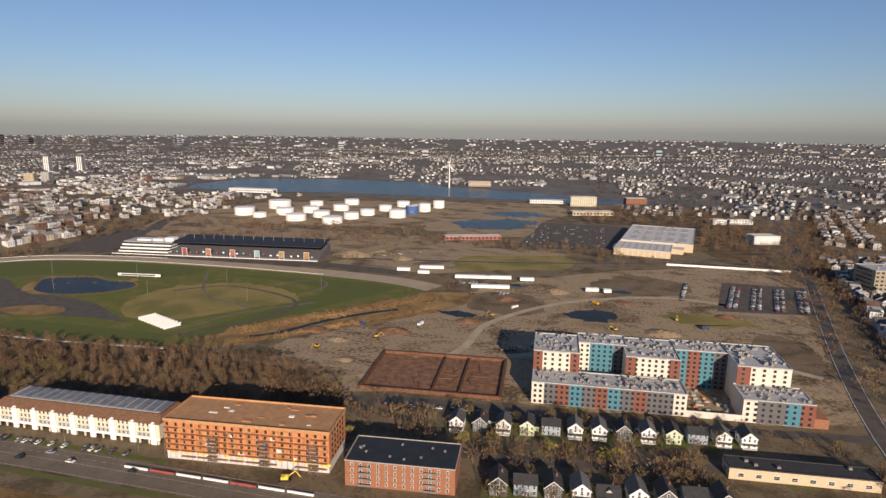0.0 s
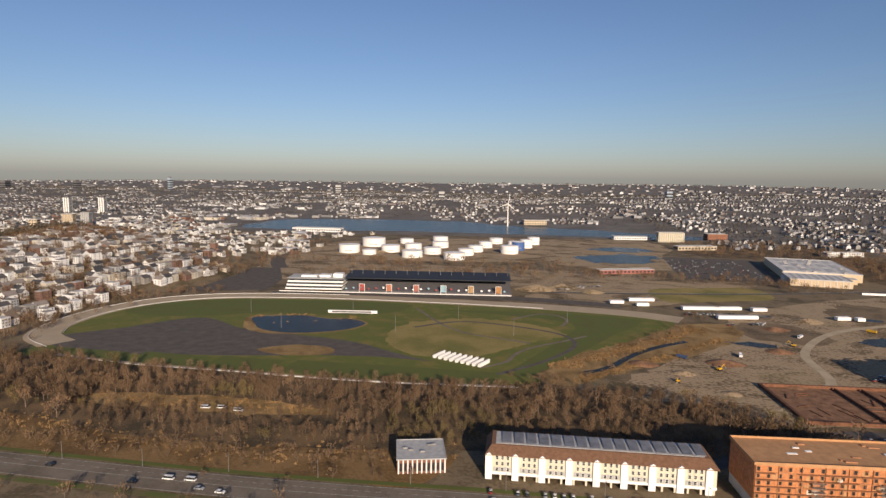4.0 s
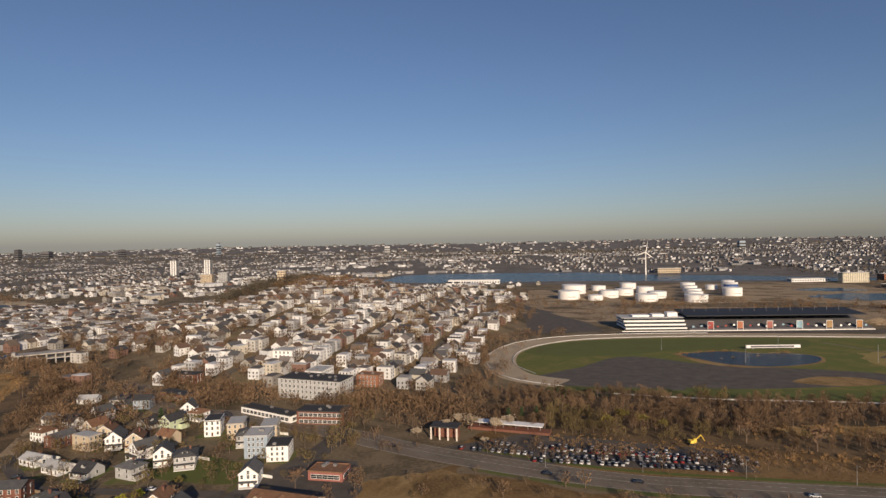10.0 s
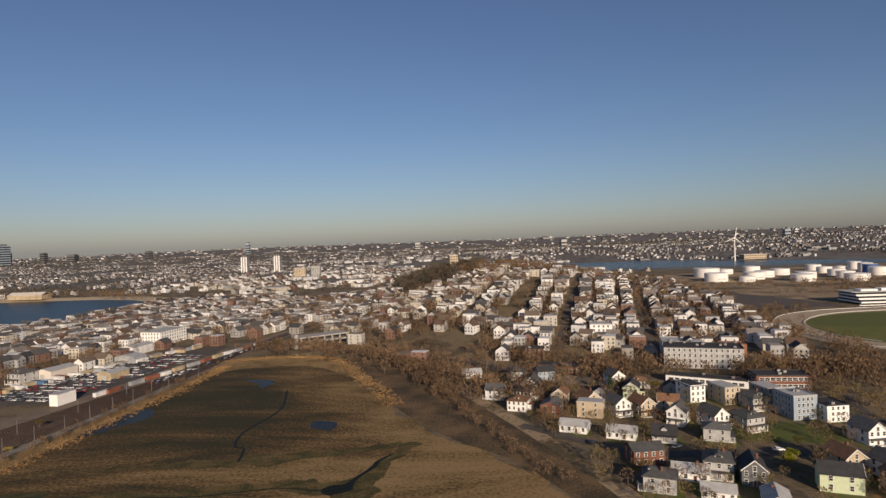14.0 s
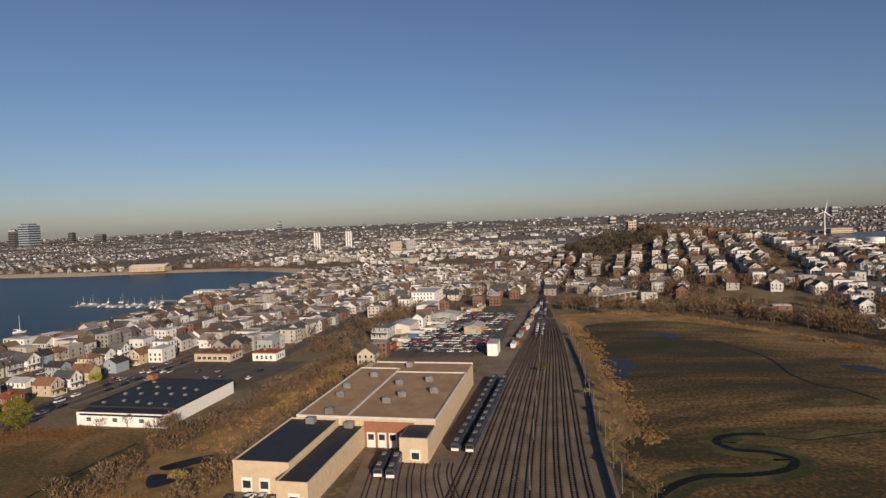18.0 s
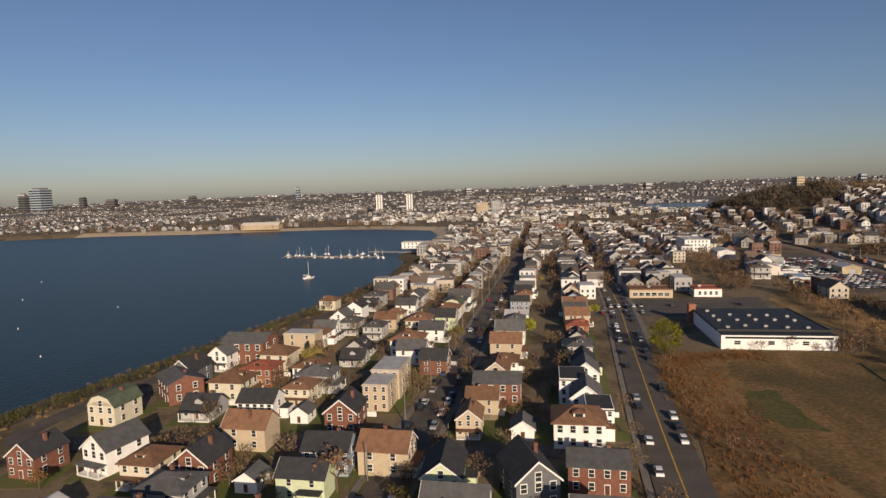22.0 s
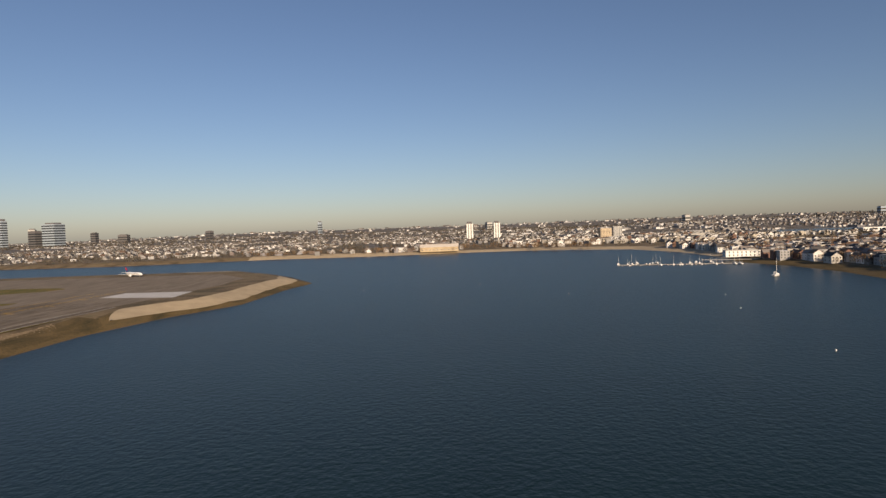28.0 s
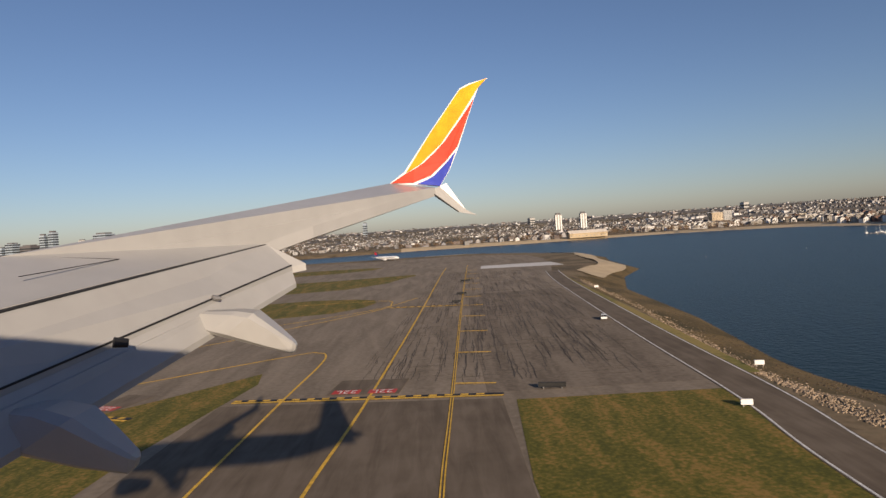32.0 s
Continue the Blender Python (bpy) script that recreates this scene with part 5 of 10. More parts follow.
for i in range(8):
    x = -52 + i * 12.7
    part("lower_panel", Shape().box(x + 2.2, x + 10.5, -10.14, -10.02, 4.1, 6.4), GREY_SIDE, b)
    for r in range(3):
        for k in range(3):
            part("window", WIN, None, b, at=pose(x + 4 + k * 2.6, -10.16, 4.5 + r * 2.9))
facade(b, -9, 9, 53.02, 4.5, 3, 3, 1, turn=90, step=2.9)

# timber building under construction
b = thing("apartment_building", pose(-143, 274, 0, 0, 0, 1.0), "five-storey building under construction in bare orange sheathing", "building")
part("base_wall", Shape().box(-44, 44, -13, 13, 0, 5.2), PALE_CONCRETE, b, "white wrapped ground floor")
part("wall", Shape().box(-44.3, 44.3, -13.3, 13.3, 5.2, 21.4), LUMBER, b, "bare orange sheathing walls")
s = Shape().box(-44.8, 44.8, -13.8, 13.8, 21.4, 21.9)
parapet(s, -44.8, 44.8, -13.8, 13.8, 21.9, 1.0, 0.25)
part("roof", s, LUMBER_ROOF, b, "raw plywood roof deck with stacked timber")
for r in range(5):
    part("floor_band", Shape().box(-44.6, 44.6, -13.62, -13.32, 5.1 + r * 3.2, 5.45 + r * 3.2), RAW_WOOD, b)
for r in range(5):
    for c in range(20):
        x = -42.5 + c * 4.45 + rng.uniform(-0.3, 0.3)
        # opening is a black block on the wall, its colour standing for the unlit room
        part("window_opening", Shape().box(-0.65, 0.65, -0.1, 0.02, 0, 1.8, 0).box(-0.8, -0.65, -0.16, 0.02, -0.1, 1.95, 1).box(0.65, 0.8, -0.16, 0.02, -0.1, 1.95, 1), [BLACK, RAW_WOOD], b, at=pose(x, -13.32, 6.2 + r * 3.15))
for c in range(12):
    x = -42 + c * 7.4
    part("sheet", Shape().box(x, x + rng.uniform(2, 5.5), -13.16, -13.02, 3.6, 5.0), YELLOW_SHEET, b, "yellow sheathing panel")
for c in range(9):
    part("stud_wall", Shape().box(-44 + c * 9.8, -43.8 + c * 9.8, -13.8, -13.3, 5.2, 21.4), RAW_WOOD, b)
for i in range(14):
    x, y = rng.uniform(-40, 38), rng.uniform(-10, 10)
    part("timber_stack", Shape().box(x, x + rng.uniform(1.5, 6), y, y + rng.uniform(0.8, 2), 21.88, 22.1 + rng.random() * 0.5), RAW_WOOD if i % 3 else WHITE, b)
for x in (-20, 8, 34):
    sc = Shape()
    for i in range(4):
        for y in (-16, -14.4):
            sc.tube((x + i * 1.6, y, 0), (x + i * 1.6, y, 17 - 3 * (i % 2)), 0.07, k=4)
    for r in range(7):
        sc.box(x - 0.2, x + 5, -16, -14.4, 2.2 + r * 2.1, 2.32 + r * 2.1)
    tagged(part("scaffold", sc, STEEL, b, "grey steel scaffold tower"), kind="stuff")
front = Shape()
for i in range(30):
    x = -44 + i * 3.03
    front.tube((x, -15.0, 0), (x, -15.0, 19 - (i * 7 % 5)), 0.07, k=4)
for r in range(6):
    for i in range(10):
        if (i * 3 + r * 5) % 7:
            front.box(-44 + i * 8.8, -36 + i * 8.8, -15.1, -13.9, 2.6 + r * 3.1, 2.75 + r * 3.1)
tagged(part("scaffold", front, [RAW_WOOD], b, "raw timber scaffold along the front"), kind="stuff")
for i in range(26):
    x, z = rng.uniform(-43, 40), 5.4 + 3.15 * rng.randrange(5)
    part("sheathing_panel", Shape().box(x, x + rng.uniform(1.2, 3.4), -13.42, -13.32, z, z + rng.uniform(1.2, 2.9)), LUMBER_ROOF if i % 3 else BEIGE, b)
facade(b, -12, 12, 44.32, 6.2, 5, 5, 1, turn=90, step=3.15, mesh=WIN_DARK)

# brick flats
b = thing("apartment_building", pose(-61, 266, 0, 0, 0, 1), "red brick block of flats with a black flat roof", "building")
part("wall", Shape().box(-27, 27, -12, 12, 0, 13.2), ORANGE_BRICK, b)
s = Shape().box(-26.6, 26.6, -11.6, 11.6, 13.0, 13.35)
part("roof", s, ROOF_TAR, b, "black tar flat roof")
part("coping", parapet(Shape(), -27.2, 27.2, -12.2, 12.2, 13.2, 0.5), CONCRETE, b)
facade(b, -27, 27, -12.02, 1.4, 4, 12, 1.0, step=3.1, mesh=WIN)
for x in (-17, 15):
    for r in range(4):
        part("balcony", Shape().box(x - 3, x + 3, -13.6, -12.02, 1.0 + r * 3.1, 1.2 + r * 3.1).box(x - 3, x + 3, -13.6, -13.5, 1.2 + r * 3.1, 2.1 + r * 3.1), STEEL, b, "dark steel balcony")
for i in range(10):
    rooftop_unit(b, rng.uniform(-23, 23), rng.uniform(-8, 8), 13.35, 1.2, 1.2, 0.9)

# small brick office
b = thing("office_building", pose(-338, 287, 0, 0, 0, 10), "low brick office with white pilasters and a grey roof", "building")
part("wall", Shape().box(-12, 12, -11, 11, 0, 7.0), BRICK, b)
part("roof", parapet(Shape().box(-12, 12, -11, 11, 7.0, 7.3), -12.3, 12.3, -11.3, 11.3, 7.0, 0.6), ROOF_PALE, b, "pale grey flat roof")
for i in range(11):
    part("pilaster", Shape().box(-11.6 + i * 2.28, -11.0 + i * 2.28, -11.3, -11.02, 0, 6.9), TRIM, b)
for i in range(10):
    part("window", WIN_DARK, None, b, at=pose(-10.2 + i * 2.28, -11.02, 1.2) @ Matrix.Diagonal((0.7, 1, 2.4, 1)))
for i in range(5):
    rooftop_unit(b, rng.uniform(-8, 8), rng.uniform(-6, 6), 7.3, 2.5, 1.0, 0.8)

# new complex of teal, rust and beige flats
b = thing("apartment_complex", pose(0, 362, 0, 0, 0, -1), "E-shaped new apartment complex with teal, rust and beige panels", "building", "")


def flats(x0, x1, y0, y1, z0, z1, cols, colours, side=None):
    """One wing with vertical colour fields and punched windows."""
    part("wall", Shape().box(x0, x1, y0, y1, z0, z1), BEIGE, b)
    s = parapet(Shape().box(x0 + 0.2, x1 - 0.2, y0 + 0.2, y1 - 0.2, z1 - 0.1, z1 + 0.2), x0 - 0.15, x1 + 0.15, y0 - 0.15, y1 + 0.15, z1, 0.9)
    part("roof", s, ROOF_PALE, b, "pale flat roof crowded with fan units")
    step = (z1 - z0) / max(1, round((z1 - z0) / 3.3))
    n = round((z1 - z0) / step)
    w = (x1 - x0) / len(colours)
    for i, c in enumerate(colours):
        if c is not BEIGE:
            part("panel_field", Shape().box(x0 + i * w, x0 + (i + 1) * w, y0 - 0.22, y0 - 0.02, z0 + 0.2, z1 + 0.2), c, b)
    facade(b, x0, x1, y0 - 0.24, z0 + 1.0, n, cols, 1.0, mesh=WIN_DARK, step=step, margin=0.6)
    for i in range(int((x1 - x0) * (y1 - y0) / 26)):
        rooftop_unit(b, rng.uniform(x0 + 2, x1 - 2), rng.uniform(y0 + 2, y1 - 2), z1 + 0.2, rng.uniform(1, 2.2), rng.uniform(1, 2), rng.uniform(0.8, 2.2))


flats(0, 94, 0, 22, 0, 14, 28, [BEIGE, SLATE, RUST, TEAL, SLATE, RUST, TEAL, SLATE, RUST, SLATE, SLATE, BEIGE])
flats(0, 30, 22, 58, 0, 27, 6, [RUST, BEIGE, BEIGE, BEIGE, RUST])
flats(30, 62, 44, 64, 0, 27, 8, [BEIGE, TEAL, TEAL, SLATE])
flats(60, 94, 26, 64, 0, 26, 8, [RUST, BEIGE, BEIGE, BEIGE, RUST])
flats(94, 128, 46, 66, 0, 26, 9, [TEAL, RUST, TEAL, SLATE])
flats(128, 160, 24, 66, 0, 26, 5, [RUST, BEIGE, BEIGE, BEIGE])
flats(126, 166, 0, 24, 0, 14, 9, [BEIGE, SLATE, SLATE, TEAL, RUST])
part("gatehouse", Shape().box(166, 174, 0, 16, 0, 6), ORANGE_BRICK, b)
part("courtyard_wall", Shape().box(94, 126, 0, 0.6, 0, 4.2), BEIGE, b)
for i in range(40):
    x, y = rng.uniform(97, 124), rng.uniform(4, 40)
    part("building_material", Shape().box(x, x + rng.uniform(1, 3.5), y, y + rng.uniform(1, 3), 0.05, rng.uniform(0.5, 1.8)), rng.choice([WHITE, STEEL, CONCRETE, RAW_WOOD]), b)

# timber-edged foundation pit
b = thing("foundation_pit", pose(0, 0, 0), "square building pit with rust-brown timber shoring", "building site")
part("pit_floor", Shape().box(-114, -20, 364, 428, 0.06, 0.14), RED_DIRT, b, "churned red-brown fill")
for x0, x1, y0, y1 in ((-115, -113, 362, 430), (-21, -19, 362, 430), (-113, -21, 428, 430), (-113, -21, 362, 363.5)):
    part("shoring", Shape().box(x0, x1, y0, y1, 0.1, 2.2), SHORING, b)
for x in (-66, -48):
    part("beam_wall", Shape().box(x, x + 1.2, 366, 426, 0.1, 1.8), SHORING, b)
for i in range(26):
    x, y, a = rng.uniform(-108, -30), rng.uniform(368, 420), rng.uniform(-0.4, 0.4)
    part("timber_beam", Shape().box(-0.25, 0.25, -rng.uniform(3, 9), rng.uniform(3, 9), 0, 0.5), SHORING, b, at=pose(x, y, 0.12, 0, 0, rng.choice([0, 90]) + math.degrees(a)))

# grandstand
b = thing("grandstand", pose(-430, 742, 0, 0, 0, 2.2), "long dark racecourse grandstand with white club tiers and colourful banners", "grandstand")
b.scale = (1, 1, 0.82)
for i in range(3):
    part("tier", Shape().box(-138, -66, -14 + i * 4.5, 30, 2.5 + i * 4.6, 4.6 + i * 4.6), WHITE, b, "white balcony tier")
    part("tier_glass", Shape().box(-137, -67, -12.5 + i * 4.5, 29, 4.6 + i * 4.6, 7.1 + i * 4.6), GLASS, b)
part("club_roof", Shape().box(-140, -64, 0, 32, 16.3, 17.0), ROOF_PALE, b, "pale flat club roof")
for x0, x1, z1 in ((-124, -104, 19.5), (-100, -86, 20.5), (-82, -70, 23)):
    part("roof_hut", Shape().box(x0, x1, 8, 20, 17.0, z1), WHITE, b)
part("terrace", Shape().add([(-64, -16, 0), (146, -16, 0), (146, 36, 0), (-64, 36, 0), (-64, -16, 2.5), (146, -16, 2.5), (146, 20, 13), (-64, 20, 13), (-64, 36, 18), (146, 36, 18)],
     [(0, 1, 5, 4), (4, 5, 6, 7), (7, 6, 9, 8), (1, 2, 9, 6, 5), (3, 0, 4, 7, 8), (2, 3, 8, 9)]), SLATE, b, "dark stepped seating")
part("roof", Shape().add([(-64, -6, 19), (146, -6, 19), (146, 38, 23), (-64, 38, 23), (-64, -6, 20), (146, -6, 20), (146, 38, 24), (-64, 38, 24)], [(0, 3, 2, 1), (4, 5, 6, 7), (0, 1, 5, 4), (1, 2, 6, 5), (2, 3, 7, 6), (3, 0, 4, 7)]), ROOF_TAR, b, "black canopy roof")
for i in range(15):
    part("roof_mast", Shape().tube((-60 + i * 14.5, 20, 22), (-60 + i * 14.5, 20, 29), 0.25, k=5), STEEL, b)
BANNER = [mat("red_banner", (0.3, 0.07, 0.06)), mat("orange_banner", (0.36, 0.15, 0.09)), mat("rose_banner", (0.3, 0.12, 0.1)), mat("sky_banner", (0.25, 0.38, 0.44)), mat("ochre_banner", (0.34, 0.22, 0.11)), mat("amber_banner", (0.36, 0.18, 0.07))]
for i in range(6):
    x = -40 + i * 34
    bn = part("banner", Shape().box(x - 3.2, x + 3.2, -16.6, -16.2, 3, 13), BANNER[i], b)
    part("banner_frame", Shape().box(x - 3.6, x - 3.2, -16.9, -16.2, 0, 13.5).box(x + 3.2, x + 3.6, -16.9, -16.2, 0, 13.5).box(x - 3.2, x + 3.2, -16.9, -16.2, 13, 13.5), TRIM, bn)
for i in range(22):
    x = -60 + i * 9.4
    if abs((x + 40) % 34) < 6:
        continue
    part("disc_sign", Shape().tube((x, -16.6, 6 + (i % 3)), (x, -16.3, 6 + (i % 3)), 1.4, k=12), rng.choice([WHITE, BANNER[0], BANNER[3]]), b)
part("front_rail", Shape().box(-144, 146, -20, -19.6, 0.1, 1.3), TRIM, b)

# storage tanks
for i, (x, y, r, h) in enumerate([(-584, 1115, 20, 15), (-560, 1228, 24, 17), (-508, 1136, 18, 13), (-540, 1090, 13, 9), (-470, 1180, 17, 12), (-456, 1068, 19, 12), (-420, 1225, 17, 12), (-425, 1120, 17, 12), (-378, 1050, 19, 12),
                                  (-361, 1112, 15, 12), (-345, 1168, 15, 12), (-327, 1242, 14, 12), (-306, 1322, 15, 12), (-268, 1290, 12, 9), (-279, 1152, 17, 15), (-261, 1206, 13, 17), (-243, 1252, 13, 17), (-224, 1318, 13, 16), (-430, 1330, 17, 12), (-500, 1290, 15, 10)]):
    tk = thing("storage_tank", pose(x, y, 0), "round white oil storage tank with a shallow cone roof", "tank", "oil tanks by the river")
    part("shell", Shape().tube((0, 0, 0), (0, 0, h), r, k=40), BLUE_TANK if i == 15 else TANK, tk)
    part("roof", Shape().tube((0, 0, h - 0.02), (0, 0, h + 1.4), r + 0.15, 0.5, k=40), TANK, tk)
    part("stair", Shape().box(-r * 0.2, r * 0.5, -r - 0.4, -r + 0.6, h * 0.3, h * 0.36), STEEL, tk)

# wind turbine
b = thing("wind_turbine", pose(-274, 1800, 0), "white three-bladed wind turbine", "wind turbine")
part("tower", Shape().tube((0, 0, 0), (0, 0, 66), 2.2, 1.3, k=12), TANK, b)
part("nacelle", Shape().box(-1.6, 1.6, -3, 6, 65, 68.5), TANK, b)
for k in range(3):
    a = radians(80 + 120 * k)
    dx, dz = math.cos(a), math.sin(a)
    part("blade", Shape().add([(0.8 * -dz, -3.2, 67 + 0.8 * dx), (0.8 * dz, -3.2, 67 - 0.8 * dx), (dx * 9 + 1.6 * dz, -3.4, 67 + dz * 9 - 1.6 * dx), (dx * 37, -3.6, 67 + dz * 37), (dx * 9 - 0.5 * dz, -3.4, 67 + dz * 9 + 0.5 * dx),
         (0.8 * -dz, -2.8, 67 + 0.8 * dx), (0.8 * dz, -2.8, 67 - 0.8 * dx), (dx * 9 + 1.6 * dz, -3.1, 67 + dz * 9 - 1.6 * dx), (dx * 37, -3.5, 67 + dz * 37), (dx * 9 - 0.5 * dz, -3.1, 67 + dz * 9 + 0.5 * dx)],
         [(0, 1, 2, 3, 4), (9, 8, 7, 6, 5)] + [(i, 5 + i, 5 + (i + 1) % 5, (i + 1) % 5) for i in range(5)]), TANK, b)

# big store
b = thing("store", pose(107, 868, 0, 0, 0, -14), "wide white flat-roofed store with buff walls and ribbed roof", "store")
part("wall", Shape().box(0, 76, 0, 62, 0, 9), YARD_WALL, b)
part("wall", Shape().box(2, 104, 62, 225, 0, 11), YARD_WALL, b)
part("wall", Shape().box(76, 92, 40, 62, 0, 7), YARD_WALL, b)
part("front_roof", parapet(Shape().box(0.5, 75.5, 0.5, 62, 9, 9.4), -0.2, 76.2, -0.2, 62, 9, 1.0), PALE_CONCRETE, b, "bright white flat roof")
part("main_roof", parapet(Shape().box(2.5, 103.5, 62.5, 224.5, 11, 11.4), 1.8, 104.2, 61.8, 225.2, 11, 1.0), PALE_CONCRETE, b, "bright white flat roof")
part("annex_roof", Shape().box(75.8, 92.4, 39.6, 61.7, 7, 7.3), PALE_CONCRETE, b)
for i in range(7):
    part("skylight_strip", Shape().box(8 + i * 9.5, 10.5 + i * 9.5, 6, 56, 9.4, 9.8), ROOF_PALE, b, "grey skylight strip")
for i in range(5):
    for k in range(3):
        part("skylight_strip", Shape().box(12 + i * 18, 22 + i * 18, 78 + k * 50, 112 + k * 50, 11.4, 11.7), ROOF_PALE, b, "grey skylight strip")
part("entrance", Shape().box(-4, 0, 20, 44, 0, 8), BEIGE, b)
for i in range(10):
    part("buttress", Shape().box(3 + i * 7.6, 4 + i * 7.6, -0.6, 0, 0, 8), BEIGE, b)
for i in range(14):
    rooftop_unit(b, rng.uniform(6, 98), rng.uniform(68, 218), 11.4, 5, 3, 2)

# rail yard building, angled with the streets
b = thing("rail_depot", pose(-1339.8, 206.1, 0, 0, 0, -8.3), "buff and brick rail depot with tan and black flat roofs", "building")
b.scale = (0.965, 1.035, 1)
part("wall", Shape().box(0, 54, 4, 84, 0, 10), YARD_WALL, b)
part("roof", Shape().box(0.4, 19.6, 4.4, 72, 10, 10.25).box(20.4, 53.6, 4.4, 66, 10, 10.25).box(4, 53.6, 66.5, 83.6, 10.0, 10.2), ROOF_TAN, b, "tan gravel flat roofs")
part("coping", parapet(parapet(Shape(), 0, 20, 4, 72, 10, 0.8), 20, 54, 4, 66, 10, 0.8).box(4, 54, 83.4, 84, 10, 10.8), PALE_CONCRETE, b, "pale roof coping")
part("front_block", Shape().box(-2, 17, -34, 4, 0, 9).box(17, 27, -42, 4, 0, 7.2), YARD_WALL, b, "buff block front wing")
part("front_roof", Shape().box(-1.6, 16.6, -33.6, 3.8, 9, 9.25).box(17.4, 26.6, -41.6, 3.8, 7.2, 7.45), ROOF_TAR, b, "black tar roofs")
part("front_coping", parapet(parapet(Shape(), -2.1, 17.1, -34.1, 4, 9, 0.7), 17, 27.1, -42.1, 4, 7.2, 0.7), YARD_WALL, b)
part("brick_panel", Shape().box(27, 46, 3.6, 3.98, 0, 9.2), ORANGE_BRICK, b, "orange brick train entrance wall")
part("corner_block", Shape().box(44, 54, -8, 4, 0, 8.4), YARD_WALL, b)
part("corner_roof", Shape().box(44.4, 53.6, -7.6, 4, 8.4, 8.6), ROOF_TAR, b)
for i in range(4):
    part("train_door", Shape().box(28 + i * 4.2, 31.2 + i * 4.2, 3.4, 3.62, 0, 5.4, 0).box(28.5 + i * 4.2, 30.7 + i * 4.2, 3.3, 3.42, 2.8, 4.8, 1), [TRIM, GLASS], b, "white shutter with dark windows")
for x, y, z in ((0, -34.02, 0), (6, -34.02, 0), (20, -42.02, 0), (47, -8.02, 1)):
    part("loading_door", Shape().box(x + 0.8, x + 4.4, y - 0.1, y, z, 4.6, 0).box(x + 1.3, x + 3.9, y - 0.2, y - 0.08, 1.4, 3.6, 1), [TRIM, GLASS], b, "white door with a gridded window")
for x, y in ((6, 40), (8, 28), (12, 58), (28, 46), (34, 30), (40, 52), (46, 36), (30, 22), (12, 8), (24, 76)):
    rooftop_unit(b, x, y, 10.25, 3.4, 2.4, 2.2)
for x, y, z in ((8, 0, 9.25), (22, 2, 7.45)):
    rooftop_unit(b, x, y, z, 3.4, 2.4, 2.2)

# school
b = thing("school", pose(-1440, 234, 0, 0, 0, -8), "low school with white front wall and black roof", "building")
part("wall", Shape().box(0, 42, 0, 50, 0, 5.6), WHITE, b, "white panel walls")
part("roof", parapet(Shape().box(0.3, 41.7, 6, 49.7, 5.6, 6.4).box(0.3, 41.7, 0.3, 6, 5.6, 5.8), -0.1, 42.1, 5.8, 50.1, 6.2, 0.5), ROOF_TAR, b, "black tar flat roof")
part("chimney_tower", Shape().box(-2, 1, 46, 50, 0, 9), ORANGE_BRICK, b)
part("clerestory", Shape().box(1.5, 40.5, -0.06, 0.1, 4.3, 5.1), GLASS, b, "long dark band of windows under the roof")
for i in range(3):
    part("window", WIN_WIDE, None, b, at=pose(6 + i * 12.4, -0.02, 2.0))
for i in range(16):
    rooftop_unit(b, 5 + (i % 5) * 7.5, 11 + (i // 5) * 11 + rng.uniform(-2, 2), 6.4, 1.5, 1.3, 0.8)

DUN_SIDE = mat("dun_siding", (0.3, 0.26, 0.19), 0.85, vary=0.1, scale=0.6)
ROSE_BRICK = mat("rose_brick", (0.3, 0.12, 0.1), 0.9, vary=0.15, scale=0.8)
# hill-foot flats, brick shops and other blocks
def block(name, x, y, turn, w, d, h, wall, roofing, label, cols, storeys, units=6, mesh=WIN):
    b = thing(name, pose(x, y, float(land(np.float64(x), np.float64(y))) - 0.1, 0, 0, turn), label, "building")
    part("wall", Shape().box(-w / 2, w / 2, -d / 2, d / 2, 0, h), wall, b)
    part("roof", parapet(Shape().box(-w / 2 + 0.3, w / 2 - 0.3, -d / 2 + 0.3, d / 2 - 0.3, h - 0.1, h + 0.2), -w / 2 - 0.1, w / 2 + 0.1, -d / 2 - 0.1, d / 2 + 0.1, h, 0.7), roofing, b)
    step = h / storeys
    for i in range(units):
        rooftop_unit(b, rng.uniform(-w / 2 + 2, w / 2 - 2), rng.uniform(-d / 2 + 1.5, d / 2 - 1.5), h + 0.2, 1.8, 1.5, 1.2)
    PLOTS.append((x, y, max(w, d) / 2))
    if y > 700:
        for r in range(storeys):
            band = Shape()
            for c in range(cols):
                a = -w / 2 + w * (c + 0.22) / cols
                band.box(a, a + w * 0.56 / cols, -d / 2 - 0.15, -d / 2 + 0.1, step * (r + 0.3), step * (r + 0.75))
            band.box(-w / 2 - 0.15, -w / 2 + 0.1, -d * 0.35, d * 0.35, step * (r + 0.3), step * (r + 0.75)).box(w / 2 - 0.1, w / 2 + 0.15, -d * 0.35, d * 0.35, step * (r + 0.3), step * (r + 0.75))
            tagged(part("glazing_band", band, GLASS, b), kind="stuff")
        return b
    facade(b, -w / 2, w / 2, -d / 2 - 0.02, step * 0.3, storeys, cols, min(1.2, step / 3), mesh=mesh, step=step)
    sc = max(1, int(cols * d / w))
    facade(b, -d / 2, d / 2, -w / 2 - 0.02, step * 0.3, storeys, sc, min(1.2, step / 3), mesh=mesh, step=step, turn=-90)
    facade(b, -d / 2, d / 2, w / 2 + 0.02, step * 0.3, storeys, sc, min(1.2, step / 3), mesh=mesh, step=step, turn=90)
    return b


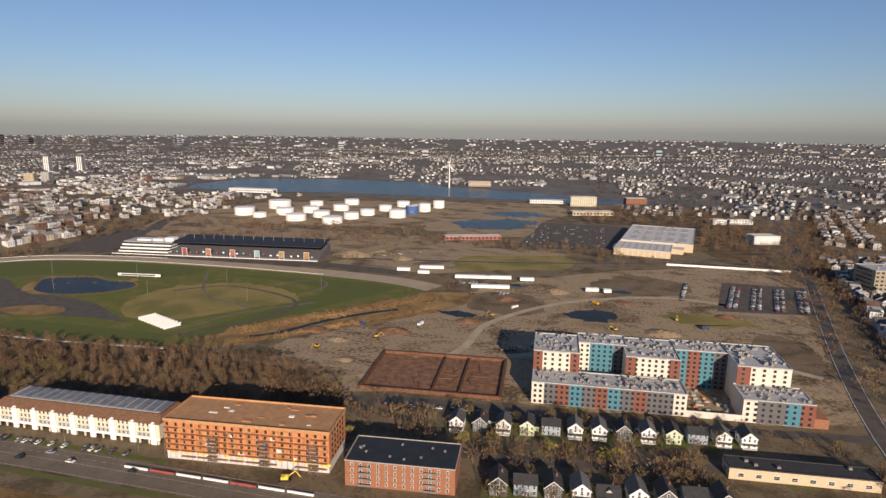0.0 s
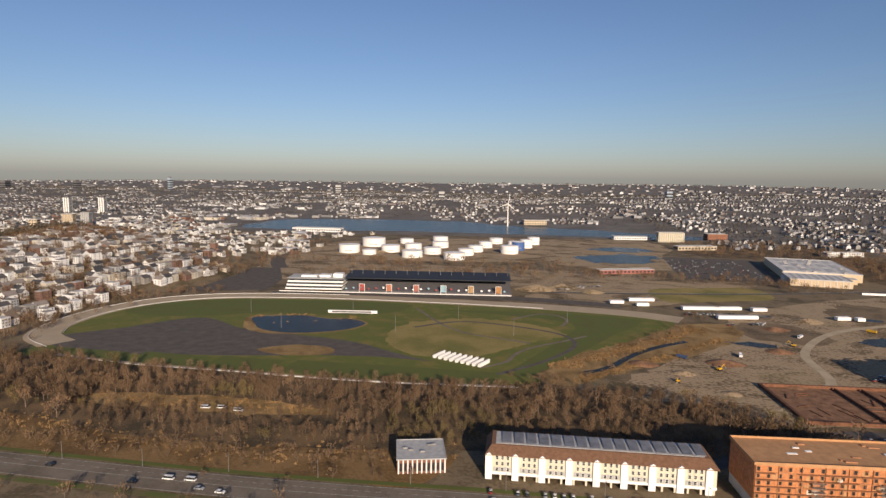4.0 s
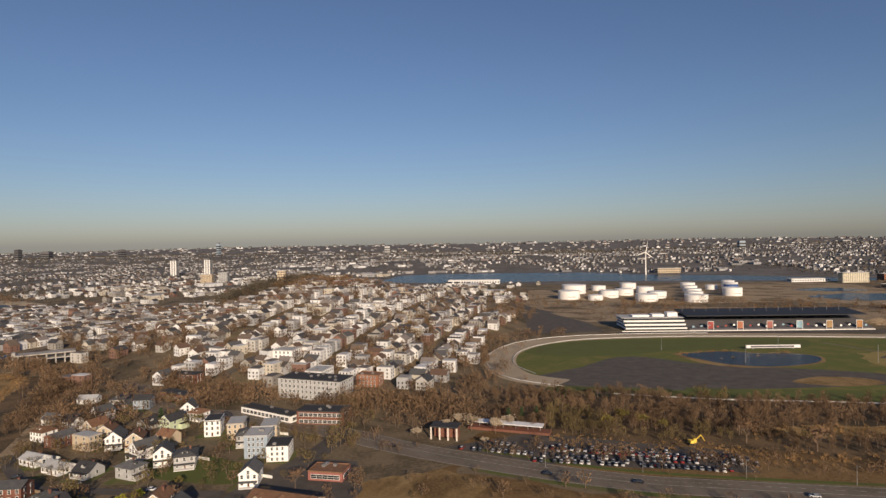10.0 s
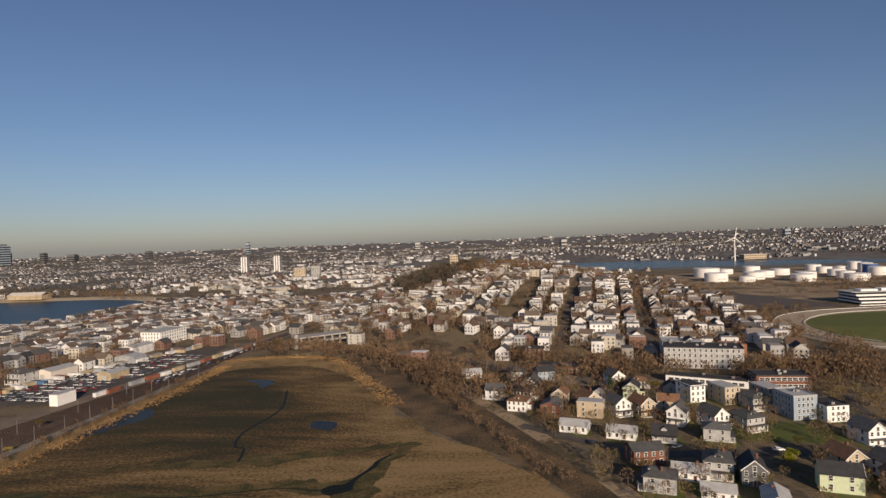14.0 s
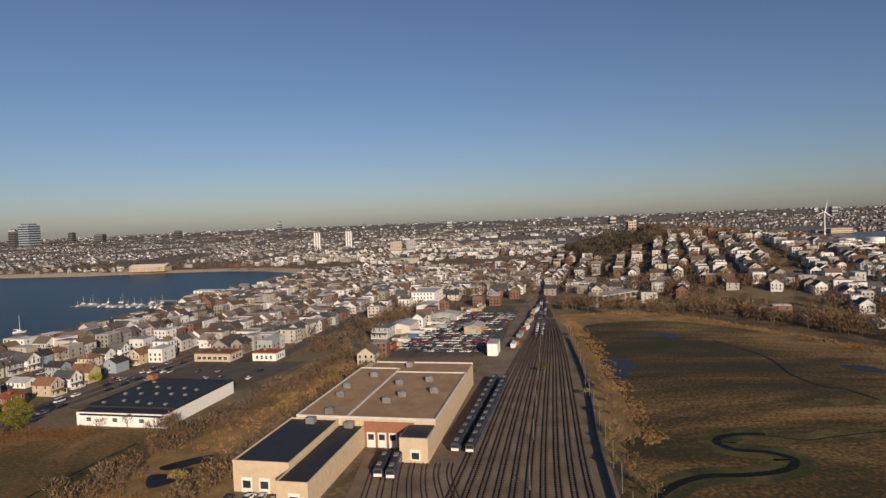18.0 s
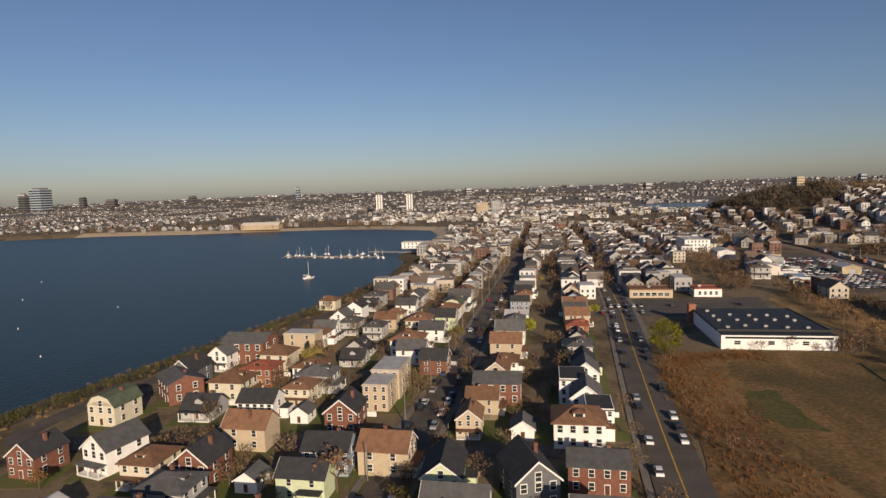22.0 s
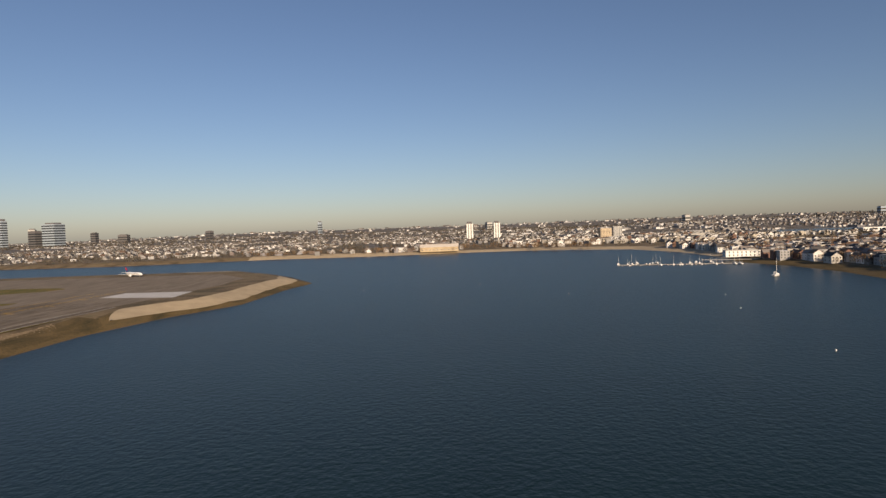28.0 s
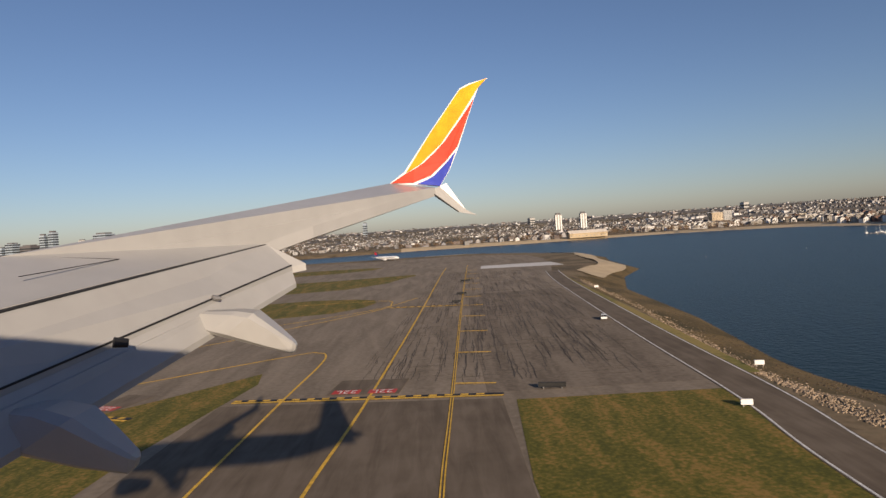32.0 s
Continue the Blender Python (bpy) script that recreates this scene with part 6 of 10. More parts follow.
block("apartment_building", -853, 422, -14, 50, 20, 14, ROOF_PALE, ROOF_DARK, "pale grey four-storey flats with dark bays", 14, 4, 8)
block("shop_building", -830, 362, -4, 30, 14, 8, BRICK, ROOF_DARK, "red brick two-storey shops", 9, 2, 3, WIN_WIDE)
block("shop_building", -868, 372, -28, 46, 9, 4.4, WHITE, ROOF_DARK, "low white row of shops", 12, 1, 2, WIN_WIDE)
block("restaurant", -803, 276, -6, 17, 11, 4.2, ROSE_BRICK, ROOF_BROWN, "low rose brick restaurant with brown roof", 5, 1, 4, WIN_WIDE)
block("apartment_building", -849, 306, 8, 12, 16, 11.5, BLUE_SIDE, ROOF_PALE, "narrow slate-blue building with white frames", 4, 4, 2)
block("apartment_building", -836, 301, 8, 11, 14, 8, WHITE, ROOF_DARK, "white cubic three-storey building", 3, 3, 1)
b = thing("townhouse_row", pose(-811, 238, 0, 0, 0, -14), "long grey-tan townhouse row with brown gable roof and dormers", "building")
part("wall", Shape().gable_wall(-15, 15, -6.5, 6.5, 0, 5.8, 2.6, "x"), DUN_SIDE, b)
part("roof", Shape().gable_roof(-15, 15, -6.5, 6.5, 5.82, 2.6, 0.5, 0.2, "x"), ROOF_BROWN, b)
for x in (-10, 0, 10):
    part("dormer", Shape().gable_wall(x - 1.3, x + 1.3, -6.2, -2, 6.0, 7.6, 0.8, "y"), DUN_SIDE, b)
    part("dormer_roof", Shape().gable_roof(x - 1.3, x + 1.3, -6.2, -2, 7.6, 0.8, 0.25, 0.15, "y"), ROOF_BROWN, b)
    part("dormer_window", Shape().box(x - 0.7, x + 0.7, -6.28, -6.18, 6.4, 7.4), GLASS, b)
    part("stair_bay", Shape().box(x + 3.4, x + 6.4, -7.4, -6.48, 0, 5.6), DUN_SIDE, b)
facade(b, -15, 15, -6.52, 1.2, 2, 10, 0.8, step=2.7)
PLOTS.append((-811, 238, 13))
block("apartment_building", -862, 462, -10, 14, 22, 11, WHITE, ROOF_PALE, "white flat-roofed three-storey flats", 4, 3, 2)
block("apartment_building", -905, 510, -8, 18, 18, 10, WHITE, ROOF_PALE, "white cubic three-storey flats", 4, 3, 2)
block("apartment_building", -820, 455, -10, 18, 12, 9, ORANGE_BRICK, ROOF_BROWN, "three-storey orange brick flats", 5, 3, 2)
block("shop_building", -952, 412, -25, 26, 10, 5, BRICK, ROOF_DARK, "low dark-roofed brick shop", 6, 1, 1, WIN_WIDE)
block("shop_building", -1432, 352, -8, 24, 14, 4.8, TAN_SIDE, ROOF_BROWN, "low tan shop with a brown roof", 6, 1, 1, WIN_WIDE)
block("shop_building", -1400, 350, -8, 15, 12, 4.6, WHITE, ROOF_RED, "small white hall with a red front", 4, 1, 1)
block("apartment_building", -1323, 575, -8, 22, 40, 13, WHITE, ROOF_PALE, "pale four-storey flats near the yard", 6, 4, 3)
block("warehouse", 135, 300, 0, 70, 12, 6, YARD_WALL, ROOF_DARK, "long low buff warehouse with glazed strips", 8, 1, 4, WIN_WIDE)
block("apartment_tower", -1048, 900, 10, 12, 12, 24, TAN_SIDE, ROOF_PALE, "square tan water tower block on the hilltop", 3, 6, 1, WIN_DARK)
tw_ = block("apartment_tower", -1817, 1985, 0, 20, 20, 57, GREY_SIDE, ROOF_DARK, "tall white residential tower with dark window rows", 6, 14, 2, WIN_WIDE)
for x in (-10.2, -1.6, 7.0):
    part("white_pier", Shape().box(x, x + 3.2, -10.4, -9.9, 0, 56), WHITE, tw_)
part("plant_room", Shape().box(-7, 7, -6, 6, 57.2, 63), SLATE, tw_)
tw_ = block("apartment_tower", -1721, 2035, 0, 20, 20, 57, GREY_SIDE, ROOF_DARK, "tall white residential tower with dark window rows", 6, 14, 2, WIN_WIDE)
for x in (-10.2, -1.6, 7.0):
    part("white_pier", Shape().box(x, x + 3.2, -10.4, -9.9, 0, 56), WHITE, tw_)
part("plant_room", Shape().box(-7, 7, -6, 6, 57.2, 63), SLATE, tw_)
block("apartment_tower", -1492, 1560, 5, 30, 18, 30, TAN_SIDE, ROOF_PALE, "tan ten-storey block of flats", 7, 9, 2)
block("apartment_tower", -1455, 1580, 5, 24, 18, 33, GREY_SIDE, ROOF_PALE, "grey ten-storey block of flats", 5, 10, 2)
block("apartment_block", 100, 1440, 5, 60, 18, 22, CREAM, ROOF_PALE, "cream seven-storey block of flats", 12, 7, 3)
block("shop_row", -104, 940, 15, 90, 14, 6, ROSE_BRICK, ROOF_PALE, "long low rose brick shop row with pale roof", 14, 1, 4, WIN_WIDE)
block("warehouse", -770, 1520, -4, 130, 26, 9, WHITE, PALE_CONCRETE, "long white riverside warehouse", 20, 1, 5, WIN_WIDE)
block("warehouse", -190, 1880, 8, 70, 30, 14, TAN_SIDE, ROOF_PALE, "tan brick power house by the river", 9, 2, 3, WIN_WIDE)
block("warehouse", 20, 1480, 5, 90, 24, 7, WHITE, ROOF_PALE, "long white riverside shed", 15, 1, 3, WIN_WIDE)
block("shop_row", 108, 1285, 13, 86, 22, 8, TAN_SIDE, ROOF_PALE, "low tan brick hall beyond the store", 12, 1, 4, WIN_WIDE)
block("apartment_building", 354, 1012, 13, 42, 24, 13, WHITE, PALE_CONCRETE, "white stepped four-storey flats among trees", 9, 4, 3)
block("shop_row", 340, 1214, 13, 26, 16, 9, WHITE, PALE_CONCRETE, "pale low hall among bare trees", 5, 2, 1)
block("shop_row", 383, 1226, 13, 46, 14, 8, WHITE, PALE_CONCRETE, "white low hall with a stepped roof", 8, 2, 2)
block("office_building", 392, 722, 8, 64, 36, 27, DUN_SIDE, ROOF_PALE, "dun six-storey block with a white flat roof", 12, 6, 6, WIN_WIDE)
block("apartment_block", 230, 1520, 10, 50, 22, 14, ORANGE_BRICK, ROOF_PALE, "long brick block beside the river road", 10, 4, 2)
block("shop_building", -968, 458, -8, 20, 11, 7, BRICK, ROOF_DARK, "brown brick two-storey shop by the highway", 5, 2, 1)
b = thing("site_wall", pose(0, 0, 0), "long white hoarding along the road behind the site", "hoarding")
for i in range(15):
    x0, y0, x1, y1 = 168 + i * 9.9, 807 - i * 0.67, 177.6 + i * 9.9, 806.4 - i * 0.67
    part("panel", ribbon_shape([(x0, y0), (x1, y1)], 0.3, 2.6, thick=2.6), WHITE, b)
b = thing("concrete_deck", pose(-1153, 540, 0.05, 0, 0, 38), "grey concrete station deck on pillars", "deck")
for z in (4.6, 9.2):
    part("slab", Shape().box(-24, 24, -8, 8, z, z + 1.1), CONCRETE, b)
for i in range(7):
    for y in (-6.5, 6.5):
        part("pillar", Shape().box(-22.6 + i * 7.4, -21.4 + i * 7.4, y - 0.6, y + 0.6, 0, 9.2), CONCRETE, b)
part("stair_tower", Shape().box(-27, -24.1, -4, 5, 0, 12.5), CONCRETE, b)
block("yacht_club", -1592, 690, -10, 40, 12, 7, WHITE, ROOF_PALE, "white yacht club on the pier", 8, 2, 1)

b = thing("hangar", pose(-1937, 1165, 0, 0, 0, 0), "long tan arched-roof hall beside the beach", "hall")
part("wall", Shape().box(-37, 37, -14, 14, 0, 9), SAND, b)
part("roof", Shape().gable_roof(-37, 37, -14, 14, 9, 5, 0.6, 0.3, "x"), BEIGE, b)
for i in range(10):
    part("window", WIN_WIDE, None, b, at=pose(-33 + i * 7.3, -14.02, 3))


# ---- scattered stuff ----
def arrays_mesh(name, verts, loops, totals, mats, mis=None):
    me = bpy.data.meshes.new(name)
    me.vertices.add(len(verts))
    me.vertices.foreach_set("co", np.ascontiguousarray(verts, np.float32).ravel())
    me.loops.add(len(loops))
    me.loops.foreach_set("vertex_index", np.ascontiguousarray(loops, np.int32))
    me.polygons.add(len(totals))
    totals = np.asarray(totals, np.int32)
    me.polygons.foreach_set("loop_start", np.concatenate([[0], np.cumsum(totals)[:-1]]).astype(np.int32))
    for m in mats:
        me.materials.append(m)
    if mis is not None:
        me.polygons.foreach_set("material_index", np.asarray(mis, np.int32))
    me.update(calc_edges=True)
    me.validate()
    return me


def template(*shapes):
    v, l, t, m, n = [], [], [], [], 0
    for i, s in enumerate(shapes):
        v += s.v
        for f in s.f:
            l += [k + n for k in f]
            t.append(len(f))
            m.append(i)
        n += len(s.v)
    return np.array(v, float), np.array(l), t, m


def scatter(name, templates, spots, mats, label, category, seed=1):
    """Joins many turned and scaled copies of a few shapes into one mesh."""
    r = np.random.RandomState(seed)
    vs, ls, ts, ms, n = [], [], [], [], 0
    for x, y, size in spots:
        v, l, t, m = templates[r.randint(len(templates))]
        a = r.uniform(0, 6.28)
        c, s_ = math.cos(a) * size, math.sin(a) * size
        z = float(land(np.float64(x), np.float64(y)))
        vs.append(np.stack([v[:, 0] * c - v[:, 1] * s_ + x, v[:, 0] * s_ + v[:, 1] * c + y, v[:, 2] * size * r.uniform(0.85, 1.15) + z], 1))
        ls.append(l + n)
        ts += t
        ms += m
        n += len(v)
    me = arrays_mesh(name, np.concatenate(vs), np.concatenate(ls), ts, mats, ms)
    return tagged(new(name, me), label, category, kind="stuff")


def houses_stuff(name, lots, label, windows=True, plain=False):
    """Joined houses: walls, gabled or flat roofs, and their windows."""
    s = Shape()
    for x, y, turn, w, d, h, flat in lots:
        z = float(land(np.float64(x), np.float64(y)))
        one = Shape()
        if flat:
            one.box(-w / 2, w / 2, -d / 2, d / 2, -2, h, 0)
            one.box(-w / 2 + 0.3, w / 2 - 0.3, -d / 2 + 0.3, d / 2 - 0.3, h - 0.1, h + 0.25, 2)
        elif plain:
            along = "y" if w < d else "x"
            one.gable_wall(-w / 2, w / 2, -d / 2, d / 2, -2, h, min(w, d) * 0.36, along, 0)
            one.m[4] = one.m[5] = 1
        else:
            along = "y" if w < d else "x"
            rise = min(w, d) * 0.36
            one.gable_wall(-w / 2, w / 2, -d / 2, d / 2, -2, h, rise, along, 0)
            one.gable_roof(-w / 2, w / 2, -d / 2, d / 2, h + 0.02, rise, 0.4, 0.25, along, 1)
        if windows:
            k = 3 if w > 8.5 else 2
            for st in range(max(1, int(h / 2.9))):
                for i in range(k):
                    a = -w / 2 + w * (i + 0.5) / k
                    z0, z1 = 1.2 + 2.8 * st, 2.7 + 2.8 * st
                    one.add([(a - 0.55, -d / 2 - 0.06, z0), (a + 0.55, -d / 2 - 0.06, z0), (a + 0.55, -d / 2 - 0.06, z1), (a - 0.55, -d / 2 - 0.06, z1)], [(0, 1, 2, 3)], 3)
                for b_ in (-d / 4, d / 4):
                    for xw in (-w / 2 - 0.06, w / 2 + 0.06):
                        one.add([(xw, b_ - 0.5, z0), (xw, b_ + 0.5, z0), (xw, b_ + 0.5, z1), (xw, b_ - 0.5, z1)], [(0, 1, 2, 3)], 3)
        c, q = math.cos(radians(turn)), math.sin(radians(turn))
        n = len(s.v)
        s.v += [(p[0] * c - p[1] * q + x, p[0] * q + p[1] * c + y, p[2] + z) for p in one.v]
        s.f += [tuple(i + n for i in f) for f in one.f]
        s.m += one.m
    me = s.mesh(name, [FAR_WALL if windows else HAZED_WALL, FAR_ROOF, FAR_FLAT, GLASS])
    return tagged(new(name, me), label, "houses", kind="stuff")


KEEP_CLEAR = [[(-1905, 1130), (-1905, 1240), (-1770, 1240), (-1770, 1130)], [(-1710, 60), (-1636, 60), (-1636, 134), (-1655, 136), (-1655, 152), (-1710, 160)], DIRT_EDGE, YARD_EDGE, MARSH_EDGE, [(-735, 425), (-735, 700), (-100, 700), (-100, 400)], [(-600, 690), (-600, 800), (-270, 800), (-270, 690)], [(-660, 880), (-660, 1420), (170, 1450), (260, 860)],
              [(-1040, 1500), (-1040, 1920), (-807, 2000), (-586, 2040), (-390, 1980), (-290, 1850), (0, 1720), (270, 1590), (270, 1440), (-300, 1440)], [(90, 840), (90, 1060), (290, 1060), (290, 840)],
              [(-1355, 130), (-1355, 300), (-1270, 300), (-1270, 130)], [(-1480, 100), (-1480, 345), (-1345, 345), (-1345, 100)], [(-1330, 340), (-1290, 545), (-1240, 545), (-1255, 345)],
              [(-4300, -800), (-4300, 790), (-2040, 790), (-2040, -800)], [(-320, 230), (-320, 300), (-25, 300), (-25, 230)], [(-10, 355), (-10, 440), (190, 440), (190, 340)], [(90, 285), (90, 312), (180, 312), (180, 285)],
              [(-1240, 440), (-1240, 540), (-1070, 540), (-1070, 440)], [(-800, 300), (-720, 350), (-590, 330), (-590, 250), (-720, 250)]]
ROAD_LINES = [curve_through(p, 4) for p in (ST_A, ST_B, [(-1150, 700), (-1085, 610), (-1035, 505), (-1000, 440), (-942, 384), (-890, 372), (-819, 342), (-760, 310)], [(-1664, 155), (-1560, 149), (-1492, 140)],
              [(-1041, 412), (-998, 325), (-971, 264), (-952, 215)], [(-850, 200), (-835, 260), (-820, 300), (-812, 338)], [(-985, 296), (-940, 258), (-906, 255), (-845, 254)], [(200, 350), (242, 506), (335, 800)],
              [(-1664, 155), (-1661, 192), (-1640, 250), (-1614, 325), (-1588, 430)])]


def free(x, y, gap=9.0, roads=True):
    if any(inside(x, y, p) for p in KEEP_CLEAR):
        return False
    if shore_distance(np.array([float(x)]), np.array([float(y)]))[0] < 24:
        return False
    if roads and any((x - a) ** 2 + (y - b) ** 2 < (gap + 7) ** 2 for line in ROAD_LINES for a, b in line):
        return False
    return True


def lots_in(x0, x1, y0, y1, turn, du, dv, fill, rng, street=3, loose=0.1):
    """Lots on a jittered street grid turned by some degrees."""
    c, s_ = math.cos(radians(turn)), math.sin(radians(turn))
    cx, cy = (x0 + x1) / 2, (y0 + y1) / 2
    r = math.hypot(x1 - x0, y1 - y0) / 2
    out = []
    nu, nv = int(2 * r / du), int(2 * r / dv)
    for i in range(nu):
        for j in range(nv):
            if rng.random() > fill or (street and i % (street * 3) == 0) or (street and j % street == 0 and rng.random() < 0.6):
                continue
            u, v = -r + i * du + rng.uniform(-loose, loose) * du, -r + j * dv + rng.uniform(-loose, loose) * dv
            x, y = cx + u * c - v * s_, cy + u * s_ + v * c
            if x0 <= x <= x1 and y0 <= y <= y1:
                out.append((x, y))
    return out


# named houses near the flight
place_house("grey_hip", -1340, 412, -12, 1.2, near=-6)
for kind, x, y, turn in (("tan_gable", -947, 325, 18), ("white_gable", -934, 314, 18), ("tan_gable", -922, 313, 20), ("white_gable", -908, 298, -30), ("white_gable", -894, 292, 22), ("grey_hip", -880, 288, 20),
                         ("decker", -889, 338, 15), ("tan_decker", -873, 333, 15), ("grey_hip", -862, 321, 12), ("tan_decker", -852, 330, 12), ("white_gable", -838, 268, 10), ("white_gable", -853, 229, 12),
                         ("white_low", -940, 277, -20), ("white_low", -960, 287, -20), ("brick_block", -938, 246, 10), ("bungalow", -922, 274, -15), ("white_low", -925, 230, -18), ("white_low", -1012, 402, 10),
                         ("grey_hip", -982, 392, 10), ("blue_grey", -964, 390, 10), ("bungalow", -986, 352, 12), ("tan_gable", -865, 237, 10), ("white_gable", -923, 374, 15), ("charcoal", -904, 226, -15)):
    place_house(kind, x, y, turn, near=-2)
for kind, x, y, turn, size in (("gambrel", -1647, 171, -12, 1), ("bungalow", -1621, 174, -6, 1), ("colonial", -1602, 170, -6, 1), ("brick_gable", -1575, 162, -6, 1), ("garage", -1589, 168, -8, 0.9), ("red_roof", -1613, 204, -8, 1),
                               ("stucco", -1596, 206, -8, 0.9), ("brick_block", -1628, 234, -8, 1.35), ("brick_block", -1636, 190, -50, 1.1), ("brick_gable", -1647, 138, -12, 0.9), ("white_gable", -1629, 141, -22, 1),
                               ("foursquare", -1616, 133, -10, 0.9), ("brick_gable", -1603, 132, -8, 1), ("garage", -1590, 128, -8, 0.9), ("blue_grey", -1574, 137, -5, 1), ("tan_gable", -1560, 136, 80, 1), ("green_gable", -1546, 125, -5, 1),
                               ("charcoal", -1528, 122, 12, 1.1), ("brick_block", -1531, 182, -6, 1.1), ("tan_gable", -1540, 158, -6, 0.8), ("garage", -1526, 154, -6, 1), ("stucco", -1512, 150, -8, 1.1), ("decker", -1508, 181, -8, 0.9),
                               ("stucco", -1564, 238, -8, 1.1), ("foursquare", -1562, 274, -8, 1.1), ("grey_hip", -1582, 268, -8, 0.9), ("grey_hip", -1595, 278, -8, 0.9), ("bungalow", -1584, 226, -8, 0.9), ("brick_gable", -1552, 212, 80, 0.9),
                               ("decker", -1505, 158, -8, 0.8), ("tan_gable", -1536, 172, 82, 0.8)):
    place_house(kind, x, y, turn, size, near=-6)
# gabled rows beside the new complex
for i in range(13):
    place_house(("white_gable", "charcoal", "white_gable", "green_gable", "blue_grey", "white_gable")[i % 6], -42 + i * 13.5, 322 + i * 0.9, 0, 0.95, near=-6)
for i in range(9):
    place_house(("charcoal", "blue_grey", "charcoal", "white_gable", "bungalow", "white_gable")[i % 6], -14 + i * 13, 264 + i * 0.6, 3, 1.0, near=-6)

hr = random.Random(77)
KINDS, WEIGHTS = list(HOUSES), (9, 5, 8, 9, 1, 2, 2, 2, 2, 5, 3, 3, 4, 7, 5, 1, 2, 2)


def street_rows(p0, p1, offsets, gap, rng):
    """Lots along a straight street: place and the street's turn."""
    d = Vector((p1[0] - p0[0], p1[1] - p0[1]))
    n = int(d.length / gap)
    d.normalize()
    turn = math.degrees(math.atan2(d.y, d.x)) - 90
    out = []
    for off in offsets:
        for i in range(n):
            u = (i + 0.5) * gap + rng.uniform(-1, 1)
            out.append((p0[0] + d.x * u + d.y * off + rng.uniform(-0.8, 0.8), p0[1] + d.y * u - d.x * off, turn))
    return out


near_lots = street_rows((-1563, 95), (-1490, 560), (-18, -44, -68, -92, 17, 45), 11.2, hr)
near_lots += [(x, y, -18) for x, y in lots_in(-1000, -832, 205, 400, -18, 19, 21, 0.6, hr, street=0)]
rest = []
budget = 86
MARSH_SIDE = [(-1200, 620), (-1052, 430), (-985, 300), (-938, 160), (-1200, 100)]
for x, y, turn in sorted(near_lots, key=lambda p: p[1]):
    if not free(x, y, 4.0) or inside(x, y, MARSH_SIDE) or any((x - px) ** 2 + (y - py) ** 2 < (4.9 + pr) ** 2 for px, py, pr in PLOTS):
        continue
    if budget > 0 and y < 400:
        if place_house(hr.choices(KINDS, WEIGHTS)[0], x, y, turn + hr.choice([0, 0, 90, -90]), hr.uniform(0.85, 1.05), near=0.5):
            budget -= 1
    else:
        rest.append((x, y, turn))
HILL_WOOD = [(-1140, 880), (-1112, 800), (-1045, 795), (-1015, 860), (-1000, 960), (-1060, 1050), (-1135, 1010)]
mid, hill_spots = [], []


def hill_tree(x, y):
    for _ in range(3):
        hill_spots.append((x + hr.uniform(-5, 5), y + hr.uniform(-5, 5), hr.uniform(0.6, 1.1)))
    return False


rest += street_rows((-1255, 700), (-1015, 566), (9, 24), 11.0, hr) + street_rows((-1008, 560), (-880, 500), (8, 24), 11.5, hr)
filler = [(x, y, -12) for x, y in lots_in(-1280, -740, 440, 1000, -12, 15, 19, 0.32, hr, street=0)]
filler += [(x, y, -8) for x, y in lots_in(-1600, -1290, 330, 1000, -8, 15, 19, 0.55, hr, street=0)]
HILL_STREETS = [((-872, 470), (-785, 930)), ((-945, 470), (-850, 930)), ((-1030, 560), (-940, 930)), ((-1110, 600), (-1010, 940)), ((-800, 470), (-725, 860)), ((-1190, 640), (-1100, 960)), ((-1270, 600), (-1180, 1000))]
YARD_STREETS = [((-1447, 372), (-1380, 860)), ((-1395, 360), (-1330, 860)), ((-1494, 560), (-1430, 1000)), ((-1560, 580), (-1500, 1000)), ((-1340, 600), (-1280, 980))]
EAST_STREETS = [((300, 420), (430, 900)), ((370, 400), (500, 900)), ((440, 400), (600, 1000)), ((250, 270), (300, 400)), ((520, 500), (700, 1100)), ((480, 1000), (620, 1400))]
STREET_LINES = ROAD_LINES[:3] + HILL_STREETS + YARD_STREETS + EAST_STREETS


def off_street(x, y, gap):
    """True where no house would stand on a street."""
    for line in STREET_LINES:
        for (ax, ay), (bx, by) in zip(line, line[1:]):
            dx, dy = bx - ax, by - ay
            u = min(1.0, max(0.0, ((x - ax) * dx + (y - ay) * dy) / (dx * dx + dy * dy)))
            if math.hypot(x - ax - u * dx, y - ay - u * dy) < gap:
                return False
    return True


